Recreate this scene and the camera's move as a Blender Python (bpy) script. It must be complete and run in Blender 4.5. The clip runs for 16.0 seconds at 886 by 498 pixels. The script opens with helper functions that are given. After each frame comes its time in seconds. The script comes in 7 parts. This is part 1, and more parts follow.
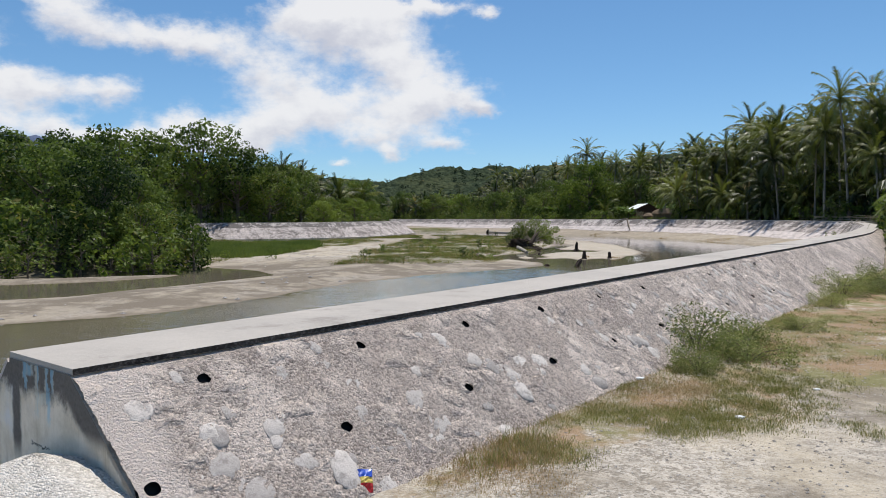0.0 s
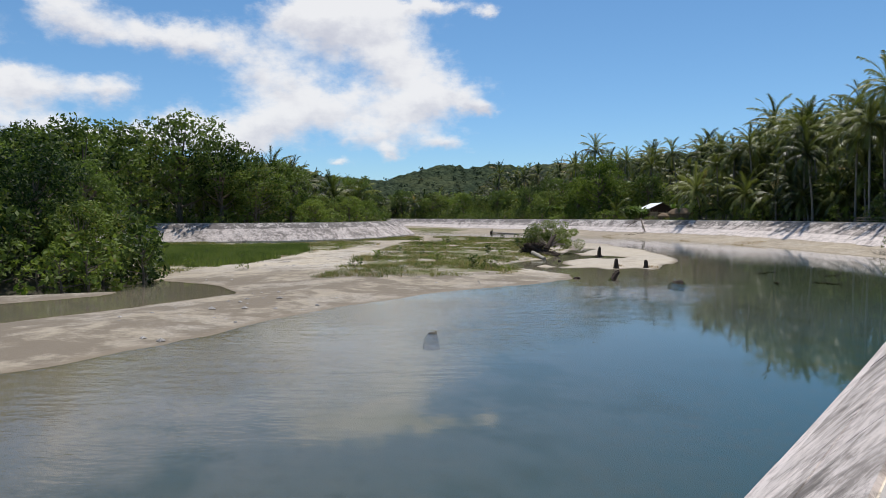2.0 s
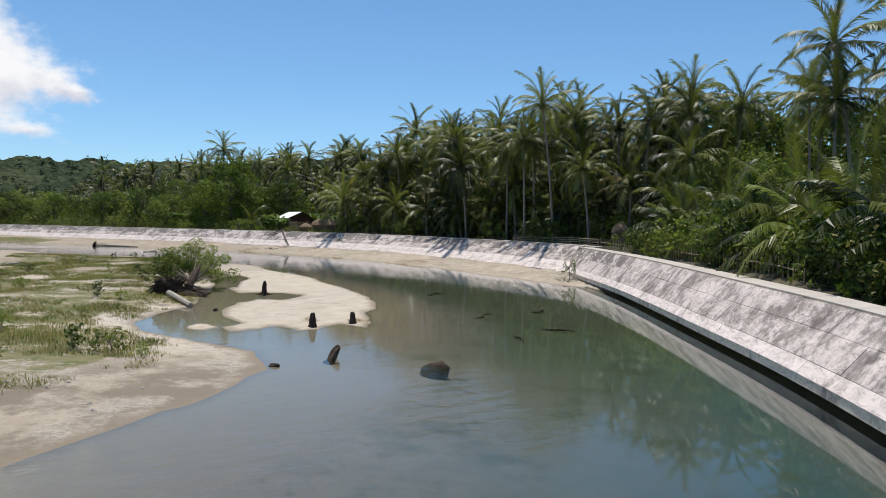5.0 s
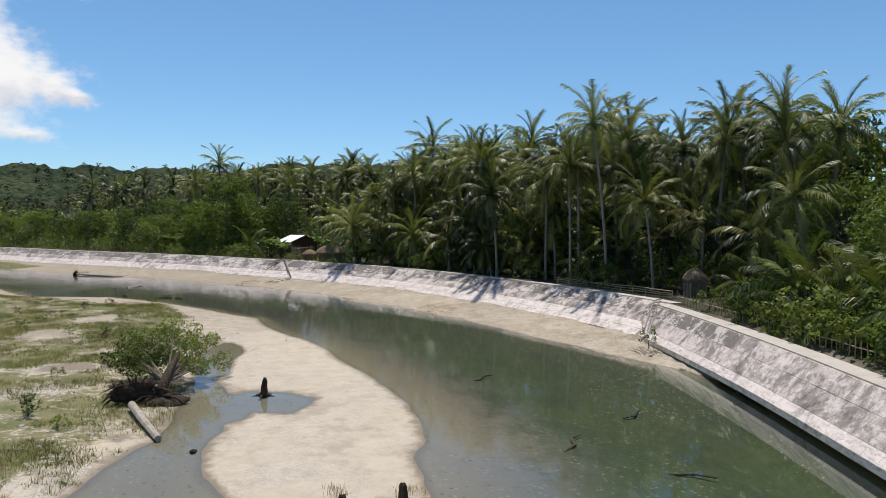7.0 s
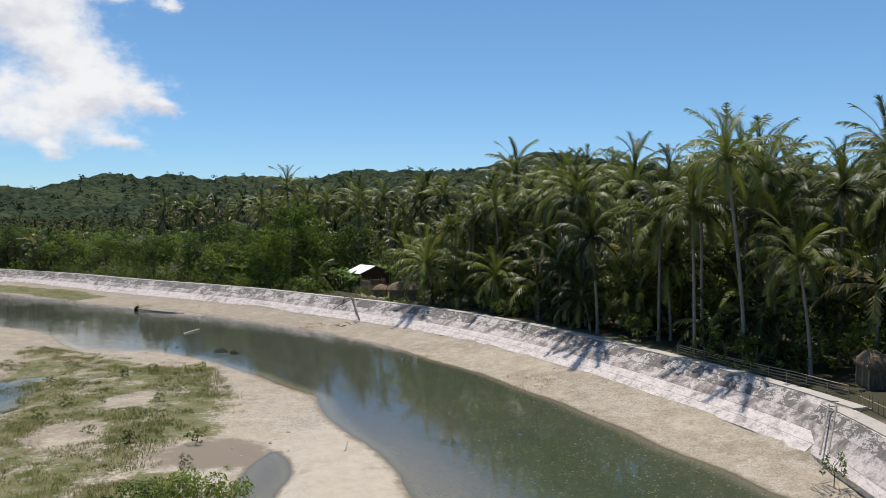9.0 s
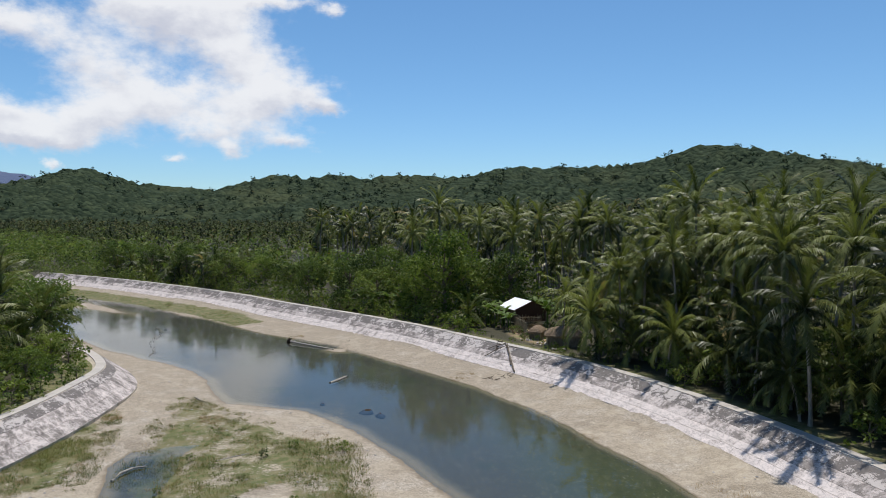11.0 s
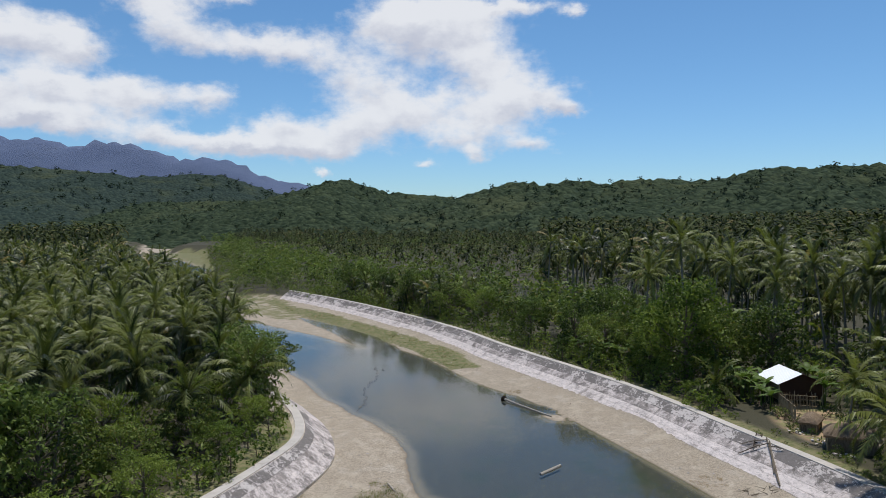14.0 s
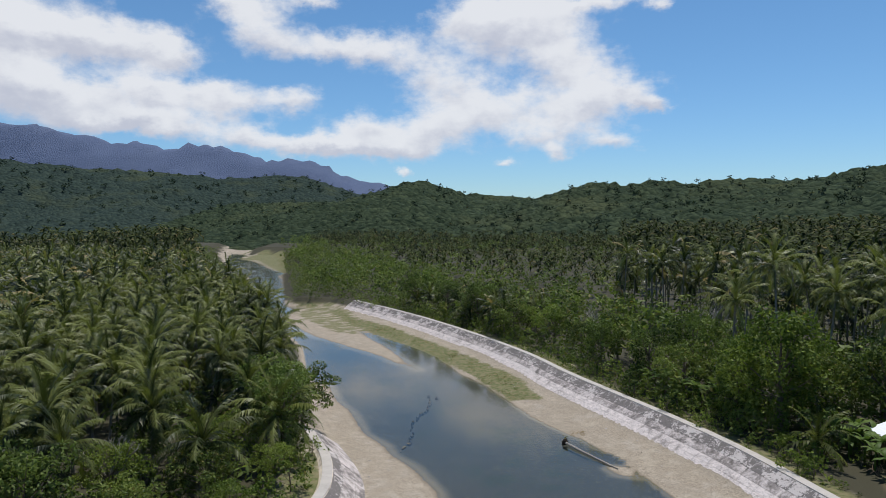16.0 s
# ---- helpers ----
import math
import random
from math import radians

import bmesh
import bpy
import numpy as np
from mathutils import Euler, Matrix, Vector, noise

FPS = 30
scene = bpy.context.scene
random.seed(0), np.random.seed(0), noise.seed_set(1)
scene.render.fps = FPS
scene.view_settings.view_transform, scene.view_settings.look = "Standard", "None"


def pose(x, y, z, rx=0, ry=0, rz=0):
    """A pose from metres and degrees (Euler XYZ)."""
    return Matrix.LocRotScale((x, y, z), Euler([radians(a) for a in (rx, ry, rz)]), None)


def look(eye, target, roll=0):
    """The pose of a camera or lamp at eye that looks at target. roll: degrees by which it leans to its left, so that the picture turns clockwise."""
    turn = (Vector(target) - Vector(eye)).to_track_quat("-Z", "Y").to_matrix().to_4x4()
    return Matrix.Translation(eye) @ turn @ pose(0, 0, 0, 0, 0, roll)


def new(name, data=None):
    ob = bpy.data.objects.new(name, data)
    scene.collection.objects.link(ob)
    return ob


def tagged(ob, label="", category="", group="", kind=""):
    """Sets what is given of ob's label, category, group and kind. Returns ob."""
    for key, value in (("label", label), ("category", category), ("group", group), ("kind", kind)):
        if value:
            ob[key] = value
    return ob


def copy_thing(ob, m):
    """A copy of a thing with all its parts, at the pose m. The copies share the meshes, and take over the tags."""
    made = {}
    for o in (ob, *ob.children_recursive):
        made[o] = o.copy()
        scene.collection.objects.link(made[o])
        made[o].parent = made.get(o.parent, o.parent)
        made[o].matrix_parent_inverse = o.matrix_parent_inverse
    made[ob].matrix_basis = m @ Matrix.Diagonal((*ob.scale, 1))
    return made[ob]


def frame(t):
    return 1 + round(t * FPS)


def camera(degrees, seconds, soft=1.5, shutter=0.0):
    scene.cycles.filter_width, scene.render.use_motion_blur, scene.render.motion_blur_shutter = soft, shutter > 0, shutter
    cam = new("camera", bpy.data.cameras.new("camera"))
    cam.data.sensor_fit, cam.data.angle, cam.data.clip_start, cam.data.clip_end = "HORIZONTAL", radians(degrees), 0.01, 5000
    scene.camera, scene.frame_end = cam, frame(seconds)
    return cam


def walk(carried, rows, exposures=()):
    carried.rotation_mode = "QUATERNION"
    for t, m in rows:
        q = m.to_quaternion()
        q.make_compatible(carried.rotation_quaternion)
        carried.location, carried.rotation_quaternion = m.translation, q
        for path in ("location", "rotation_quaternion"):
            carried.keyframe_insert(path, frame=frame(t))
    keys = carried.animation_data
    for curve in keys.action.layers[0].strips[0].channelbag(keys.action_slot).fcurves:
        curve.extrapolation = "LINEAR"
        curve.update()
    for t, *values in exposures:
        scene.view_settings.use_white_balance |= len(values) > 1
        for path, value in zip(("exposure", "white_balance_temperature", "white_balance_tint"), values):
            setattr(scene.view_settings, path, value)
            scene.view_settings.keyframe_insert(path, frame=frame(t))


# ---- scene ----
cam = camera(64.2, 16.0, soft=0.85)
PATH = [
    (0, (1.669, -0.03, 3.807), (1.635, 1.968, 3.721), -0.3),
    (0.5, (1.416, 2.364, 3.799), (1.383, 4.362, 3.713), -0.1),
    (1, (1.189, 5.098, 3.849), (1.159, 7.096, 3.763), -0.2),
    (1.5, (1.129, 7.502, 4.008), (1.094, 9.5, 3.92), -0.3),
    (2, (0.977, 10.266, 4.026), (0.946, 12.264, 3.937), -0.2),
    (2.5, (0.874, 13.152, 4.106), (0.958, 15.148, 4.015), -0.1),
    (3, (0.783, 16.221, 4.183), (1.156, 18.183, 4.091), 0.2),
    (3.5, (0.695, 19.512, 4.257), (1.552, 21.317, 4.168), 0.6),
    (4, (0.72, 22.869, 4.518), (1.699, 24.611, 4.433), 0.7),
    (6.5, (3.864, 40.422, 8.546), (4.853, 42.16, 8.472), 0.5),
    (7, (5.137, 43.841, 9.68), (6.125, 45.579, 9.609), 0.4),
    (7.5, (6.369, 47.084, 10.866), (7.319, 48.842, 10.796), 0.3),
    (8, (7.575, 50.163, 12.026), (8.488, 51.941, 11.957), 0.3),
    (8.5, (8.885, 53.183, 13.159), (9.752, 54.984, 13.093), 0.2),
    (11, (12.259, 65.538, 21.02), (12.656, 67.496, 20.932), 0.0),
    (11.5, (12.953, 67.738, 22.199), (13.219, 69.718, 22.111), -0.0),
    (12, (13.659, 70.038, 23.472), (13.791, 72.031, 23.383), -0.2),
    (12.5, (14.23, 72.4, 24.71), (14.229, 74.398, 24.62), -0.2),
    (13, (14.863, 74.75, 25.733), (14.744, 76.745, 25.646), -0.2),
    (13.5, (15.503, 77.342, 26.672), (15.295, 79.329, 26.587), -0.2),
    (14, (15.78, 79.845, 27.569), (15.509, 81.825, 27.486), -0.3),
    (14.5, (16.272, 82.56, 28.298), (15.943, 84.531, 28.218), -0.4),
    (15, (16.822, 85.39, 28.957), (16.435, 87.35, 28.877), -0.3),
    (15.5, (17.308, 88.277, 29.748), (16.866, 90.226, 29.665), -0.3),
    (16, (17.802, 91.251, 30.519), (17.309, 93.188, 30.434), -0.3),
]

walk(cam, [(t, look(eye, target, roll)) for t, eye, target, roll in PATH],
     exposures=[(0, 0.02, 6500, 10), (2, 0.03, 6480, 10), (3.5, 0.13, 6500, 10), (5, 0.19, 6620, 10), (7, 0.16, 6700, 10), (8.5, 0.11, 6640, 10), (10, 0.07, 6480, 10), (11.5, 0.0, 6350, 10), (12.5, -0.06, 6280, 10), (16, -0.09, 6280, 10)])

# ---- light ----
SUN_AZ, SUN_EL = 20.0, 72.0          # degrees clockwise from +y, degrees above the horizon
SUN_DIR = Vector((math.sin(radians(SUN_AZ)) * math.cos(radians(SUN_EL)), math.cos(radians(SUN_AZ)) * math.cos(radians(SUN_EL)), math.sin(radians(SUN_EL))))
sun = new("sun", bpy.data.lights.new("sun", "SUN"))
sun.data.energy, sun.data.angle, sun.data.color = 4.5, radians(0.55), (1.0, 0.955, 0.89)
sun.matrix_world = look(SUN_DIR * 300, (0, 0, 0))
scene.view_settings.exposure = 0.0

# Cumulus: azimuth, elevation, half-width, half-height in degrees
CLOUDS = [
    (-8.1, 14.2, 5.9, 2.6), (-4.1, 11.9, 3.3, 1.7), (-11.3, 15.7, 3.9, 1.8), (-7.2, 15.9, 4.1, 1.8), (-0.3, 9.8, 3.5, 1.5), (-3.2, 8.8, 2.9, 1.7), (-0.8, 6.1, 2.2, 1.0), (2.0, 8.6, 1.5, 0.7),
    (-9.5, 9.2, 4.1, 1.4), (-6.5, 6.9, 3.4, 1.3), (-5.2, 5.3, 1.3, 0.8), (-9.1, 4.6, 1.1, 0.5), (-24.5, 13.4, 4.2, 1.2), (-19.1, 13.1, 3.9, 1.5), (-14.5, 10.8, 3.4, 1.8), (-13.1, 7.9, 3.9, 1.4),
    (-16.8, 6.7, 4.1, 1.2), (-20.9, 7.4, 2.5, 1.2), (-28.4, 14.9, 2.6, 1.7), (-30.5, 16.2, 2.5, 1.1), (-26.0, 9.6, 2.1, 1.1), (-30.1, 9.1, 2.8, 1.3), (-33.9, 9.5, 3.1, 1.3), (-37.0, 9.8, 2.3, 1.3),
    (-35.1, 7.4, 4.4, 1.1), (-41.2, 8.6, 3.5, 1.2), (-44.6, 9.3, 2.7, 1.5), (-38.0, 12.9, 3.3, 1.6), (-34.9, 12.4, 2.4, 1.1), (-42.6, 12.8, 3.2, 1.3), (-45.4, 13.4, 2.7, 1.5), (-24.0, 5.9, 4.5, 0.9),
    (-29.3, 6.3, 3.9, 0.9), (-19.5, 5.6, 5.0, 0.8), (-40.1, 7.1, 4.5, 0.8), (-1.8, 16.5, 3.5, 0.6), (2.7, 15.8, 1.1, 0.5), (-24.5, 16.7, 3.1, 0.6), (-16.9, 4.0, 0.7, 0.4),
    (-48, 12, 8, 4), (-50, 18, 9, 3.5), (-58, 10, 8, 3),
]


class Nodes:
    """Small writer of node trees."""

    def __init__(self, tree):
        self.tree = tree
        tree.nodes.clear()

    def add(self, kind, ins=None, **attrs):
        n = self.tree.nodes.new(kind)
        for k, v in attrs.items():
            setattr(n, k, v)
        for k, v in (ins or {}).items():
            if isinstance(v, bpy.types.NodeSocket):
                self.tree.links.new(v, n.inputs[k])
            else:
                n.inputs[k].default_value = v
        return n

    def math(self, op, a, b=0.0, c=None, clamp=False):
        ins = {0: a, 1: b}
        if c is not None:
            ins[2] = c
        return self.add("ShaderNodeMath", ins, operation=op, use_clamp=clamp).outputs[0]

    def mix(self, f, a, b, blend="MIX"):
        return self.add("ShaderNodeMix", {0: f, 6: a, 7: b}, data_type="RGBA", blend_type=blend).outputs[2]

    def ramp(self, f, stops):
        n = self.add("ShaderNodeValToRGB", {0: f})
        els = n.color_ramp.elements
        while len(els) < len(stops):
            els.new(0.5)
        for e, (p, c) in zip(els, stops):
            e.position, e.color = p, (*c, 1) if len(c) == 3 else c
        return n.outputs[0]

    def smooth(self, v, lo, hi):
        return self.add("ShaderNodeMapRange", {0: v, 1: lo, 2: hi, 3: 0.0, 4: 1.0}, interpolation_type="SMOOTHSTEP").outputs[0]

    def noise(self, vec, scale, detail=4.0, rough=0.55, out=0, dist=0.0):
        return self.add("ShaderNodeTexNoise", {"Vector": vec, "Scale": scale, "Detail": detail, "Roughness": rough, "Distortion": dist}).outputs[out]


def make_world():
    w = bpy.data.worlds.new("sky")
    scene.world = w
    w.use_nodes = True
    g = Nodes(w.node_tree)
    sky = g.add("ShaderNodeTexSky", sky_type="NISHITA", sun_disc=False, sun_elevation=radians(SUN_EL), sun_rotation=radians(SUN_AZ), air_density=1.0, dust_density=0.05, ozone_density=2.2)
    d = g.add("ShaderNodeTexCoord").outputs["Generated"]
    s = g.add("ShaderNodeSeparateXYZ", {0: d})
    x, y, z = s.outputs
    az = g.math("MULTIPLY", g.math("ARCTAN2", x, y), 57.2958)
    el = g.math("MULTIPLY", g.math("ARCSINE", z), 57.2958)
    # the two angles as a plane, bent by noise
    plane = g.add("ShaderNodeCombineXYZ", {0: az, 1: g.math("MULTIPLY", el, 1.5)}).outputs[0]
    bend = g.noise(plane, 0.3, 6.0, 0.62, out=1)
    off = g.add("ShaderNodeVectorMath", {0: bend, 1: (0.5, 0.5, 0.5)}, operation="SUBTRACT").outputs[0]
    offs = g.add("ShaderNodeSeparateXYZ", {0: off}).outputs
    az2 = g.math("MULTIPLY_ADD", offs[0], 4.2, az)
    el2 = g.math("MULTIPLY_ADD", offs[1], 2.6, el)
    total, below = None, None
    for a, e, ra, re in CLOUDS:
        da = g.math("POWER", g.math("ABSOLUTE", g.math("DIVIDE", g.math("SUBTRACT", az2, a), ra)), 2.0)
        de = g.math("POWER", g.math("ABSOLUTE", g.math("DIVIDE", g.math("SUBTRACT", el2, e), re)), 2.0)
        b = g.math("EXPONENT", g.math("MULTIPLY", g.math("ADD", da, de), -1.0))
        # the underside of each heap
        u = g.math("MULTIPLY", b, g.math("DIVIDE", g.math("SUBTRACT", e, el2), re))
        total = b if total is None else g.math("ADD", total, b)
        below = u if below is None else g.math("ADD", below, u)
    fine = g.noise(plane, 0.55, 9.0, 0.6)
    dens = g.math("ADD", total, g.math("MULTIPLY", g.math("SUBTRACT", fine, 0.5), 1.25))
    cover = g.smooth(dens, 0.24, 1.25)
    shade = g.smooth(g.math("ADD", below, g.math("MULTIPLY", g.math("SUBTRACT", g.noise(plane, 0.42, 6.0), 0.5), 1.5)), -0.2, 0.85)
    white = g.mix(shade, (8.7, 8.65, 8.7, 1), (5.9, 6.0, 6.7, 1))
    blue = g.mix(1.0, sky.outputs[0], g.mix(g.smooth(el, 0.0, 16.0), (0.66, 0.895, 1.15, 1), (0.68, 0.93, 1.09, 1)), "MULTIPLY")
    col = g.mix(g.math("MULTIPLY", cover, 0.93), blue, white)
    bg = g.add("ShaderNodeBackground", {0: col, 1: 0.1})
    g.add("ShaderNodeOutputWorld", {0: bg.outputs[0]})


make_world()


# ---- materials ----
def material(name, build):
    m = bpy.data.materials.new(name)
    m.use_nodes = True
    g = Nodes(m.node_tree)
    out = build(g)
    g.add("ShaderNodeOutputMaterial", {0: out})
    return m


def place(g):
    return g.add("ShaderNodeNewGeometry").outputs["Position"]


def bump(g, height, strength, dist):
    return g.add("ShaderNodeBump", {"Strength": strength, "Distance": dist, "Height": height}).outputs[0]


def principled(g, col, rough=0.85, normal=None, metal=0.0, spec=0.4):
    ins = {"Base Color": col, "Roughness": rough, "Metallic": metal, "Specular IOR Level": spec}
    if normal is not None:
        ins["Normal"] = normal
    return g.add("ShaderNodeBsdfPrincipled", ins).outputs[0]


def concrete(light, dark, amount, streak=1.0):
    """Weathered concrete: pale render, lichen patches, run-off streaks, cracks and grain."""
    def build(g):
        p = place(g)
        big = g.noise(p, 0.45, 7.0, 0.7, dist=0.6)
        mid = g.noise(p, 2.3, 8.0, 0.75, dist=0.4)
        fine = g.noise(p, 24.0, 5.0, 0.7)
        rnd = g.add("ShaderNodeObjectInfo").outputs["Random"]
        v = g.math("ADD", g.math("MULTIPLY", big, 0.55), g.math("MULTIPLY", mid, 0.45))
        v = g.math("ADD", v, g.math("MULTIPLY", g.math("SUBTRACT", rnd, 0.5), 0.018))
        f = g.smooth(v, 0.57 - amount * 0.22, 0.70 - amount * 0.22)
        c = g.mix(g.math("MULTIPLY", f, 0.9), (*light, 1), (*dark, 1))
        tone = g.mix(g.noise(p, 0.8, 4.0, 0.6), (0.72, 0.72, 0.72, 1), (1.16, 1.14, 1.12, 1))
        c = g.mix(1.0, c, tone, "MULTIPLY")
        c = g.mix(g.math("MULTIPLY", g.smooth(fine, 0.45, 0.72), 0.22), c, (0.60, 0.555, 0.51, 1))
        c = g.mix(g.math("MULTIPLY", g.smooth(g.noise(p, 7.0, 6.0, 0.75), 0.56, 0.68), 0.5 * streak), c, (0.13, 0.115, 0.10, 1))
        crack = g.add("ShaderNodeTexVoronoi", {"Vector": g.add("ShaderNodeVectorMath", {0: p, 1: g.noise(p, 1.5, 5.0, 0.6, out=1)}, operation="ADD").outputs[0], "Scale": 0.55}, feature="DISTANCE_TO_EDGE").outputs[0]
        c = g.mix(g.math("MULTIPLY", g.smooth(crack, 0.010, 0.003), 0.22 * streak), c, (0.07, 0.062, 0.055, 1))
        rub = g.noise(g.add("ShaderNodeMapping", {0: p, 3: (1.0, 1.0, 4.0)}).outputs[0], 1.1, 8.0, 0.8, dist=1.2)
        c = g.mix(g.math("MULTIPLY", g.smooth(rub, 0.45, 0.7), 0.8 * min(1.0, streak)), c, g.mix(mid, (0.13, 0.108, 0.093, 1), (0.36, 0.30, 0.265, 1)))
        runs = g.noise(g.add("ShaderNodeMapping", {0: p, 3: (1.0, 1.0, 0.2)}).outputs[0], 1.6, 8.0, 0.72, dist=0.3)
        c = g.mix(g.math("MULTIPLY", g.smooth(g.math("MULTIPLY_ADD", big, 0.5, g.math("MULTIPLY", runs, 0.5)), 0.53, 0.60), 0.7 * min(1.0, streak) * min(1.0, amount * 1.5)), c, (0.10, 0.088, 0.078, 1))
        n = bump(g, g.math("ADD", mid, g.math("MULTIPLY", fine, 0.5)), 0.55, 0.04)
        return principled(g, c, 0.92, n, spec=0.2)
    return build


M = {}
M["concrete_pale"] = material("concrete_pale", concrete((0.73, 0.65, 0.605), (0.36, 0.31, 0.28), 0.28))
M["concrete_patchy"] = material("concrete_patchy", concrete((0.66, 0.585, 0.545), (0.19, 0.168, 0.152), 0.62, 1.15))
def build_flaking(g):
    """Blackened concrete whose pale skin comes off in flakes."""
    p = place(g)
    big = g.noise(p, 0.35, 6.0, 0.7, dist=0.5)
    skin = g.noise(g.add("ShaderNodeMapping", {0: p, 3: (1.0, 1.0, 1.8)}).outputs[0], 1.9, 9.0, 0.8, dist=0.6)
    fine = g.noise(p, 22.0, 5.0, 0.7)
    c = g.mix(g.noise(p, 2.6, 7.0, 0.75), (0.075, 0.066, 0.06, 1), (0.27, 0.24, 0.22, 1))
    flake = g.smooth(g.math("MULTIPLY_ADD", g.math("SUBTRACT", big, 0.5), 0.9, skin), 0.51, 0.56)
    c = g.mix(g.math("MULTIPLY", flake, 0.85), c, g.mix(fine, (0.46, 0.41, 0.375, 1), (0.72, 0.65, 0.60, 1)))
    c = g.mix(g.math("MULTIPLY", g.smooth(fine, 0.5, 0.7), 0.3), c, (0.12, 0.105, 0.095, 1))
    return principled(g, c, 0.93, bump(g, g.math("ADD", flake, g.math("MULTIPLY", fine, 0.6)), 0.5, 0.03), spec=0.15)


M["concrete_flaking"] = material("flaking_concrete", build_flaking)
M["concrete_cap"] = material("concrete_cap", concrete((0.46, 0.425, 0.38), (0.32, 0.29, 0.26), 0.25, 0.15))
M["concrete_grey"] = material("concrete_grey", concrete((0.80, 0.70, 0.56), (0.30, 0.255, 0.21), 0.36))



def build_end_face(g):
    """The wall's cut end: tan concrete, lifted in colour for bounced light; mouldy black from the crest and along the
    slope, a run-off streak, faded paint.
    """
    p = place(g)
    sep = g.add("ShaderNodeSeparateXYZ", {0: p}).outputs
    z = sep[2]
    off = g.math("ADD", g.math("MULTIPLY_ADD", sep[0], 0.79, g.math("MULTIPLY", sep[1], -0.611)), 7.944)
    mid, fine, rag = g.noise(p, 3.0, 7.0, 0.7), g.noise(p, 26.0, 6.0, 0.75), g.math("SUBTRACT", g.noise(p, 4.5, 7.0, 0.72), 0.5)
    # tan base raised and warmed in place of light bounced off the ground
    c = g.mix(g.smooth(mid, 0.35, 0.65), (0.70, 0.60, 0.46, 1), (0.86, 0.76, 0.62, 1))
    c = g.mix(g.smooth(g.noise(p, 1.6, 4.0, 0.6), 0.5, 0.7), c, (0.78, 0.74, 0.70, 1))
    runs = g.noise(g.add("ShaderNodeMapping", {0: p, 3: (1.0, 1.0, 0.12)}).outputs[0], 7.0, 6.0, 0.7)
    c = g.mix(g.math("MULTIPLY", g.smooth(runs, 0.52, 0.7), 0.35), c, (0.42, 0.30, 0.16, 1))
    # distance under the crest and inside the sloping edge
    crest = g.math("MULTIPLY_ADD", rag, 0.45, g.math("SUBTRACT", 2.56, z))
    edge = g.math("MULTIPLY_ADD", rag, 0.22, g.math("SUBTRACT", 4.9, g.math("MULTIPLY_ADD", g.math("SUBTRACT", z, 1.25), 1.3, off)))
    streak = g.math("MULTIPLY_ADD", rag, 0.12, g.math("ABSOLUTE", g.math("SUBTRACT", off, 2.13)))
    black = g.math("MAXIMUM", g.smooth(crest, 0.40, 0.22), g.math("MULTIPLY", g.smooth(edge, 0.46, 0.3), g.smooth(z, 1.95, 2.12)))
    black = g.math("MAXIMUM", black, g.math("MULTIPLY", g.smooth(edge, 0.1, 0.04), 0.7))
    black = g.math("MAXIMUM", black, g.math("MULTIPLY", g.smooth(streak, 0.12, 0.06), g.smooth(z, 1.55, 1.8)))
    # faded blue strokes
    wob = g.math("MULTIPLY", rag, 0.3)
    paint = None
    for cx, cz, hw, hh in ((2.40, 2.47, 0.10, 0.05), (2.33, 2.38, 0.03, 0.10), (2.60, 2.43, 0.035, 0.10), (2.78, 2.42, 0.03, 0.12), (2.92, 2.44, 0.03, 0.10), (2.72, 2.24, 0.11, 0.05), (2.6, 2.2, 0.03, 0.10), (2.82, 2.16, 0.03, 0.11)):
        d = g.math("MAXIMUM", g.math("DIVIDE", g.math("ABSOLUTE", g.math("ADD", g.math("SUBTRACT", off, cx), wob)), hw), g.math("DIVIDE", g.math("ABSOLUTE", g.math("ADD", g.math("SUBTRACT", z, cz), wob)), hh))
        m = g.smooth(d, 1.5, 0.7)
        paint = m if paint is None else g.math("MAXIMUM", paint, m)
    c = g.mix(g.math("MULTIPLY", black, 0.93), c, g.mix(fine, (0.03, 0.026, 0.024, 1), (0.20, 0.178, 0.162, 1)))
    c = g.mix(g.math("MULTIPLY", paint, 0.55), c, g.mix(g.smooth(runs, 0.42, 0.58), (0.30, 0.56, 0.72, 1), (0.68, 0.66, 0.55, 1)))
    crack = g.math("ABSOLUTE", g.math("ADD", g.math("SUBTRACT", z, 1.81), g.math("MULTIPLY", rag, 0.25)))
    c = g.mix(g.math("MULTIPLY", g.smooth(crack, 0.008, 0.003), g.math("MULTIPLY", g.smooth(off, 2.42, 2.46), g.smooth(off, 2.84, 2.8))), c, (0.05, 0.045, 0.04, 1))
    return principled(g, c, 0.93, bump(g, g.math("ADD", mid, g.math("MULTIPLY", fine, 0.6)), 0.5, 0.03), spec=0.15)


M["concrete_mouldy"] = material("mud_stained_concrete", build_end_face)
M["mould_and_shade"] = material("mouldy_concrete", concrete((0.05, 0.044, 0.038), (0.02, 0.018, 0.016), 0.6, 0.6))


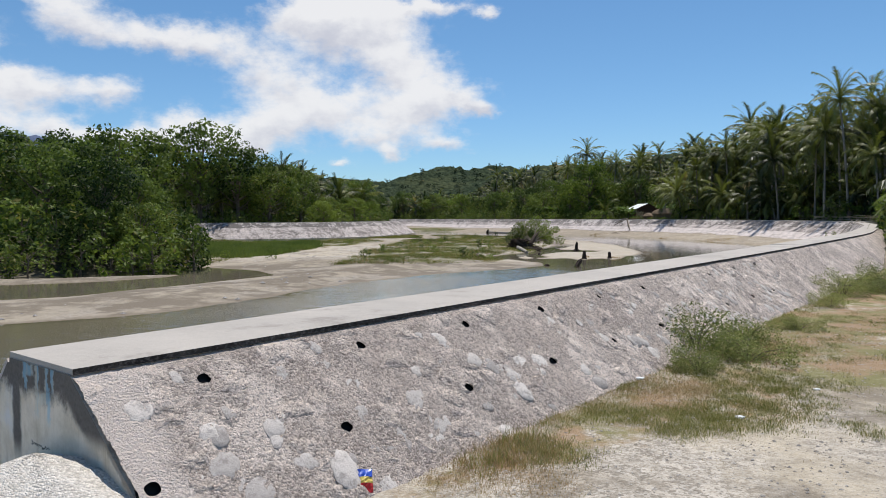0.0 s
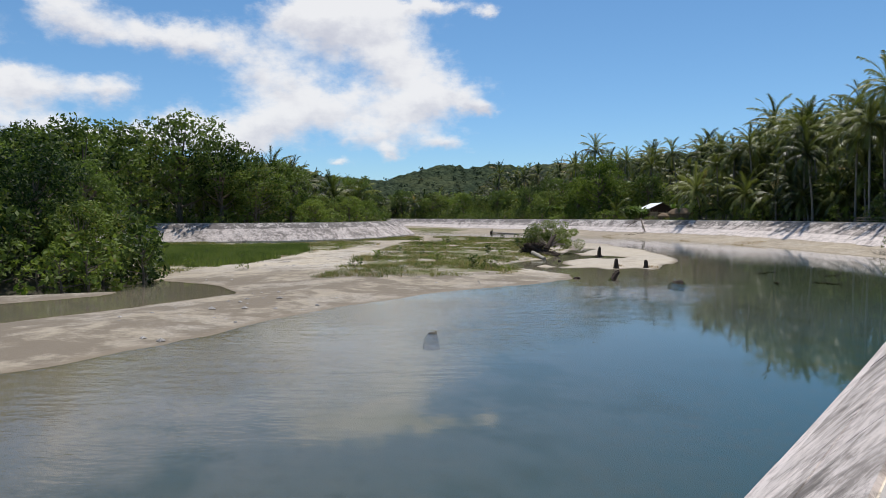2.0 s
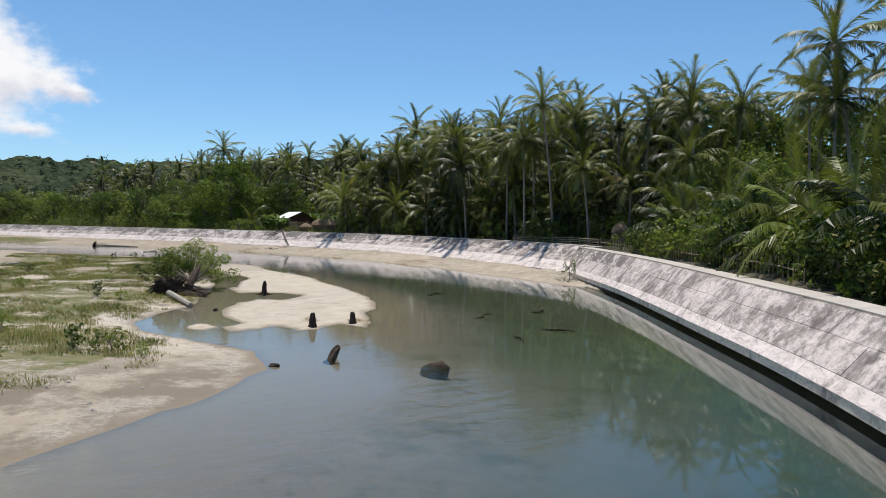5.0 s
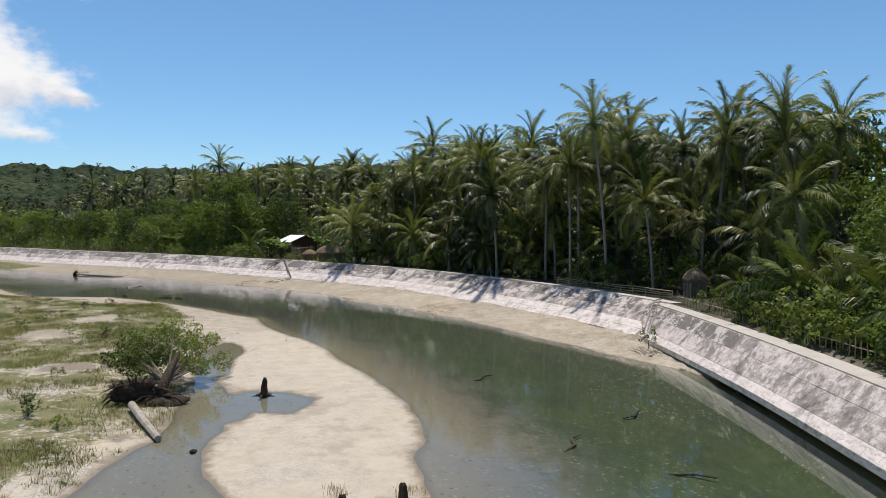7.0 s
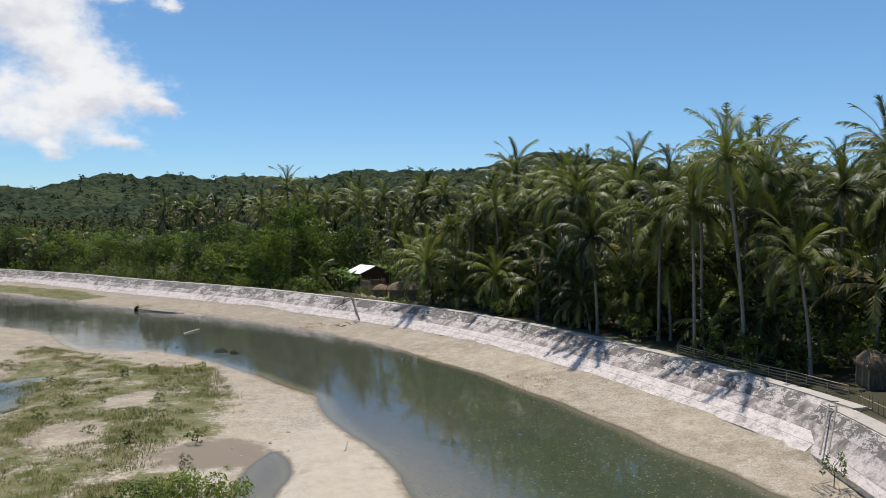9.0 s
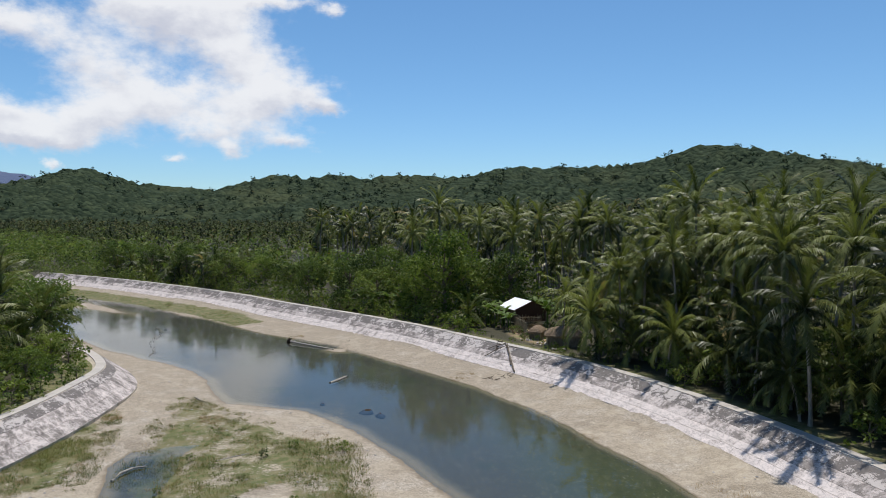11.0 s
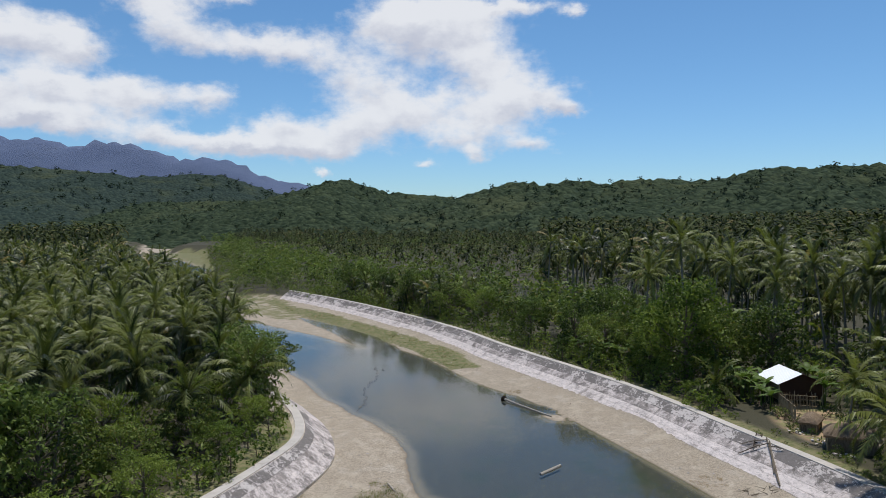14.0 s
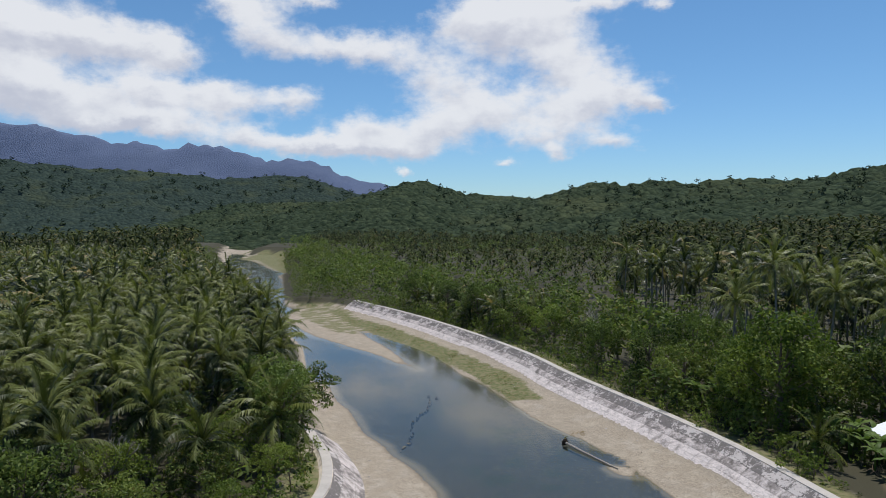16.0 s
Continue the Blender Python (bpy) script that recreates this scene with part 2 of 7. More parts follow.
def build_riprap(g):
    """Rounded stones set in gritty grout, with pale bloom and dark lichen."""
    p = place(g)
    warp = g.add("ShaderNodeVectorMath", {0: p, 1: g.add("ShaderNodeVectorMath", {0: g.noise(p, 3.0, 4.0, 0.6, out=1), 3: 0.22}, operation="SCALE").outputs[0]}, operation="ADD").outputs[0]
    vor = g.add("ShaderNodeTexVoronoi", {"Vector": warp, "Scale": 3.4}, feature="F1")
    edge = g.add("ShaderNodeTexVoronoi", {"Vector": warp, "Scale": 3.4}, feature="DISTANCE_TO_EDGE").outputs[0]
    cell = g.add("ShaderNodeSeparateColor", {0: vor.outputs["Color"]}).outputs
    fine = g.noise(p, 38.0, 5.0, 0.75)
    grit = g.noise(p, 15.0, 8.0, 0.85)
    mid = g.noise(p, 4.5, 7.0, 0.75)
    chip = g.add("ShaderNodeTexVoronoi", {"Vector": p, "Scale": 44.0}, feature="F1")
    chipc = g.add("ShaderNodeSeparateColor", {0: chip.outputs["Color"]}).outputs[0]
    grout = g.mix(grit, (0.30, 0.265, 0.24, 1), (0.68, 0.62, 0.57, 1))
    rock = g.mix(g.math("MULTIPLY_ADD", cell[1], 0.8, g.math("MULTIPLY", mid, 0.3)), (0.34, 0.31, 0.295, 1), (0.70, 0.65, 0.60, 1))
    shows = g.math("MULTIPLY", g.smooth(edge, 0.05, 0.11), g.math("MULTIPLY", g.smooth(cell[0], 0.45, 0.55), g.smooth(g.noise(p, 0.7, 4.0, 0.6), 0.38, 0.5)))
    c = g.mix(g.math("MULTIPLY", shows, 0.85), grout, rock)
    # lichen and bloom, with ragged edges
    c = g.mix(g.math("MULTIPLY", g.smooth(g.noise(p, 0.5, 9.0, 0.76), 0.51, 0.60), 0.6), c, (0.24, 0.212, 0.2, 1))
    c = g.mix(g.math("MULTIPLY", g.smooth(g.math("MULTIPLY_ADD", g.noise(p, 2.1, 9.0, 0.75), 0.5, g.math("MULTIPLY", g.noise(p, 0.6, 5.0, 0.6), 0.5)), 0.51, 0.555), 0.85), c, (0.80, 0.74, 0.685, 1))
    c = g.mix(g.math("MULTIPLY", g.smooth(mid, 0.52, 0.62), 0.38), c, (0.2, 0.178, 0.165, 1))
    c = g.mix(g.math("MULTIPLY", g.smooth(fine, 0.5, 0.66), 0.5), c, (0.64, 0.60, 0.56, 1))
    c = g.mix(g.math("MULTIPLY", g.smooth(chipc, 0.5, 0.8), 0.5), c, (0.76, 0.70, 0.65, 1))
    c = g.mix(g.math("MULTIPLY", g.smooth(chipc, 0.34, 0.14), 0.5), c, (0.17, 0.15, 0.138, 1))
    # a trowelled mortar edge along the wall's end, running out raggedly
    sep = g.add("ShaderNodeSeparateXYZ", {0: p}).outputs
    run = g.math("SUBTRACT", g.math("MULTIPLY_ADD", sep[0], 0.611, g.math("MULTIPLY", sep[1], 0.79)), 3.578)
    mortar = g.smooth(g.math("MULTIPLY_ADD", g.math("SUBTRACT", g.noise(p, 1.7, 8.0, 0.75), 0.5), 1.5, run), 0.62, 0.3)
    c = g.mix(g.math("MULTIPLY", mortar, 0.85), c, g.mix(fine, (0.70, 0.645, 0.60, 1), (0.84, 0.785, 0.74, 1)))
    h = g.math("ADD", g.math("MULTIPLY", g.math("MULTIPLY", shows, g.smooth(edge, 0.0, 0.3)), 2.2), g.math("ADD", g.math("MULTIPLY", chip.outputs[0], -0.8), g.math("ADD", g.math("MULTIPLY", fine, 1.3), g.math("ADD", g.math("MULTIPLY", grit, -1.4), mid))))
    c = g.mix(1.0, c, (1.2, 1.115, 1.055, 1), "MULTIPLY")
    return principled(g, c, 0.94, bump(g, h, 0.85, 0.05), spec=0.15)


M["riprap"] = material("grouted_riprap", build_riprap)


def build_ground(g):
    p = place(g)
    z = g.add("ShaderNodeSeparateXYZ", {0: p}).outputs[2]
    veg = g.add("ShaderNodeAttribute", attribute_name="veg").outputs["Fac"]
    dry = g.add("ShaderNodeAttribute", attribute_name="dry").outputs["Fac"]
    fine = g.noise(p, 14.0, 6.0, 0.7)
    mid = g.noise(p, 1.3, 6.0, 0.65)
    big = g.noise(p, 0.16, 5.0, 0.6)
    peb = g.add("ShaderNodeTexVoronoi", {"Vector": p, "Scale": 9.0}, feature="F1")
    pebc = g.add("ShaderNodeSeparateColor", {0: peb.outputs["Color"]}).outputs[0]
    sand = g.mix(g.smooth(mid, 0.35, 0.65), (0.50, 0.425, 0.315, 1), (0.40, 0.335, 0.245, 1))
    grav = g.mix(pebc, (0.25, 0.215, 0.17, 1), (0.54, 0.475, 0.39, 1))
    dryc = g.mix(g.smooth(g.math("ADD", big, g.math("MULTIPLY", mid, 0.5)), 0.66, 0.86), sand, grav)
    dryc = g.mix(g.math("MULTIPLY", g.smooth(fine, 0.35, 0.7), 0.3), dryc, (0.50, 0.455, 0.385, 1))
    chip = g.add("ShaderNodeTexVoronoi", {"Vector": p, "Scale": 38.0}, feature="F1")
    chipc = g.add("ShaderNodeSeparateColor", {0: chip.outputs["Color"]}).outputs[0]
    dryc = g.mix(g.math("MULTIPLY", g.smooth(chipc, 0.5, 0.9), g.math("MULTIPLY_ADD", g.smooth(big, 0.42, 0.6), 0.45, 0.1)), dryc, (0.60, 0.55, 0.48, 1))
    dryc = g.mix(g.math("MULTIPLY", g.smooth(chipc, 0.3, 0.12), g.math("MULTIPLY_ADD", g.smooth(big, 0.42, 0.6), 0.4, 0.1)), dryc, (0.16, 0.135, 0.105, 1))
    mud = g.smooth(g.math("ADD", g.noise(p, 0.55, 6.0, 0.7), g.math("MULTIPLY", g.noise(p, 0.07, 3.0, 0.5), 0.6)), 0.80, 0.96)
    dryc = g.mix(g.math("MULTIPLY", mud, 0.75), dryc, (0.175, 0.142, 0.10, 1))
    dryc = g.mix(g.math("MULTIPLY", g.smooth(g.noise(p, 4.0, 7.0, 0.8), 0.5, 0.7), 0.4), dryc, (0.20, 0.17, 0.13, 1))
    yy = g.add("ShaderNodeSeparateXYZ", {0: p}).outputs[1]
    xx = g.add("ShaderNodeSeparateXYZ", {0: p}).outputs[0]
    coarse = g.math("MULTIPLY", g.math("MAXIMUM", g.smooth(yy, 88.0, 118.0), g.smooth(xx, 27.0, 35.0)), g.math("MULTIPLY_ADD", g.smooth(g.noise(p, 0.5, 6.0, 0.7), 0.35, 0.6), 0.5, g.math("MULTIPLY_ADD", g.smooth(yy, 120.0, 165.0), 0.3, 0.28)))
    dryc = g.mix(coarse, dryc, g.mix(pebc, (0.21, 0.172, 0.122, 1), (0.37, 0.31, 0.235, 1)))
    wet = g.math("MULTIPLY", g.smooth(yy, 64.0, 55.0), g.smooth(yy, 20.0, 26.0))
    wet = g.math("MULTIPLY", wet, g.math("MULTIPLY_ADD", g.smooth(g.noise(p, 0.3, 6.0, 0.7), 0.56, 0.44), 0.55, 0.42))
    dryc = g.mix(wet, dryc, g.mix(fine, (0.14, 0.112, 0.08, 1), (0.22, 0.182, 0.135, 1)))
    # clean fine sand on the spit
    spit = g.math("MULTIPLY", g.add("ShaderNodeAttribute", attribute_name="fine_sand").outputs["Fac"], g.math("MULTIPLY_ADD", fine, 0.6, 0.3))
    dryc = g.mix(spit, dryc, g.mix(g.smooth(g.noise(p, 0.8, 6.0, 0.65), 0.35, 0.65), (0.48, 0.42, 0.335, 1), (0.40, 0.345, 0.27, 1)))
    silt = g.add("ShaderNodeAttribute", attribute_name="mud").outputs["Fac"]
    dryc = g.mix(g.smooth(g.math("MULTIPLY_ADD", g.math("SUBTRACT", g.noise(p, 0.9, 7.0, 0.7), 0.5), 1.1, silt), 0.25, 0.6), dryc, g.mix(fine, (0.17, 0.135, 0.10, 1), (0.27, 0.222, 0.17, 1)))
    # damp sand just above the water
    damp = g.smooth(g.math("MULTIPLY_ADD", g.math("SUBTRACT", mid, 0.5), 0.10, z), 0.0, 0.045)
    c = g.mix(damp, (0.19, 0.148, 0.098, 1), dryc)
    # river bed: silt; the water's darkening with depth is put into its colour
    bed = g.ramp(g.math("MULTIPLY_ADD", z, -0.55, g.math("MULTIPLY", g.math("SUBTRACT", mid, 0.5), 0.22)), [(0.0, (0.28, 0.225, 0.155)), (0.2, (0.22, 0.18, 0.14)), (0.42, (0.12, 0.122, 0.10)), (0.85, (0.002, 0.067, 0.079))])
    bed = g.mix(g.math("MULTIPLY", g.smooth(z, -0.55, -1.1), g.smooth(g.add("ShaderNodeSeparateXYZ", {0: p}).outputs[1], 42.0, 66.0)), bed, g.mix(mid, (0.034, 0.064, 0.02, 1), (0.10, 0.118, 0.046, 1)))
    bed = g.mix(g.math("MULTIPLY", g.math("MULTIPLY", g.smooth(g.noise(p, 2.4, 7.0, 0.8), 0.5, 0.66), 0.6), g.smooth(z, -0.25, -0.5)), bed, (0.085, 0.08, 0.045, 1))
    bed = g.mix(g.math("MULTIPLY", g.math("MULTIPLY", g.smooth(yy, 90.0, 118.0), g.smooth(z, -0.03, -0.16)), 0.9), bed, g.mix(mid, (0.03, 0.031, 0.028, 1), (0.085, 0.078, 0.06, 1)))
    # a dark olive bed towards the right shore
    olive_bed = g.math("MULTIPLY", g.math("MULTIPLY", g.smooth(xx, 27.0, 36.0), g.smooth(yy, 62.0, 74.0)), g.math("MULTIPLY", g.smooth(yy, 150.0, 118.0), g.smooth(z, -0.02, -0.22)))
    bed = g.mix(g.math("MULTIPLY", olive_bed, 0.85), bed, g.mix(mid, (0.028, 0.048, 0.014, 1), (0.10, 0.105, 0.042, 1)))
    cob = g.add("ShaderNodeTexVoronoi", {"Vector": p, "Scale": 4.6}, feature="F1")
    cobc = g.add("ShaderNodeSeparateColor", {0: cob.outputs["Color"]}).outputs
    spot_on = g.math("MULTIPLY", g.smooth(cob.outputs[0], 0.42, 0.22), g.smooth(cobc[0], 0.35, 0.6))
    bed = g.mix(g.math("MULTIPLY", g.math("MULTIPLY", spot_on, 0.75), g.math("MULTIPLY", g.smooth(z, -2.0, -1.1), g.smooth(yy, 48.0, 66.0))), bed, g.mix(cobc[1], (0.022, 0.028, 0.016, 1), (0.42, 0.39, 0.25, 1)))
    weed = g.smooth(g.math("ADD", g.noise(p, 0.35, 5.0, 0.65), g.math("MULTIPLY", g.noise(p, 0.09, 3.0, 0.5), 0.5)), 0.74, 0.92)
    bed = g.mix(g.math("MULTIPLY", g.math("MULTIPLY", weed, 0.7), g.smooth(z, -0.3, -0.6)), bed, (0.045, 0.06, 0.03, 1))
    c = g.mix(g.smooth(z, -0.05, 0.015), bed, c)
    # turf and dead grass
    gr = g.mix(g.smooth(mid, 0.38, 0.6), (0.095, 0.108, 0.034, 1), (0.175, 0.155, 0.075, 1))
    c = g.mix(g.smooth(g.math("ADD", g.math("MULTIPLY", g.math("SUBTRACT", g.noise(p, 0.28, 4.0, 0.6), 0.5), 1.6), g.math("MULTIPLY_ADD", g.math("SUBTRACT", g.noise(p, 2.6, 7.0, 0.75), 0.5), 1.5, veg)), 0.33, 0.66), c, gr)
    c = g.mix(g.smooth(g.math("MULTIPLY_ADD", g.math("SUBTRACT", g.noise(p, 1.9, 7.0, 0.75), 0.5), 1.5, dry), 0.4, 0.7), c, g.mix(g.smooth(g.noise(p, 0.7, 4.0, 0.6), 0.42, 0.58), g.mix(fine, (0.34, 0.225, 0.14, 1), (0.28, 0.20, 0.115, 1)), g.mix(fine, (0.24, 0.21, 0.095, 1), (0.17, 0.165, 0.065, 1))))
    # leaf litter under the trees, darkened further by their shade in the colour
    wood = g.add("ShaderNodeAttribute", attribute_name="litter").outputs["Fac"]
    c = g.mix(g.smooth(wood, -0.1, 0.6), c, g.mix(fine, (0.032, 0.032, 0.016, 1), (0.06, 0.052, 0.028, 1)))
    rough = g.math("MULTIPLY_ADD", damp, 0.3, 0.62)
    h = g.math("ADD", g.math("MULTIPLY", peb.outputs[0], -0.08), g.math("ADD", g.math("MULTIPLY", chip.outputs[0], -0.6), g.math("ADD", fine, g.math("MULTIPLY", mid, 0.5))))
    return principled(g, c, rough, bump(g, h, 0.6, 0.03), spec=0.3)


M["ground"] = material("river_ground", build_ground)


def build_water(g):
    p = place(g)
    st = g.add("ShaderNodeMapping", {0: p, 2: (0, 0, 0.5), 3: (0.6, 1.5, 1.0)}).outputs[0]
    # ripples over the shallows, a calm sheet under the near wall
    rip = g.add("ShaderNodeAttribute", attribute_name="ripple").outputs["Fac"]
    rip = g.math("MULTIPLY", rip, g.math("MULTIPLY_ADD", g.smooth(g.noise(p, 0.09, 4.0, 0.6), 0.35, 0.65), 0.75, 0.25))
    h = g.math("ADD", g.noise(st, 1.1, 3.0, 0.5), g.math("MULTIPLY", g.noise(st, 4.6, 4.0, 0.55), 0.42))
    n = g.add("ShaderNodeBump", {"Strength": 1.0, "Distance": g.math("MULTIPLY_ADD", rip, 0.05, 0.0014), "Height": h}).outputs[0]
    fr = g.add("ShaderNodeFresnel", {0: 1.33, 1: n}).outputs[0]
    clear = g.add("ShaderNodeBsdfTransparent", {0: (0.78, 0.82, 0.81, 1)}).outputs[0]
    silt = g.add("ShaderNodeBsdfDiffuse", {0: (0.05, 0.085, 0.085, 1)}).outputs[0]
    cloudy = g.math("MULTIPLY_ADD", g.smooth(g.noise(p, 0.035, 3.0, 0.5), 0.4, 0.62), 0.04, 0.015)
    body = g.add("ShaderNodeMixShader", {0: cloudy, 1: clear, 2: silt}).outputs[0]
    gloss = g.add("ShaderNodeBsdfGlossy", {0: (1, 1, 1, 1), 1: g.math("MULTIPLY", rip, 0.06), "Normal": n}).outputs[0]
    return g.add("ShaderNodeMixShader", {0: fr, 1: body, 2: gloss}).outputs[0]


M["water"] = material("river_water", build_water)


def leaf(dark, light, old=None, glow=0.25, rough=0.5, share=0.12, spec=0.12):
    """Leaves: tone by leaf, by tree and by stand."""
    def build(g):
        isl = g.add("ShaderNodeNewGeometry").outputs["Random Per Island"]
        rnd = g.add("ShaderNodeObjectInfo").outputs["Random"]
        big = g.noise(place(g), 0.14, 2.0, 0.5)
        f = g.math("ADD", g.math("MULTIPLY", isl, 0.45), g.math("ADD", g.math("MULTIPLY", rnd, 0.35), g.math("MULTIPLY", g.smooth(big, 0.35, 0.65), 0.4)))
        c = g.mix(g.smooth(f, 0.22, 0.95), (*dark, 1), (*light, 1))
        if old:
            c = g.mix(g.smooth(isl, 1.0 - share, 1.0 - share * 0.5), c, (*old, 1))
        a = principled(g, c, rough, spec=spec)
        b = g.add("ShaderNodeBsdfTranslucent", {0: g.mix(1.0, c, (1.1, 1.22, 0.7, 1), "MULTIPLY")}).outputs[0]
        return g.add("ShaderNodeMixShader", {0: glow, 1: a, 2: b}).outputs[0]
    return build


M["palm_leaf"] = material("palm_leaf", leaf((0.011, 0.021, 0.006), (0.178, 0.192, 0.05), (0.29, 0.22, 0.09), 0.26, 0.42, 0.06, 0.2))
M["palm_far"] = material("palm_far_leaf", leaf((0.007, 0.014, 0.005), (0.090, 0.105, 0.032), (0.15, 0.125, 0.05), 0.12, 0.6, 0.08, 0.06))
# hill crowns in a bluish green, distance haze put into the leaf colour
M["leaf_far"] = material("hill_tree_leaf", leaf((0.012, 0.025, 0.016), (0.058, 0.080, 0.042), None, 0.1, 0.7, 0.12, 0.05))
M["leaf_dark"] = material("broad_leaf_dark", leaf((0.016, 0.033, 0.010), (0.15, 0.195, 0.048), None, 0.38, 0.5, 0.12, 0.12))
M["leaf_mid"] = material("broad_leaf_mid", leaf((0.022, 0.042, 0.010), (0.19, 0.235, 0.055), (0.19, 0.17, 0.05), 0.36, 0.5, 0.1, 0.12))
M["leaf_bright"] = material("broad_leaf_bright", leaf((0.05, 0.085, 0.015), (0.21, 0.255, 0.054), None, 0.42))
M["leaf_banana"] = material("banana_leaf", leaf((0.05, 0.09, 0.018), (0.13, 0.185, 0.045), (0.25, 0.2, 0.09), 0.3))
M["grass"] = material("grass_blades", leaf((0.115, 0.13, 0.042), (0.23, 0.225, 0.09), (0.38, 0.30, 0.17), 0.45, 0.7, 0.3, 0.05))
M["bar_grass"] = material("bar_grass_blades", leaf((0.065, 0.09, 0.022), (0.19, 0.20, 0.062), (0.28, 0.225, 0.115), 0.35, 0.7, 0.2, 0.05))
M["weed_leaf"] = material("weed_leaf", leaf((0.15, 0.175, 0.07), (0.33, 0.335, 0.15), (0.40, 0.34, 0.2), 0.45, 0.7, 0.15, 0.05))
M["lush_grass"] = material("lush_grass_blades", leaf((0.055, 0.09, 0.022), (0.155, 0.19, 0.052), None, 0.4, 0.6))
M["grass_dry"] = material("dry_grass_blades", leaf((0.26, 0.165, 0.098), (0.42, 0.295, 0.19), (0.19, 0.17, 0.065), 0.4, 0.7, 0.18, 0.05))


def woody(a, b, scale=6.0):
    def build(g):
        p = g.add("ShaderNodeTexCoord").outputs["Object"]
        st = g.add("ShaderNodeMapping", {0: p, 3: (1, 1, 0.25)}).outputs[0]
        f = g.noise(st, scale, 6.0, 0.7)
        c = g.mix(g.smooth(f, 0.3, 0.7), (*a, 1), (*b, 1))
        return principled(g, c, 0.88, bump(g, f, 0.6, 0.03), spec=0.2)
    return build


M["palm_trunk"] = material("palm_trunk", woody((0.16, 0.14, 0.115), (0.30, 0.27, 0.23), 9.0))
M["bark"] = material("bark", woody((0.09, 0.07, 0.05), (0.20, 0.165, 0.125)))
M["grey_wood"] = material("grey_wood", woody((0.22, 0.195, 0.16), (0.42, 0.38, 0.32)))
M["wet_wood"] = material("wet_wood", woody((0.024, 0.017, 0.012), (0.085, 0.062, 0.045)))
M["bamboo"] = material("bamboo", woody((0.24, 0.19, 0.12), (0.40, 0.33, 0.22)))
M["thatch"] = material("thatch", woody((0.12, 0.085, 0.055), (0.26, 0.19, 0.125), 18.0))
M["soil"] = material("root_soil", woody((0.022, 0.016, 0.011), (0.062, 0.043, 0.03), 8.0))


def plain(col, rough=0.7, metal=0.0, var=0.15):
    def build(g):
        p = place(g)
        f = g.math("MULTIPLY", g.noise(p, 6.0, 5.0, 0.7), var)
        c = g.mix(f, (*col, 1), tuple(v * 0.55 for v in col) + (1,))
        return principled(g, c, rough, bump(g, g.noise(p, 18.0, 3.0), 0.15, 0.01), metal)
    return build


M["roof_metal"] = material("roof_metal", plain((0.86, 0.87, 0.88), 0.45, 0.0))
M["rust_metal"] = material("rust_metal", plain((0.10, 0.058, 0.042), 0.75, 0.1, 0.5))
M["stone"] = material("stone", concrete((0.40, 0.375, 0.35), (0.20, 0.19, 0.18), 0.45, 0.4))
# black that stands in for the shade inside the weep holes
M["hole"] = material("weep_hole_inside", plain((0.02, 0.018, 0.016), 0.95))
M["bag_red"] = material("bag_red", plain((0.55, 0.03, 0.03), 0.3))
M["bag_blue"] = material("bag_blue", plain((0.03, 0.08, 0.42), 0.3))
M["bag_yellow"] = material("bag_yellow", plain((0.65, 0.5, 0.12), 0.3))
M["white_litter"] = material("white_litter", plain((0.75, 0.75, 0.73), 0.5))


def build_hill(low, high, dark=(0.010, 0.019, 0.010), scrub=(0.075, 0.085, 0.040)):
    def build(g):
        p = place(g)
        f = g.noise(p, 0.16, 8.0, 0.75)
        tree = g.add("ShaderNodeTexVoronoi", {"Vector": p, "Scale": 0.17}, feature="F1")
        tr = g.add("ShaderNodeSeparateColor", {0: tree.outputs["Color"]}).outputs[0]
        big = g.noise(p, 0.012, 5.0, 0.6)
        c = g.mix(g.smooth(f, 0.3, 0.7), (*low, 1), (*high, 1))
        c = g.mix(g.math("MULTIPLY", tr, 0.6), c, (*dark, 1))
        c = g.mix(g.math("MULTIPLY", g.smooth(big, 0.5, 0.72), 0.5), c, (*scrub, 1))
        n = bump(g, g.math("MULTIPLY", tree.outputs[0], -1.0), 1.0, 3.0)
        return principled(g, c, 0.95, n, spec=0.05)
    return build


M["hill"] = material("forested_hill", build_hill((0.015, 0.027, 0.016), (0.062, 0.080, 0.042)))
# far hill: bluer, greyer greens carry the haze of distance in the colour
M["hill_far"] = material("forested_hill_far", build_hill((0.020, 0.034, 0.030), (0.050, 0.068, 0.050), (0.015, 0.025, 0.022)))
# the mountain's blue is distance haze, mixed into its base colour
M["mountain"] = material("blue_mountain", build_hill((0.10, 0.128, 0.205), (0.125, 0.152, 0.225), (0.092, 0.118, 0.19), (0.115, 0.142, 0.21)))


# ---- mesh writing ----
def mesh_np(name, verts, faces, mat, smooth=False, attrs=None):
    """A mesh from arrays; every face has the same number of corners."""
    v, f = np.asarray(verts, np.float32), np.asarray(faces, np.int32)
    me = bpy.data.meshes.new(name)
    me.vertices.add(len(v))
    me.vertices.foreach_set("co", v.ravel())
    me.loops.add(f.size)
    me.loops.foreach_set("vertex_index", f.ravel())
    me.polygons.add(len(f))
    me.polygons.foreach_set("loop_start", np.arange(0, f.size, f.shape[1], dtype=np.int32))
    me.polygons.foreach_set("use_smooth", np.full(len(f), smooth))
    for key, vals in (attrs or {}).items():
        a = me.attributes.new(key, "FLOAT", "POINT")
        a.data.foreach_set("value", np.asarray(vals, np.float32))
    me.update(calc_edges=True)
    me.materials.append(mat)
    return me


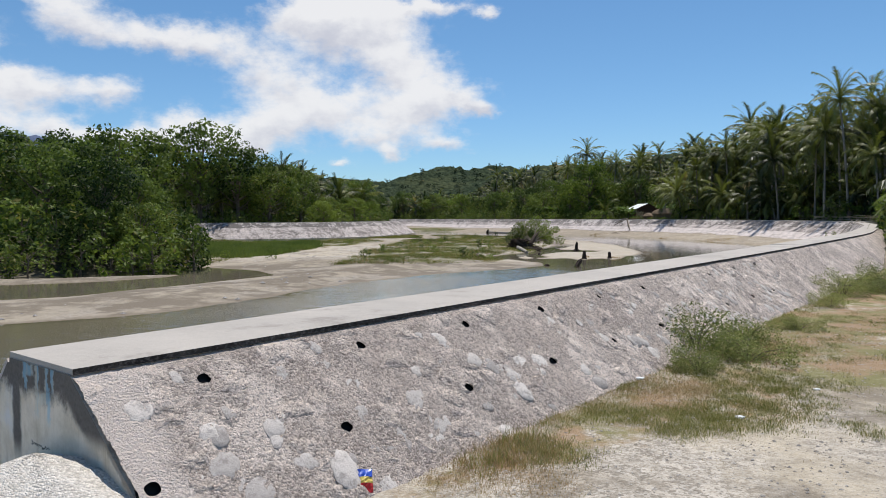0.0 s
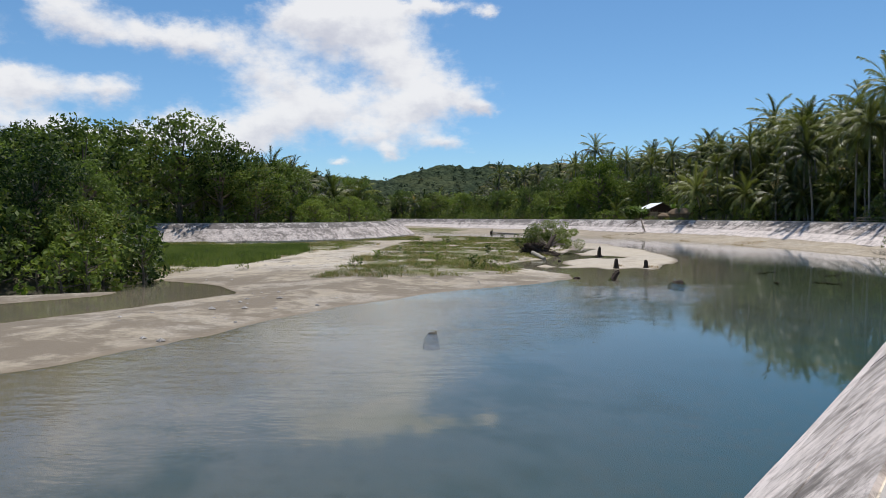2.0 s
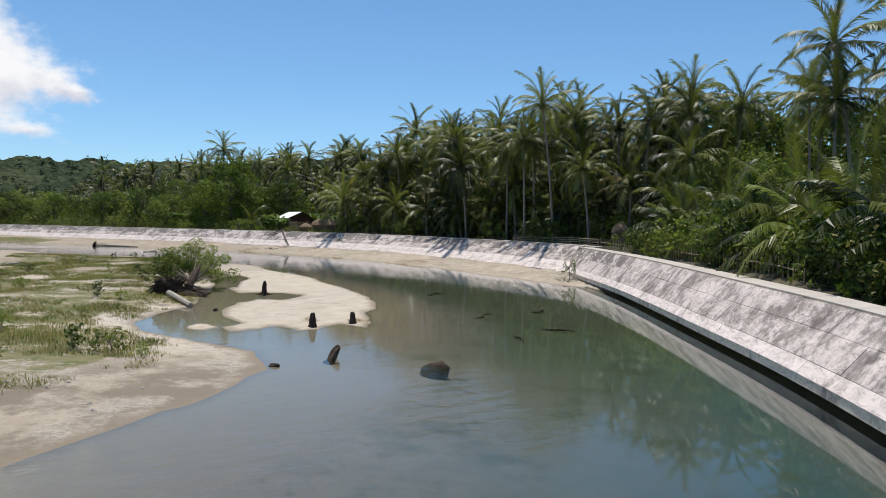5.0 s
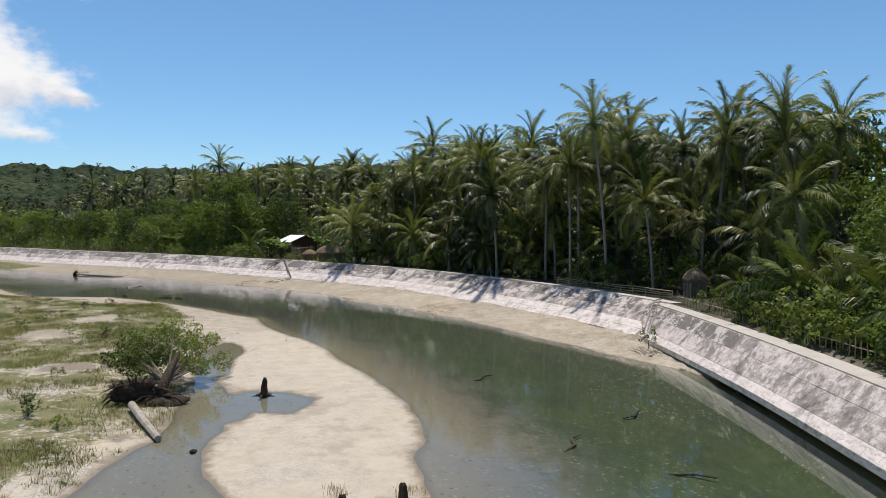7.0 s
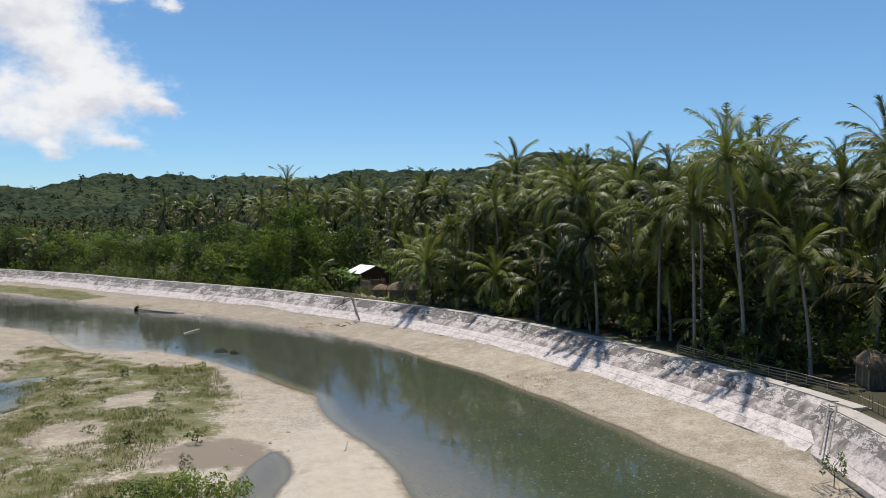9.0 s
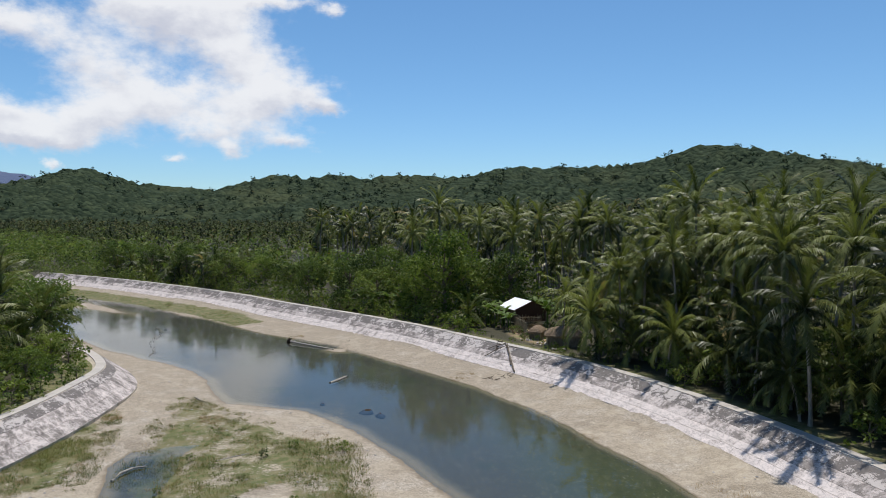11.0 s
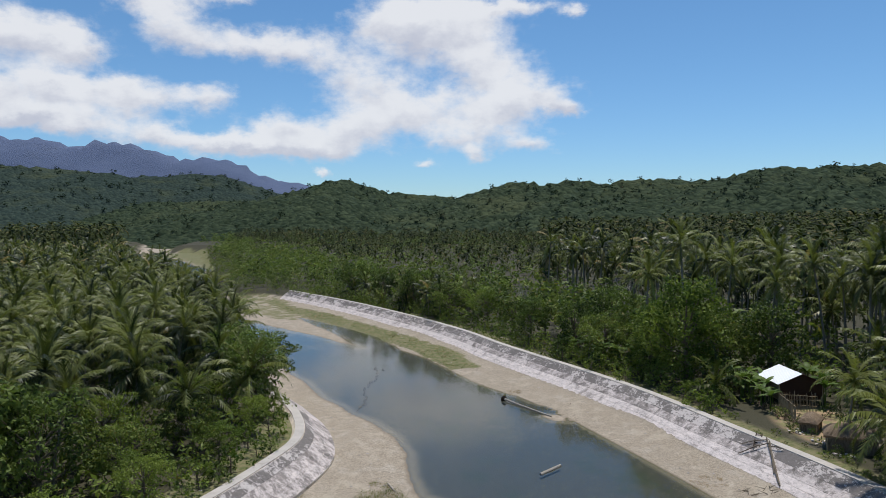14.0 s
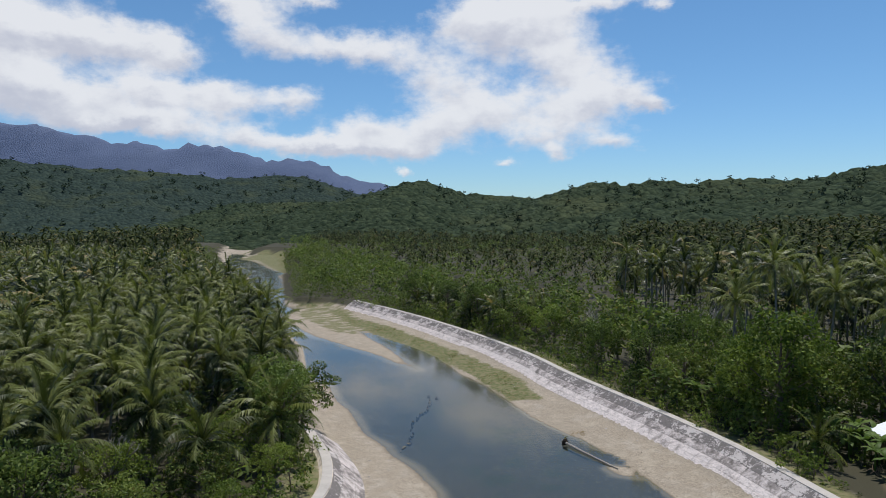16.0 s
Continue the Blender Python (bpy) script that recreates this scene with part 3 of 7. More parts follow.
def thing(name, label, category, group="", kind="", m=None):
    e = new(name)
    e.empty_display_size = 0.2
    if m is not None:
        e.matrix_basis = m
    return tagged(e, label, category, group, kind)


def child(name, me, parent, label=""):
    ob = new(name, me)
    ob.parent = parent
    if label:
        ob["label"] = label
    return ob


def bm_mesh(name, bm, mat, smooth=False):
    me = bpy.data.meshes.new(name)
    bmesh.ops.recalc_face_normals(bm, faces=bm.faces)
    if smooth:
        for f in bm.faces:
            f.smooth = True
    bm.to_mesh(me)
    bm.free()
    me.materials.append(mat)
    return me


def part(name, bm, mat, parent, label="", smooth=False):
    return child(name, bm_mesh(name, bm, mat, smooth), parent, label)


def tube_arrays(points, radii, sides=7):
    """A tapered tube along points, as quads."""
    pts = [Vector(p) for p in points]
    vs, fs = [], []
    for i, p in enumerate(pts):
        d = (pts[min(i + 1, len(pts) - 1)] - pts[max(i - 1, 0)]).normalized()
        a = d.cross(Vector((0.31, 0.95, 0.05))).normalized()
        b = d.cross(a)
        for k in range(sides):
            w = 2 * math.pi * k / sides
            vs.append(p + (a * math.cos(w) + b * math.sin(w)) * radii[i])
    for i in range(len(pts) - 1):
        for k in range(sides):
            k2 = (k + 1) % sides
            fs.append((i * sides + k, i * sides + k2, (i + 1) * sides + k2, (i + 1) * sides + k))
    return np.array([tuple(v) for v in vs]), np.array(fs)


def join(arrs):
    vs, fs, n = [], [], 0
    for v, f in arrs:
        vs.append(v)
        fs.append(np.asarray(f) + n)
        n += len(v)
    return np.concatenate(vs), np.concatenate(fs)


def box_bm(bm, sx, sy, sz, m=Matrix(), bevel=0.0):
    g = bmesh.ops.create_cube(bm, size=1.0, matrix=m @ Matrix.Diagonal((sx, sy, sz, 1)))
    if bevel:
        es = list({e for v in g["verts"] for e in v.link_edges})
        bmesh.ops.bevel(bm, geom=es, offset=bevel, segments=2, affect="EDGES")


def stamp(template, mats):
    """Many copies of one set of arrays, one after the other."""
    v, f = template
    vs = np.empty((len(mats), len(v), 3), np.float32)
    for i, m in enumerate(mats):
        a = np.array(m)
        vs[i] = v @ a[:3, :3].T + a[:3, 3]
    fs = f[None] + (np.arange(len(mats)) * len(v))[:, None, None]
    return vs.reshape(-1, 3), fs.reshape(-1, f.shape[1])


# ---- the plan ----
def smooth_line(pts, step):
    """A line through the points, rounded, at even steps."""
    p = np.array(pts, float)
    e = np.vstack([2 * p[0] - p[1], p, 2 * p[-1] - p[-2]])
    out = []
    for i in range(1, len(e) - 2):
        n = max(2, int(np.linalg.norm(e[i + 1] - e[i]) / step * 2))
        for k in range(n):
            t = k / n
            out.append(0.5 * (2 * e[i] + (e[i + 1] - e[i - 1]) * t + (2 * e[i - 1] - 5 * e[i] + 4 * e[i + 1] - e[i + 2]) * t * t + (3 * e[i] - e[i - 1] - 3 * e[i + 1] + e[i + 2]) * t ** 3))
    out.append(p[-1])
    out = np.array(out)
    s = np.r_[0, np.cumsum(np.linalg.norm(np.diff(out[:, :2], axis=0), axis=1))]
    u = np.linspace(0, s[-1], max(2, int(s[-1] / step) + 1))
    return np.stack([np.interp(u, s, out[:, k]) for k in range(out.shape[1])], 1), u


NEAR_TOE = [(-4.1, 7.7), (3.0, 16.9), (10, 26), (18.2, 36.9), (24.2, 45.2), (29.9, 54.2), (37.4, 66.4), (42.0, 74.6), (46.9, 84.2), (48.9, 88.6)]
FAR_TOE = [(47.6, 86.5), (48.5, 92), (48.9, 100), (48.9, 108), (47.9, 122), (45, 137), (40.3, 150), (34.3, 163), (24.9, 182.5), (6, 212), (-4.5, 230), (-22, 254), (-45, 281), (-71, 307)]
LEFT_TOE = [(-60, 116), (-45, 112), (-33, 111), (-21, 115.5), (-13.5, 124), (-9.6, 135), (-7.6, 146.3), (-7, 153.8), (-8.3, 160), (-12, 168), (-18.3, 177)]
CORRIDOR = [(-60, -60)] + NEAR_TOE[:-1] + FAR_TOE[1:] + [(-84, 317), (-97, 317), (-108, 339), (-128, 379), (-149, 420), (-164, 447), (-202, 494), (-230, 534), (-253, 564), (-279, 592), (-298, 645), (-340, 765), (-395, 880)] + \
    [(-435, 880), (-398, 780), (-345, 680), (-300, 600), (-262, 543), (-218, 476), (-191, 441), (-175, 425), (-157, 393), (-148, 381), (-130, 355), (-108, 320), (-88, 288), (-55, 245), (-38, 212), (-26, 190)] + LEFT_TOE[::-1] + \
    [(-52, 98), (-38, 80), (-25, 62), (-21, 53), (-27, 47), (-45, 41), (-90, 20), (-120, -60)]
BAR_MAIN = [(-12, 27), (-9.5, 30), (-7.6, 34), (-6.6, 37.7), (-4.3, 41.8), (0.5, 48.8), (3.2, 51), (5.5, 52.7), (8.9, 56.3), (8.8, 60), (7.4, 64), (6, 67.6), (5.5, 71.3), (7.2, 74.2), (9.6, 77.0),
            (11.2, 82.0), (12.6, 86), (13.6, 90), (15.5, 95), (20, 100), (23.4, 105), (23.6, 114.6), (20.8, 125), (17.5, 135), (12, 143.4), (4.2, 148.2), (1.6, 153), (0.2, 160.5), (-2.3, 166.2), (-6, 172),
            (-11, 177), (-18, 185.5), (-27, 199), (-36, 212), (-50, 215), (-25, 180), (-15, 165), (-14, 150), (-20, 125), (-40, 118), (-60, 110), (-40, 78), (-27, 62), (-18, 55.6), (-13, 52), (-10.4, 47.6),
            (-15.5, 38.8), (-17.5, 35.3), (-30, 28), (-30, 22), (-18, 24)]
BAR_SPIT = [(9.4, 65.8), (11, 65.6), (11.8, 67.0), (12.5, 64.6), (13.2, 63.9), (14.8, 66.0), (15.3, 64.9), (15.7, 63.6), (17.2, 67.0), (18.6, 70.3), (19.9, 70.8), (22.1, 77.7), (23.8, 91.2), (24.3, 99), (23.4, 106), (18, 103), (14.6, 96), (14.0, 91), (14.5, 87.9), (14.6, 85.7), (14.4, 83.6), (15.3, 84.4), (17, 83.2), (18.2, 81), (17.6, 79.8), (15.8, 78.8), (14.6, 80.1), (12.6, 78.1), (11, 74), (10.3, 71.2), (10.6, 68.6), (9.4, 67.6)]
BAR_THIN = [(-45, 35), (-21.6, 42.8), (-17, 46.8), (-17.5, 48.6), (-25, 46), (-45, 40)]
BAR_UP = [(-88, 315), (-83, 319), (-68, 300), (-50, 268), (-36, 249), (-22.6, 227.6), (-35, 240), (-59, 260), (-86, 290)]
BAR_LOG = [(15.6, 179), (17, 176.5), (19.2, 176), (19, 178.3), (17, 180)]
BAR_LUMP = [(7.5, 68.0), (8.4, 67.0), (9.4, 68.1), (8.6, 69.5)]
BEACH = [(41.6, 75), (42, 82), (42, 90), (42, 100), (41, 118), (38.5, 133), (34.5, 147), (29.5, 162), (24, 174), (20, 184.5), (11, 190.5), (3.9, 199), (-2.7, 211.6), (-13, 226), (-24, 244), (-37, 258), (-52, 273),
         (-84, 310), (-75, 318), (-40, 290), (0, 238), (30, 190), (48, 150), (54, 120), (54, 92), (48, 84)]
SIDE_POOL = [(-2.4, 119.5), (-3.6, 128.1), (-2.5, 132.4), (3.3, 133.5), (2.2, 131.3), (1.5, 124.5), (1.1, 119)]
BAR_POOL = [(14.1, 89.2), (15.3, 89.2), (16.0, 91.4), (16.9, 94.4), (18.2, 96.6), (18.6, 99.2), (18.2, 102.0), (16.2, 99.5), (14.8, 96), (14.2, 92)]
# bare mud and sand in the bar's turf: x, y, half-widths
MUD = [(14.2, 101.8, 4.0, 3.2), (6.5, 94, 2.0, 1.6)]
BARE = [(5.4, 109.5, 2.2, 3.2), (9.5, 118, 1.6, 2.2), (0.5, 101, 1.4, 2.0)]
FLATS = [(-163, 446), (-201, 494), (-252, 564), (-279, 594), (-297, 645), (-290, 655), (-262, 639), (-215, 545), (-180, 480)]
FLATS_UP = [(-300, 640), (-340, 765), (-395, 880), (-428, 874), (-372, 750), (-330, 670)]
TURF = [[(-1, 151), (8.5, 138.5), (16.5, 130), (17.6, 112), (14.6, 100), (12.6, 91), (9.2, 79), (6.0, 73.6), (2.5, 70), (5.6, 62), (4.0, 57.5), (-1.5, 55), (-7, 53.5), (-7.5, 66), (-6.5, 90), (-5.5, 112), (-2, 118), (-2, 138)],
        [(-40, 84), (-20, 58), (-16.5, 66), (-14, 84), (-9, 108), (-14, 120), (-40, 116)], [(-16, 121), (-4.8, 121.5), (-4.4, 130), (-5.4, 136), (-6.8, 144), (-8.2, 146), (-12, 136)],
        [(-76, 306), (-45, 276), (-22, 249), (-1, 221), (4, 208), (0, 208), (-10, 225), (-32, 253), (-55, 278)],
        [(-106, 330), (-84, 324), (-70, 309), (-58, 294), (-72, 298), (-92, 314)], [(-88, 316), (-60, 285), (-48, 266), (-56, 264), (-86, 298)]]
DRY = [[(-0.4, 5.2), (1.5, 5.6), (3.4, 7.4), (5.4, 9.0), (9, 12.0), (16, 21), (14, 24), (8, 15.4), (4, 10.6), (1.6, 7.6), (0.3, 6.2)], [(22, 24), (60, 30), (60, 90), (52, 70), (30, 36)],
       [(1.0, 5.2), (2.6, 5.6), (3.0, 7.2), (5.4, 7.6), (7.2, 9.8), (6.2, 11.6), (3.6, 9.8), (1.4, 6.6)], [(8, 12), (14, 16), (22, 28), (14, 22), (9, 15)]]

# patches of grass by the near wall: x, y, radius, tufts
NEAR_GRASS = [(7.2, 13.4, 1.1, 70), (8.4, 14.6, 1.4, 60), (10.5, 16.5, 2.0, 90), (14.5, 22.3, 2.5, 120), (18.0, 26.5, 3.0, 120), (12.5, 17.0, 2.0, 60), (8.2, 11.2, 1.3, 25), (22, 30, 4, 140), (9.5, 13.0, 1.5, 40)]
# close to the wall's end: low green mats, and reddish dead ones
GREEN_MATS = [(4.4, 8.5, 0.75, 120), (3.7, 8.8, 0.45, 50), (5.3, 8.9, 0.8, 110), (6.1, 9.7, 0.8, 100), (3.9, 10.4, 0.35, 40), (6.0, 11.0, 0.9, 110), (5.4, 11.8, 0.6, 70), (6.9, 10.6, 0.7, 50), (2.7, 7.3, 0.45, 40), (6.3, 8.4, 0.25, 8), (6.5, 8.0, 0.2, 8), (7.3, 8.9, 0.3, 10)]
DRY_MATS = [(4.7, 10.3, 0.75, 110), (5.2, 10.1, 0.5, 50), (3.3, 9.3, 0.55, 80), (2.8, 8.6, 0.35, 35), (4.0, 9.7, 0.6, 50), (2.0, 7.4, 0.6, 50), (1.5, 6.6, 0.45, 30), (2.2, 6.6, 0.6, 60), (4.6, 9.3, 0.6, 40), (5.8, 9.2, 0.7, 25)]
# taller tufts
TUFTS = [(2.3, 7.3, 0.55, 55), (2.35, 7.9, 0.35, 25), (1.9, 7.0, 0.4, 20), (6.4, 12.4, 0.9, 50), (7.2, 13.4, 1.0, 60)]


def sdf(px, py, poly):
    """Distance to a polygon's edge, positive inside."""
    d = np.full(px.shape, 1e9)
    inside = np.zeros(px.shape, bool)
    n = len(poly)
    for i in range(n):
        ax, ay = poly[i]
        bx, by = poly[(i + 1) % n]
        ex, ey = bx - ax, by - ay
        t = np.clip(((px - ax) * ex + (py - ay) * ey) / (ex * ex + ey * ey), 0, 1)
        d = np.minimum(d, (px - ax - t * ex) ** 2 + (py - ay - t * ey) ** 2)
        if ay != by:
            inside ^= ((ay > py) != (by > py)) & (px < ex * (py - ay) / ey + ax)
    d = np.sqrt(d)
    return np.where(inside, d, -d)


def wobble(px, py, scale, seed):
    """Cheap smooth noise of a few sines."""
    r = np.random.RandomState(seed)
    out = np.zeros(px.shape)
    for k in range(7):
        a, ph, s = r.uniform(0, 6.28), r.uniform(0, 6.28), scale * r.uniform(0.6, 2.2)
        out += np.sin((px * math.cos(a) + py * math.sin(a)) * s + ph) / (1 + 0.25 * k)
    return out / 4.0


def land_height(px, py):
    far = np.clip((px + py - 55) / 30, 0, 1)
    z = 1.32 + 1.65 * far
    z = np.where(px < -18, 1.5 + 0.6 * np.clip((py - 100) / 60, 0, 1), z)
    rise = np.clip((px - 75) / 140, 0, 1) * np.clip((py - 20) / 60, 0, 1) * 5.0
    return z + rise + np.clip((py - 260) / 500, 0, 1) * 5 + 0.05 * wobble(px, py, 0.5, 5) * np.clip((py - 3) / 10, 0.4, 1)


def ground_height(px, py):
    wx, wy = px + 0.5 * wobble(px, py, 0.55, 1) + 0.2 * wobble(px, py, 2.0, 7), py + 0.5 * wobble(px, py, 0.55, 2) + 0.2 * wobble(px, py, 2.0, 8)
    cor = sdf(px, py, CORRIDOR)
    near = np.clip((px - 2) / 22, 0, 1)
    bed = -0.5 - 1.3 * np.clip((cor + 0.6) / 2.0, 0.25, 1) * np.exp(-np.clip(cor - 3, 0, 99) / np.interp(py, [45, 62], [22, 9])) * (py < 100) - 0.1 * wobble(px, py, 0.35, 3)
    h = bed
    for poly, top, up, down in ((BAR_MAIN, 0.42, 0.055, 0.075), (BAR_SPIT, 0.22, 0.05, 0.11), (BAR_THIN, 0.12, 0.08, 0.12), (BAR_UP, 0.15, 0.05, 0.06), (BAR_LOG, 0.07, 0.1, 0.12), (BAR_LUMP, 0.1, 0.3, 0.3),
                                (BEACH, 0.95, 0.10, 0.2), (FLATS_UP, 0.4, 0.05, 0.06)):
        d = sdf(wx, wy, poly)
        hh = np.where(d > 0, np.minimum(d * up, top) * (1 + 0.25 * wobble(px, py, 0.4, 11)) + 0.01, np.maximum(d * down, -2.2))
        h = np.maximum(h, hh)
    toe_z = np.interp(py, [86, 146, 307], [0.48, 0.78, 1.15])
    foot = (sdf(px, py, BEACH) > -3) & (py > 86)
    h = np.where(foot, np.maximum(h, toe_z - 0.13 * np.maximum(cor, 0)), h)
    pool = np.maximum(sdf(wx, wy, SIDE_POOL), sdf(px, py, BAR_POOL) * 1.4)
    h = np.where(pool > -1.2, np.minimum(h, -pool * 0.09), h)
    land = land_height(px, py)
    land = np.where(sdf(px, py, FLATS) > -5, 0.35, land)
    t = np.clip(-cor / 4.2, 0, 1)
    out = np.where(cor < 0, np.minimum(h, np.where(foot, toe_z, 0.3)) * (1 - t) + land * t, h)
    return out, cor


def axis(lo, fine_lo, fine_hi, hi, step, grow, back):
    mid = np.arange(fine_lo, fine_hi, step)
    a, s = [fine_hi], step
    while a[-1] < hi:
        s *= grow
        a.append(a[-1] + s)
    b, s = [fine_lo], step
    while b[-1] > lo:
        s *= back
        b.append(b[-1] - s)
    return np.r_[b[:0:-1], mid, a]


def build_ground_sheet():
    xs, ys = axis(-4300, -34, 54, 4300, 0.85, 1.12, 1.03), axis(-700, 2, 205, 4300, 0.95, 1.025, 1.15)
    X, Y = np.meshgrid(xs, ys)
    px, py = X.ravel(), Y.ravel()
    z, cor = ground_height(px, py)
    veg = np.full(px.shape, -1.0)
    for poly in TURF:
        veg = np.maximum(veg, np.clip((sdf(px, py, poly) + 1.6) / 2.0 if poly is TURF[3] else sdf(px, py, poly) / 3.0, -1, 0.9 if poly is TURF[3] else 0.62))
    # open ground behind the wall's end, grassy further from it
    edge = 36 + 3 * wobble(px, py, 0.12, 9)
    yard_side = (py < edge) & (px > -16) & (px < 260)
    veg = np.maximum(veg, np.where(yard_side, np.clip((px - 19 - 0.55 * (py - 10) + 4 * wobble(px, py, 0.1, 12)) / 8, -1, 0.62), -1))
    # where the ground takes the woods' dark tone: litter plus painted tree shade
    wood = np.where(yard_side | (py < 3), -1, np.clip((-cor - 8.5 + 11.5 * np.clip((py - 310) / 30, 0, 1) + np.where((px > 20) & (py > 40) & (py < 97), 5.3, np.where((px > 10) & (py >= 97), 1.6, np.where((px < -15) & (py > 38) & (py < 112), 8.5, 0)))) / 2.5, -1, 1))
    for gx, gy, ra, rb in MUD + BARE:
        veg = np.minimum(veg, np.hypot((px - gx) / ra, (py - gy) / rb) * 1.6 - 1.4)
    mud = np.max([1.3 - np.hypot((px - gx) / ra, (py - gy) / rb) for gx, gy, ra, rb in MUD], 0)
    veg = np.maximum(veg, np.where((wood > -1) & (cor < -3.2), np.clip(0.75 - wood, -1, 0.75), -1))
    veg = np.maximum(veg, np.where(z > 0.05, np.clip((sdf(px, py, FLATS) + 14) / 4, -1, 1.4), -1))
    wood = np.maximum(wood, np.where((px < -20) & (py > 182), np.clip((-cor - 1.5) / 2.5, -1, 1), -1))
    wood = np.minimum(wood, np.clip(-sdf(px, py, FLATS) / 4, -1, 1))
    veg = np.maximum(veg, np.where((px > -30) & (py > 97) & (py < 330), np.clip(1.6 - np.abs(-cor - 6.4) / 1.6, -1, 1.2), -1))
    yard = np.clip((5.2 - np.hypot((px - 49) * 1.2, (py - 168) * 0.62)) / 3, -1, 1)
    wood = np.minimum(wood, -yard)
    veg = np.minimum(veg, -yard * 1.5 + 0.5)
    dry = np.full(px.shape, -1.0)
    for poly in DRY:
        dry = np.maximum(dry, np.clip(sdf(px, py, poly) / 0.8, -1, 0.6))
    dry = np.maximum(dry, np.clip((8.0 - np.hypot((px - 48.5) * 1.2, (py - 169) * 0.62)) / 3, -1, 1.3))
    for gx, gy, sp, _ in NEAR_GRASS:
        dry = np.maximum(dry, np.clip((sp * 1.15 - np.hypot(px - gx, py - gy)) / 0.9, -1, 0.8))
    nx, ny = len(xs), len(ys)
    i = (np.arange(ny - 1)[:, None] * nx + np.arange(nx - 1)[None]).ravel()
    f = np.stack([i, i + 1, i + nx + 1, i + nx], 1)
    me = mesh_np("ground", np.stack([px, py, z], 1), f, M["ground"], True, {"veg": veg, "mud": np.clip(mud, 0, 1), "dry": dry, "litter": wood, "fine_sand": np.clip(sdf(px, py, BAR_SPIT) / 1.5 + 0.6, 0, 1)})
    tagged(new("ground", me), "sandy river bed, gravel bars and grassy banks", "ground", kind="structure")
    return xs, ys, z.reshape(ny, nx)


GROUND = build_ground_sheet()

# the river's surface
wx, wy = np.r_[-450, -200, np.arange(-60, 61, 2.0)], np.r_[-60, np.arange(-10, 231, 2.0), 400, 850]
WX, WY = (q.ravel() for q in np.meshgrid(wx, wy))
wi = (np.arange(len(wy) - 1)[:, None] * len(wx) + np.arange(len(wx) - 1)[None]).ravel()
to_wall = np.full(WX.shape, 1e9)
for (ax, ay), (bx, by) in zip(NEAR_TOE, NEAR_TOE[1:]):
    q = np.clip(((WX - ax) * (bx - ax) + (WY - ay) * (by - ay)) / ((bx - ax) ** 2 + (by - ay) ** 2), 0, 1)
    to_wall = np.minimum(to_wall, np.hypot(WX - ax - q * (bx - ax), WY - ay - q * (by - ay)))
ripple = np.clip((to_wall - 7.0) / 4.0, 0, 1) * np.interp(WY, [0, 44, 58, 115, 145, 230, 400], [1, 1, 0.08, 0.05, 0.16, 0.3, 0.9]) * np.where(WY < 100, np.interp(WX, [-14, -6], [0.12, 1]), 1.0)
tagged(new("water", mesh_np("water", np.stack([WX, WY, 0 * WX], 1), np.stack([wi, wi + 1, wi + len(wx) + 1, wi + len(wx)], 1), M["water"], False, {"ripple": ripple})), "shallow river water, rippled over the bars, calm by the wall", "water", kind="structure")


# ---- dikes ----
def landward(line, side):
    d = np.gradient(line[:, :2], axis=0)
    d /= np.linalg.norm(d, axis=1)[:, None]
    return np.stack([d[:, 1], -d[:, 0]], 1) * side


def sweep(line, nrm, profiles):
    """Cross-sections along a line: profiles has (offset, z) for every point of the line."""
    n, k = len(line), profiles.shape[1]
    v = np.empty((n, k, 3))
    v[:, :, :2] = line[:, None, :2] + nrm[:, None, :] * profiles[:, :, :1]
    v[:, :, 2] = profiles[:, :, 1]
    bm = bmesh.new()
    vv = [[bm.verts.new(c) for c in row] for row in v]
    for i in range(n - 1):
        for j in range(k):
            j2 = (j + 1) % k
            bm.faces.new((vv[i][j], vv[i][j2], vv[i + 1][j2], vv[i + 1][j]))
    bm.faces.new(vv[0])
    bm.faces.new(vv[-1][::-1])
    return bm


def slab(line, nrm, s, s0, s1, lower, upper, thick, lift):
    """A plate on the dike from s0 to s1 along it, between two (offset, z) edges, that are functions of s."""
    n = max(2, int((s1 - s0) / 1.2) + 1)
    u = np.linspace(s0, s1, n)
    at = np.stack([np.interp(u, s, line[:, 0]), np.interp(u, s, line[:, 1])], 1)
    nn = np.stack([np.interp(u, s, nrm[:, 0]), np.interp(u, s, nrm[:, 1])], 1)
    rows = []
    for edge in (lower, upper):
        o, z = edge(u)
        rows.append((at + nn * o[:, None], z))
    (lo, lz), (up, uz) = rows
    run = np.linalg.norm(up - lo, axis=1)
    k = np.stack([-(uz - lz)[:, None] * nn[:, 0:1], -(uz - lz)[:, None] * nn[:, 1:2], run[:, None]], 2)[:, 0]
    k /= np.linalg.norm(k, axis=1)[:, None]
    L, U = np.c_[lo, lz], np.c_[up, uz]
    v = np.stack([L + k * lift, U + k * lift, U + k * (lift - thick), L + k * (lift - thick)], 1)
    f = []
    for i in range(n - 1):
        for j in range(4):
            j2 = (j + 1) % 4
            f.append((i * 4 + j, i * 4 + j2, (i + 1) * 4 + j2, (i + 1) * 4 + j))
    f += [(3, 2, 1, 0), tuple((n - 1) * 4 + j for j in range(4))]
    return v.reshape(-1, 3), np.array(f)


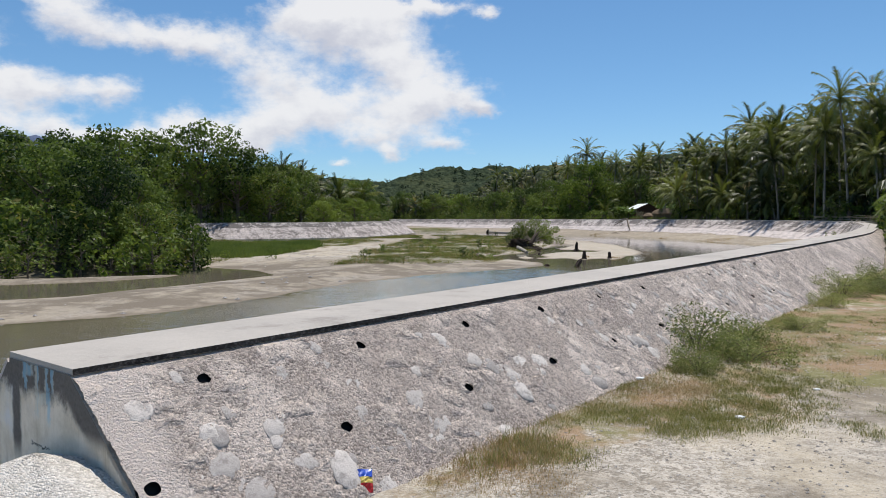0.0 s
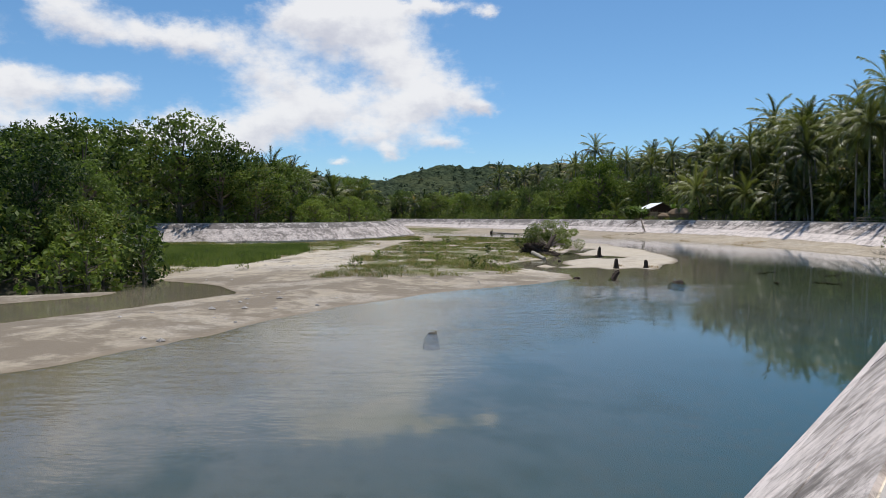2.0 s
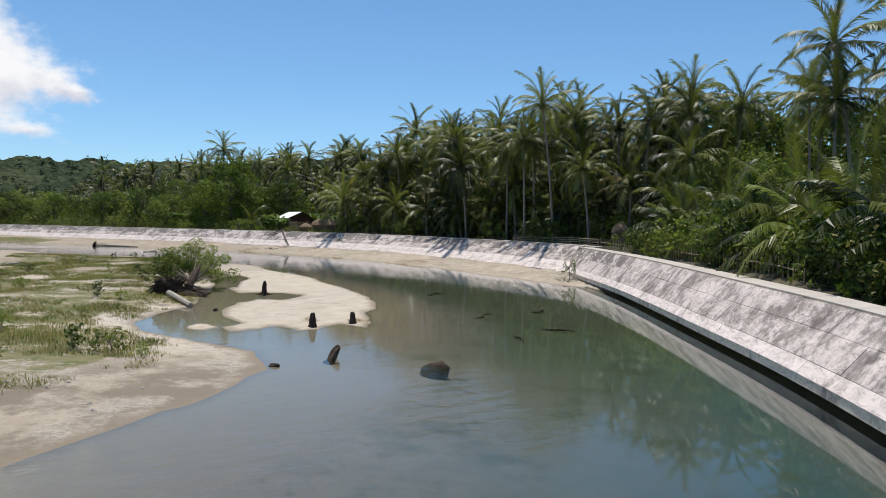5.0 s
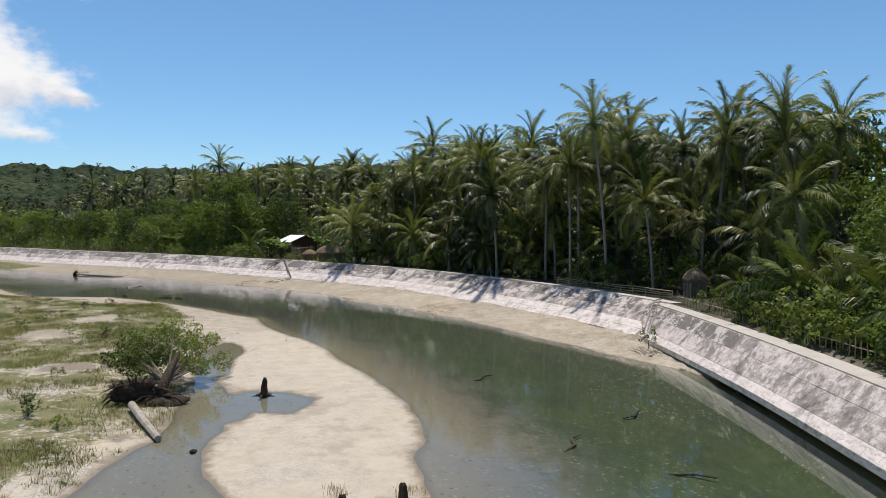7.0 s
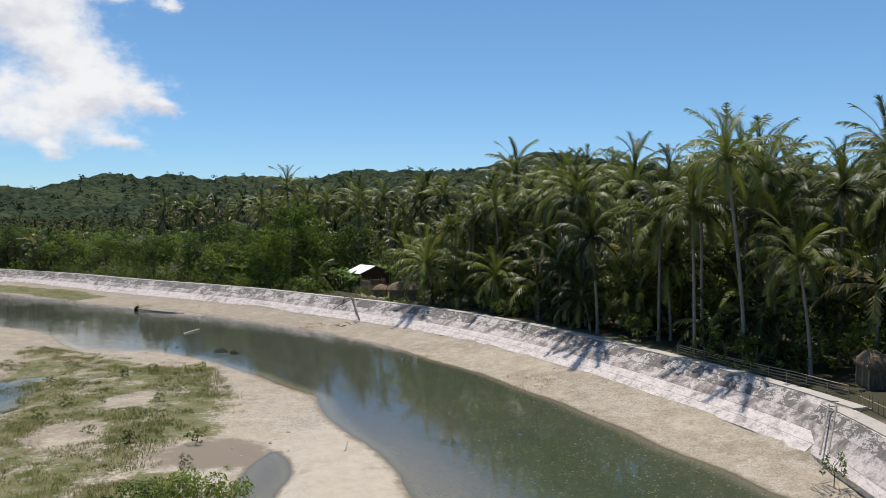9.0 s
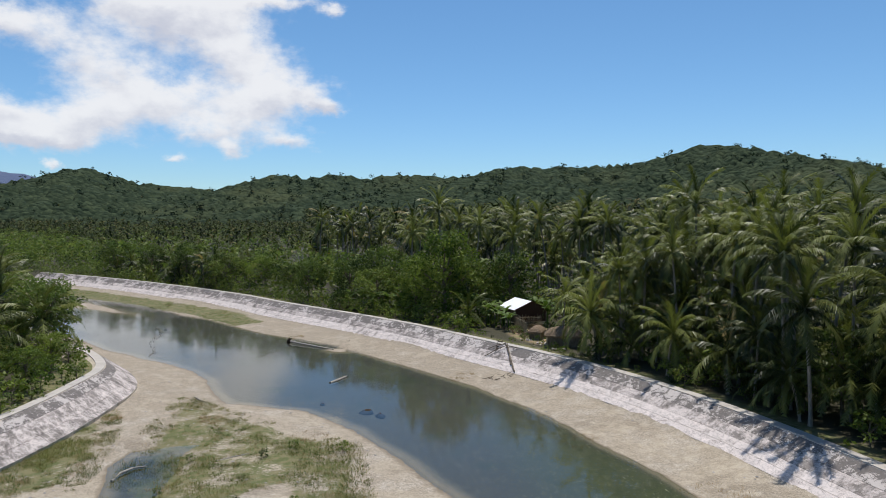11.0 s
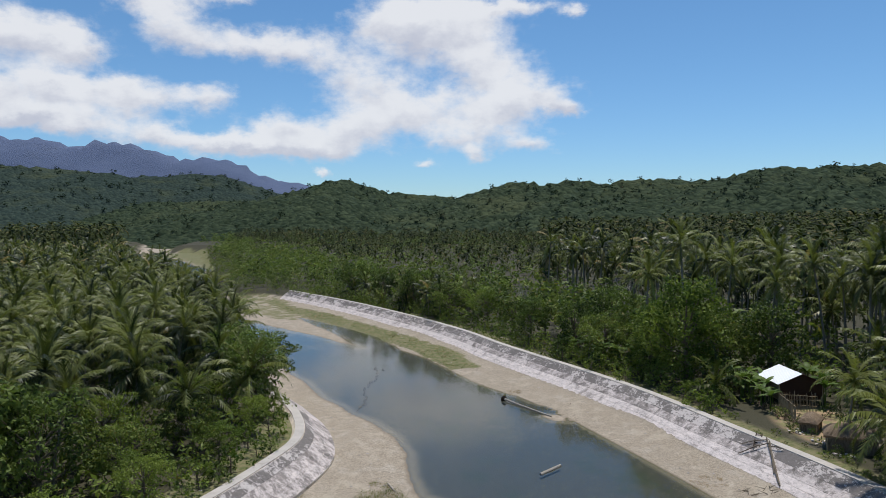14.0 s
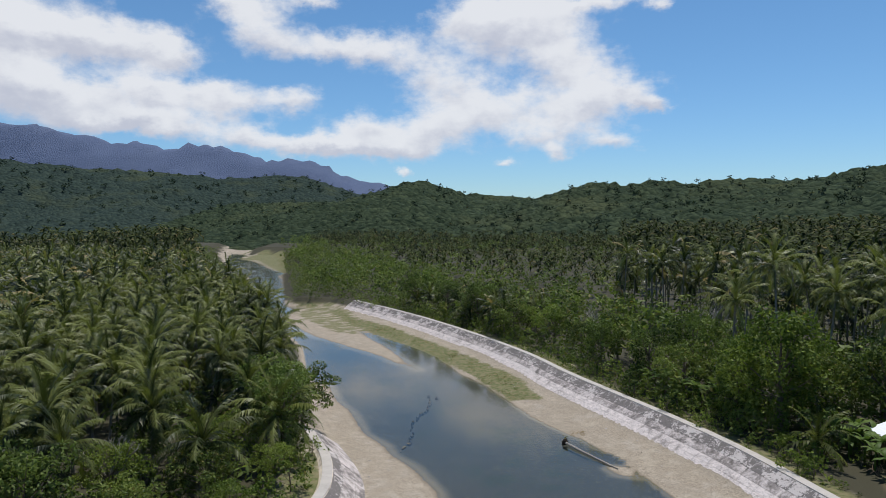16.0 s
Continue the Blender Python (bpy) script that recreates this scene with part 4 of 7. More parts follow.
def dike(name, toe, side, zt, zr, run, cap, back, foot, rows, label, panel, lip=0.33, deep=1.2, cap_len=11.0, seed=0, cap_mat="concrete_cap", clean=0.0):
    """zt: height of the crest along the dike; zr: height of the toe's upper edge; rows: (from, to, material) up the slope."""
    line, s = smooth_line(toe, 1.0)
    nrm = landward(line, side)
    r = random.Random(seed)
    top, low = np.interp(s, *zt), np.interp(s, *zr)
    n = len(s)
    P = np.empty((n, 12, 2))
    for j, (o, z) in enumerate(((0, low), (run, top - 0.10), (run + 0.04, top - 0.10), (run + 0.05, top - 0.052), (run + cap - 0.02, top - 0.052), (run + cap - 0.01, top - 0.053), (run + cap, top - 0.055), (run + cap + back, foot + 0 * s), (run + cap + back - 0.3, foot - 0.6 + 0 * s), (0.9, -deep + 0 * s), (0.8, low - lip), (0.0, low - lip))):
        P[:, j, 0], P[:, j, 1] = o, z
    me = bm_mesh(name, sweep(line, nrm, P), M["concrete_grey"])
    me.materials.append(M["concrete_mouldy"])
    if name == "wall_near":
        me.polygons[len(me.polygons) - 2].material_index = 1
    me.materials.append(M["mould_and_shade"])
    # the undercut below the toe is coloured black, its shade put into the faces
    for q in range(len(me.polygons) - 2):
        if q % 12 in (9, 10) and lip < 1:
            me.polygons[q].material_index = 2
    body = new(name, me)
    tagged(body, label, "flood wall", kind="structure")
    f_top = lambda u: np.interp(u, s, top) - 0.10
    f_low = lambda u: np.interp(u, s, low)

    def edge(fr):
        return lambda u: (run * fr + 0 * u, f_low(u) + (f_top(u) - f_low(u)) * fr)

    for a, b, mat in rows:
        u = 0.0
        while u < s[-1] - 0.3:
            u1 = min(u + panel * r.uniform(0.85, 1.15), s[-1])
            v, f = slab(line, nrm, s, u + 0.006, u1 - 0.006, edge(a + 0.003), edge(b - 0.003), 0.09, 0.035 + r.uniform(0, 0.012))
            worn = ("concrete_flaking" if u > clean else "concrete_patchy") if mat == "concrete_dark" else mat
            child("concrete_panel", mesh_np("concrete_panel", v, f, M[worn]), body)
            u = u1
    u = 0.0
    while u < s[-1] - 0.3:
        u1 = min(u + cap_len * r.uniform(0.9, 1.1), s[-1])
        lift = r.uniform(0.0, 0.012)
        v, f = slab(line, nrm, s, u + 0.008, u1 - 0.008, lambda w: (run + 0.04 + 0 * w, f_top(w) + 0.1), lambda w: (run + cap + 0.04 + 0 * w, f_top(w) + 0.1), 0.05 + lift, lift)
        me = mesh_np("cap_slab", v, f, M[cap_mat])
        me.materials.append(M["mould_and_shade"])
        # mouldy black and the overhang's shadow line, both in the slab edge's colour
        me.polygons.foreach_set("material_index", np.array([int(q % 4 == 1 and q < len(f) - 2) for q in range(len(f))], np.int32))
        child("cap_slab", me, body)
        u = u1
    return body, line, s, nrm, top


near_body, near_line, near_s, near_nrm, near_top = dike("wall_near", NEAR_TOE, 1, ([0, 110], [2.58, 3.1]), ([0, 110], [0.45, 0.62]), 1.95, 1.3, 1.65, 1.25,
    ((0.0, 0.2, "concrete_pale"), (0.2, 0.62, "concrete_patchy"), (0.62, 1.0, "concrete_dark")), "sloped concrete river wall with a flat pale crest", 4.2, seed=3, cap_len=26.0, cap_mat="concrete_cap", clean=78.0)
_, far_line, far_s, far_nrm, far_top = dike("wall_far", FAR_TOE, 1, ([0, 60, 330], [3.15, 3.4, 4.0]), ([0, 60, 330], [0.55, 0.85, 1.25]), 3.6, 1.1, 1.2, 2.8,
    ((0.0, 0.2, "concrete_pale"), (0.2, 0.4, "concrete_pale"), (0.4, 0.66, "concrete_patchy"), (0.66, 1.0, "concrete_dark")), "curved sloped concrete dike, stained dark along its crest", 3.6, lip=1.6, seed=5)
dike("wall_left", LEFT_TOE, -1, ([0, 120], [3.3, 3.4]), ([0, 120], [0.6, 0.8]), 3.4, 1.1, 1.6, 1.9,
    ((0.0, 0.3, "concrete_patchy"), (0.3, 0.7, "concrete_patchy"), (0.7, 1.0, "concrete_dark")), "curved concrete dike with weathered dark panels", 2.6, lip=1.6, seed=8)


# ---- hills and far distance ----
def ridge_from(cam_at, yaw, samples):
    """Ridge points from (sideways, upwards, ahead) as seen from a standpoint: ratios to the distance ahead, and that distance."""
    c, s = math.cos(radians(yaw)), math.sin(radians(yaw))
    out = []
    for a, b, d in samples:
        x, y = a * d, d
        out.append((cam_at[0] + x * c - y * s, cam_at[1] + x * s + y * c, cam_at[2] + b * d))
    return out


def hill(name, ridge, mat, label, step, rough, seed):
    """A ridge of (x, y, height, width of its flank) that falls to the plain, broken by gullies and tree crowns."""
    line, s = smooth_line(ridge, step * 2)
    lo, hi = line[:, :2].min(0) - line[:, 3].max(), line[:, :2].max(0) + line[:, 3].max()
    xs, ys = np.arange(lo[0], hi[0], step), np.arange(lo[1], hi[1], step)
    X, Y = np.meshgrid(xs, ys)
    px, py = X.ravel(), Y.ravel()
    r = np.random.RandomState(seed)
    px, py = px + r.uniform(-0.35, 0.35, px.size) * step, py + r.uniform(-0.35, 0.35, px.size) * step
    near = np.empty(px.size, int)
    dist = np.empty(px.size)
    for c in range(0, px.size, 20000):
        d2 = (px[c:c + 20000, None] - line[None, :, 0]) ** 2 + (py[c:c + 20000, None] - line[None, :, 1]) ** 2
        near[c:c + 20000] = d2.argmin(1)
        dist[c:c + 20000] = np.sqrt(d2.min(1))
    H, W = line[near, 2], line[near, 3]
    v = np.clip(dist * (1 + 0.22 * wobble(px, py, 5.0 / W.mean(), seed)) / W, 0, 1.3)
    shape = np.where(v < 1, 0.65 * np.clip(1 - v, 0, 1) ** 1.3 + 0.35 * (0.5 + 0.5 * np.cos(np.pi * np.clip(v, 0, 1))), 0)
    Z = 1 + H * shape + (rough * (r.rand(px.size) - 0.5) + rough * 0.7 * wobble(px, py, 0.3, seed + 1)) * np.clip(shape * 5, 0, 1)
    Z = np.where(v >= 1, -6, Z)
    nx, ny = len(xs), len(ys)
    i = (np.arange(ny - 1)[:, None] * nx + np.arange(nx - 1)[None]).ravel()
    f = np.stack([i, i + 1, i + nx + 1, i + nx], 1)
    f = f[(Z[f] > -5).any(1)]
    pts = np.stack([px, py, Z], 1)
    tagged(new(name, mesh_np(name, pts, f, mat, True)), label, "hill", kind="structure")
    return pts[v < 0.97]


S12, S16 = (14.2, 72.4, 24.7), (17.8, 91.25, 30.5)
RIDGE_B = ridge_from(S12, 0, [(-0.11, 0.012, 980), (-0.083, 0.026, 930), (-0.051, 0.044, 890), (-0.026, 0.053, 870), (0.009, 0.048, 880), (0.037, 0.054, 880), (0.093, 0.050, 870), (0.141, 0.055, 860), (0.24, 0.054, 830), (0.293, 0.067, 800), (0.357, 0.068, 790),
    (0.469, 0.074, 760), (0.549, 0.088, 730), (0.627, 0.108, 700)]) + [(490, 640, 76), (500, 520, 52), (520, 400, 40), (540, 280, 30)]
RIDGE_A = ridge_from(S12, 0, [(-0.62, 0.03, 1150), (-0.45, 0.03, 1080), (-0.363, 0.032, 1000), (-0.327, 0.047, 960), (-0.283, 0.060, 940), (-0.247, 0.052, 940), (-0.211, 0.040, 950), (-0.147, 0.036, 970), (-0.115, 0.029, 990), (-0.07, 0.010, 1010)])
RIDGE_L = ridge_from(S16, 14.3, [(-1.0, 0.12, 1250), (-0.75, 0.10, 1300), (-0.627, 0.088, 1350), (-0.579, 0.080, 1380), (-0.52, 0.076, 1400), (-0.387, 0.066, 1420), (-0.307, 0.058, 1450), (-0.227, 0.061, 1470), (-0.19, 0.058, 1480), (-0.147, 0.044, 1500), (-0.099, 0.030, 1520), (-0.04, 0.012, 1540)])
RIDGE_M = ridge_from(S16, 14.3, [(-0.95, 0.125, 3600), (-0.75, 0.15, 3700), (-0.627, 0.144, 3800), (-0.555, 0.136, 3800), (-0.515, 0.122, 3800), (-0.491, 0.124, 3800), (-0.463, 0.110, 3800), (-0.435, 0.116, 3800), (-0.387, 0.102, 3800), (-0.355, 0.110, 3800),
    (-0.307, 0.106, 3800), (-0.275, 0.096, 3800), (-0.247, 0.086, 3800), (-0.2, 0.088, 3800), (-0.163, 0.076, 3800), (-0.131, 0.058, 3800), (-0.075, 0.048, 3800), (0.0, 0.01, 3800)])
hill_b = hill("hill_near", [(*p, 330 if p[0] < 300 else 240) for p in RIDGE_B], M["hill"], "low hills covered in palms and broadleaf forest", 6.0, 5.0, 21)
hill_a = hill("hill_middle", [(*p, 330) for p in RIDGE_A], M["hill"], "forested hill with palms on its crest", 7.0, 5.0, 22)
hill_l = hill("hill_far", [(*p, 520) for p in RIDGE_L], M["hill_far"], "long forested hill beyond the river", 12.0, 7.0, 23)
hill("backdrop_mountain", [(*p, 700) for p in RIDGE_M], M["mountain"], "distant mountain range in haze-blue colour under the clouds", 45.0, 10.0, 24)


# ---- plants ----
def frond(r, az, e0, droop, length, pairs, leaf_len):
    """One palm frond: a rib with hanging leaflets on both sides, as triangles."""
    n = pairs + 2
    out = Vector((math.cos(az), math.sin(az), 0))
    side = Vector((-math.sin(az), math.cos(az), 0))
    p, pts, dirs = Vector((0, 0, 0)), [], []
    for i in range(n):
        e = e0 - droop * (i / (n - 1)) ** 1.4
        d = out * math.cos(e) + Vector((0, 0, math.sin(e)))
        pts.append(p.copy())
        dirs.append(d)
        p = p + d * (length / (n - 1))
    vs, fs = [p for p in pts], []
    for i in range(n - 1):
        f = (i + 0.7) / (n - 1)
        ll = leaf_len * (0.4 + 0.75 * math.sin(math.pi * min(1, 0.15 + 0.8 * f))) * r.uniform(0.85, 1.15)
        up = dirs[i].cross(side)
        up = up if up.z > 0 else -up
        # leaflets of a level rib hang like a curtain, those of an upright one fold forwards
        hang = (0.25 + 0.65 * abs(math.cos(math.asin(max(-1.0, min(1.0, dirs[i].z)))))) * r.uniform(0.6, 1.25)
        for sg in (1, -1):
            rise = max(0.0, dirs[i].z)
            tip = side * sg * r.uniform(0.5, 0.75) * (1 - 0.45 * rise) + dirs[i] * (r.uniform(0.4, 0.7) + 0.6 * rise) - Vector((0, 0, 1)) * hang * r.uniform(0.75, 1.25) * (1 - 0.5 * rise) + up * 0.2
            tip.normalize()
            vs.append(pts[i] + tip * ll * r.uniform(0.85, 1.1))
            fs.append((i, i + 1, len(vs) - 1))
    return np.array([tuple(v) for v in vs]), np.array(fs)


def palm_crown(r, fronds, pairs, size=1.0):
    """Upright young fronds in a tuft, arching ones round it, old ones hanging by the trunk."""
    parts = []
    for k in range(fronds):
        f = k / (fronds - 1)
        e0 = radians(88 - 128 * f ** 1.05 + r.uniform(-9, 9))
        droop = radians(30 + 62 * math.sin(math.pi * min(1.0, f * 0.9)) + r.uniform(-12, 18))
        length = size * r.uniform(4.5, 5.5) * (0.72 + 0.34 * math.sin(math.pi * (0.18 + 0.66 * f)))
        parts.append(frond(r, 2.39996 * k + r.uniform(-0.3, 0.3), e0, droop, length, pairs, size * 0.98))
    return join(parts)


def palm_trunk(r, h, lean, sides=8, rings=9):
    a = r.uniform(0, 6.28)
    pts = [(math.cos(a) * lean * (i / rings) ** 1.6, math.sin(a) * lean * (i / rings) ** 1.6, h * i / rings - 0.4 * (i == 0)) for i in range(rings + 1)]
    rad = [0.24 if i == 0 else 0.17 - 0.05 * i / rings for i in range(rings + 1)]
    v, f = tube_arrays(pts, rad, sides)
    return v, f, pts[-1]


def tri(f):
    """Quads into triangles."""
    return np.concatenate([f[:, [0, 1, 2]], f[:, [0, 2, 3]]])


M["coconut"] = material("coconut_husk", plain((0.16, 0.15, 0.04), 0.6))
nut = bmesh.new()
bmesh.ops.create_icosphere(nut, subdivisions=1, radius=0.14)
NUT = bm_mesh("coconut", nut, M["coconut"], True)
PALM_H = (5.0, 8.0, 10.0, 12.0, 14.0, 15.5, 17.0)
PALMS = []
for k in range(7):
    r = random.Random(40 + k)
    h = PALM_H[k]
    e = thing("coconut_palm", "tall coconut palm with a slim grey trunk", "palm tree", "palms of the coconut grove")
    tv, tf, top = palm_trunk(r, h, r.uniform(0.3, 2.2))
    child("trunk", mesh_np("trunk", tv, tf, M["palm_trunk"], True), e)
    cv, cf = palm_crown(r, 25, 30, 1.04)
    child("crown", mesh_np("crown", cv + np.array(top), cf, M["palm_leaf"]), e, "drooping feather-shaped fronds")
    for q in range(4):
        a = 1.57 * q + r.uniform(-0.5, 0.5)
        child("coconut", NUT, e).location = Vector(top) + Vector((0.27 * math.cos(a), 0.27 * math.sin(a), -0.3 - r.uniform(0, 0.2)))
    PALMS.append(e)
YOUNG = []
for k in range(3):
    r = random.Random(60 + k)
    e = thing("young_palm", "young palm with long arching fronds near the ground", "palm tree", "young palms along the wall")
    tv, tf, top = palm_trunk(r, 1.6, 0.1, 7, 3)
    child("trunk", mesh_np("trunk", tv, tf, M["palm_trunk"], True), e)
    cv, cf = palm_crown(r, 18, 36, 1.15)
    cv[:, 2] *= 1.15
    child("crown", mesh_np("crown", cv + np.array(top), cf, M["leaf_mid" if k == 1 else "palm_leaf"]), e, "arching green fronds")
    YOUNG.append(e)


def far_crown(r):
    """A palm crown of bent blades for far-off trees."""
    vs, fs = [], []
    for k in range(10):
        a, e = 2.39996 * k + r.uniform(-0.3, 0.3), radians(70 - 95 * k / 9 + r.uniform(-8, 8))
        o, s, L = Vector((math.cos(a), math.sin(a), 0)), Vector((-math.sin(a), math.cos(a), 0)), r.uniform(1.7, 2.2)
        p1 = (o * math.cos(e) + Vector((0, 0, math.sin(e)))) * L
        e2 = e - radians(55)
        p2 = p1 + (o * math.cos(e2) + Vector((0, 0, math.sin(e2)))) * L * 1.15
        w, dn = r.uniform(0.42, 0.62), Vector((0, 0, -0.38))
        b = len(vs)
        vs += [Vector((0, 0, 0)), p1 + s * w + dn, p1, p1 - s * w + dn, p2]
        fs += [(b, b + 1, b + 2), (b, b + 2, b + 3), (b + 1, b + 4, b + 2), (b + 2, b + 4, b + 3)]
    return np.array([tuple(v) for v in vs]), np.array(fs)


# joined palms further off: the same growth with fewer leaflets
MID_PALM, FAR_PALM = [], []
for k in range(5):
    r = random.Random(80 + k)
    tv, tf, top = palm_trunk(r, 9.0 + 1.7 * k, r.uniform(0.2, 1.4), 5, 4)
    MID_PALM.append((tv, tri(tf), *palm_crown(r, 18, 9, 1.06), top))
    r = random.Random(90 + k)
    FAR_PALM.append((far_crown(r), (0, 0, 9.0 + 1.7 * k)))


SHORT_PALM = []
for k in range(3):
    r = random.Random(95 + k)
    tv, tf, top = palm_trunk(r, 2.2 + 2.1 * k, r.uniform(0.1, 0.6), 5, 4)
    SHORT_PALM.append((tv, tri(tf), *palm_crown(r, 17, 15, 1.02), top))


def leaf_cloud(r, blobs, per, size, flat=0.6):
    """Clumps of leaves: blobs of (centre, radius); each leaf is a small folded quad."""
    rs = np.random.RandomState(r.randint(0, 99999))
    allv = []
    for c, rad in blobs:
        n = int(per * rad * rad)
        d = rs.normal(size=(n, 3))
        d /= np.linalg.norm(d, axis=1)[:, None]
        p = np.array(c) + d * rad * (0.55 + 0.5 * rs.rand(n, 1) ** 0.6) * np.array((1, 1, flat))
        nn = d * 0.5 + rs.normal(size=(n, 3)) * 0.55 + np.array((0, 0, 0.45))
        nn /= np.linalg.norm(nn, axis=1)[:, None]
        a = np.cross(nn, rs.normal(size=(n, 3)))
        a /= np.linalg.norm(a, axis=1)[:, None]
        b = np.cross(nn, a)
        s = size * (0.6 + 0.8 * rs.rand(n, 1))
        q = np.stack([p - a * s, p - b * s * 0.45 - nn * s * 0.12, p + a * s - nn * s * 0.2, p + b * s * 0.45 - nn * s * 0.12], 1)
        allv.append(q.reshape(-1, 3))
    v = np.concatenate(allv)
    return v, np.arange(len(v)).reshape(-1, 4)


def tree_blobs(r, h, rad, n, low=0.35):
    """Centres of leaf clumps: an uneven crown over spreading limbs."""
    out = []
    for k in range(n):
        f = (k + 0.5) / n
        z = low + (0.97 - low) * f ** 0.8
        w = rad * math.sqrt(max(0.08, 1 - ((z - low) / (1 - low) * 1.25 - 0.45) ** 2)) * r.uniform(0.35, 1.1)
        a = 2.39996 * k + r.uniform(-0.6, 0.6)
        out.append(((w * math.cos(a), w * math.sin(a), h * z), rad * r.uniform(0.2, 0.36)))
    return out


def limbs(r, h, blobs, trunk_r):
    arr = [tube_arrays([(0, 0, -0.4), (0.1, 0.05, h * 0.22), (0.0, 0.15, h * 0.5), (0.1, 0, h * 0.8)], [trunk_r * 1.25, trunk_r, trunk_r * 0.7, trunk_r * 0.2], 8)]
    for c, rad in blobs[::2]:
        z0 = min(c[2] * 0.62, h * 0.55)
        arr.append(tube_arrays([(0, 0, z0), (c[0] * 0.45, c[1] * 0.45, z0 + (c[2] - z0) * 0.35), (c[0] * 0.95, c[1] * 0.95, c[2])], [trunk_r * 0.5, trunk_r * 0.3, trunk_r * 0.08], 5))
    return join(arr)


def broadleaf(seed, h, rad, n, per, size, mat, name, label, category, group, flat=0.62, low=0.35):
    r = random.Random(seed)
    e = thing(name, label, category, group)
    blobs = tree_blobs(r, h, rad, n, low)
    v, f = limbs(r, h, blobs, 0.02 * h + 0.02)
    child("trunk", mesh_np("trunk", v, f, M["bark"], True), e)
    v, f = leaf_cloud(r, blobs, per, size, flat)
    child("crown", mesh_np("crown", v, f, M[mat]), e, "ragged crown of small leaves")
    return e


# templates at the origin are moved to their first places below
TREES = [broadleaf(101, 12, 5.2, 34, 52, 0.25, "leaf_dark", "broadleaf_tree", "large broadleaf tree with a dark green crown", "tree", "trees of the river bank"),
         broadleaf(102, 11, 5.6, 32, 50, 0.25, "leaf_mid", "broadleaf_tree", "spreading broadleaf tree with mid-green leaves", "tree", "trees of the river bank", 0.5),
         broadleaf(103, 12, 4.4, 40, 66, 0.22, "leaf_dark", "broadleaf_tree", "upright broadleaf tree with a dense dark crown", "tree", "trees of the river bank", 0.7, 0.28)]
TREES.append(broadleaf(108, 11, 5.0, 34, 60, 0.21, "leaf_bright", "broadleaf_tree", "spreading broadleaf tree with bright green leaves", "tree", "trees of the river bank", 0.45, 0.4))
FEATHERY = broadleaf(104, 14, 5.0, 44, 60, 0.26, "leaf_bright", "feathery_tree", "tall feathery bright green tree behind the dike", "tree", "trees of the river bank", 0.85, 0.12)
BUSHES = [broadleaf(105, 4.2, 2.5, 15, 46, 0.26, "leaf_mid", "bush", "leafy green bush beside the wall", "bush", "bushes of the undergrowth", 0.7, 0.1),
          broadleaf(106, 3.4, 2.3, 13, 46, 0.25, "leaf_bright", "bush", "bright green leafy bush beside the wall", "bush", "bushes of the undergrowth", 0.6, 0.08),
          broadleaf(107, 5.0, 2.4, 16, 46, 0.26, "leaf_dark", "bush", "tall dark green bush under the palms", "bush", "bushes of the undergrowth", 0.75, 0.08)]


def banana(seed):
    r = random.Random(seed)
    e = thing("banana_plant", "banana plant with broad torn leaves", "banana plant", "banana plants by the hut")
    v, f = tube_arrays([(0, 0, -0.2), (0.03, 0, 1.2), (0.05, 0.04, 2.4)], [0.14, 0.11, 0.07], 8)
    child("stem", mesh_np("stem", v, f, M["leaf_banana"], True), e)
    for k in range(8):
        az, e0 = 2.39996 * k, radians(r.uniform(25, 75))
        side, p, vs, fs = Vector((-math.sin(az), math.cos(az), 0)), Vector((0, 0, 2.3)), [], []
        for i in range(7):
            el = e0 - radians(95) * (i / 6) ** 1.3
            w = 0.32 * math.sin(math.pi * min(1.0, 0.08 + i / 6 * 0.9)) * r.uniform(0.85, 1.1)
            drop = Vector((0, 0, -0.35 * w))
            vs += [p + side * w + drop, p, p - side * w + drop]
            p = p + Vector((math.cos(az) * math.cos(el), math.sin(az) * math.cos(el), math.sin(el))) * 0.36
        for i in range(6):
            b = i * 3
            fs += [(b, b + 1, b + 4, b + 3), (b + 1, b + 2, b + 5, b + 4)]
        child("leaf", mesh_np("leaf", [tuple(q) for q in vs], fs, M["leaf_banana"], True), e)
    return e


BANANAS = [banana(111), banana(112)]


def gz(x, y):
    """Height of the ground sheet at a place."""
    xs, ys, z = GROUND
    i, j = int(np.searchsorted(xs, x)) - 1, int(np.searchsorted(ys, y)) - 1
    u, v = (x - xs[i]) / (xs[i + 1] - xs[i]), (y - ys[j]) / (ys[j + 1] - ys[j])
    return float((z[j, i] * (1 - u) + z[j, i + 1] * u) * (1 - v) + (z[j + 1, i] * (1 - u) + z[j + 1, i + 1] * u) * v)


def spot(x, y, turn, size, sink=0.0, tall=None):
    return Matrix.Translation((x, y, gz(x, y) - sink)) @ Matrix.Rotation(turn, 4, "Z") @ Matrix.Diagonal((size, size, tall or size, 1))


def palm_at(x, y, h, turn):
    """The palm template whose trunk comes nearest to h, at a fitting scale."""
    k = min(range(7), key=lambda i: abs(PALM_H[i] - h))
    return plant(PALMS[k], spot(x, y, turn, min(1.2, max(0.8, h / PALM_H[k])), 0.1))


USED = set()


def copy_at(template, m):
    """A copy at m, free of the template's own scale."""
    return copy_thing(template, m @ Matrix.Diagonal((*(1 / v for v in template.scale), 1)))



def plant(template, m):
    """The template itself goes to the first place, copies to the others."""
    if template.name in USED:
        return copy_at(template, m)
    USED.add(template.name)
    template.matrix_basis = m
    return template


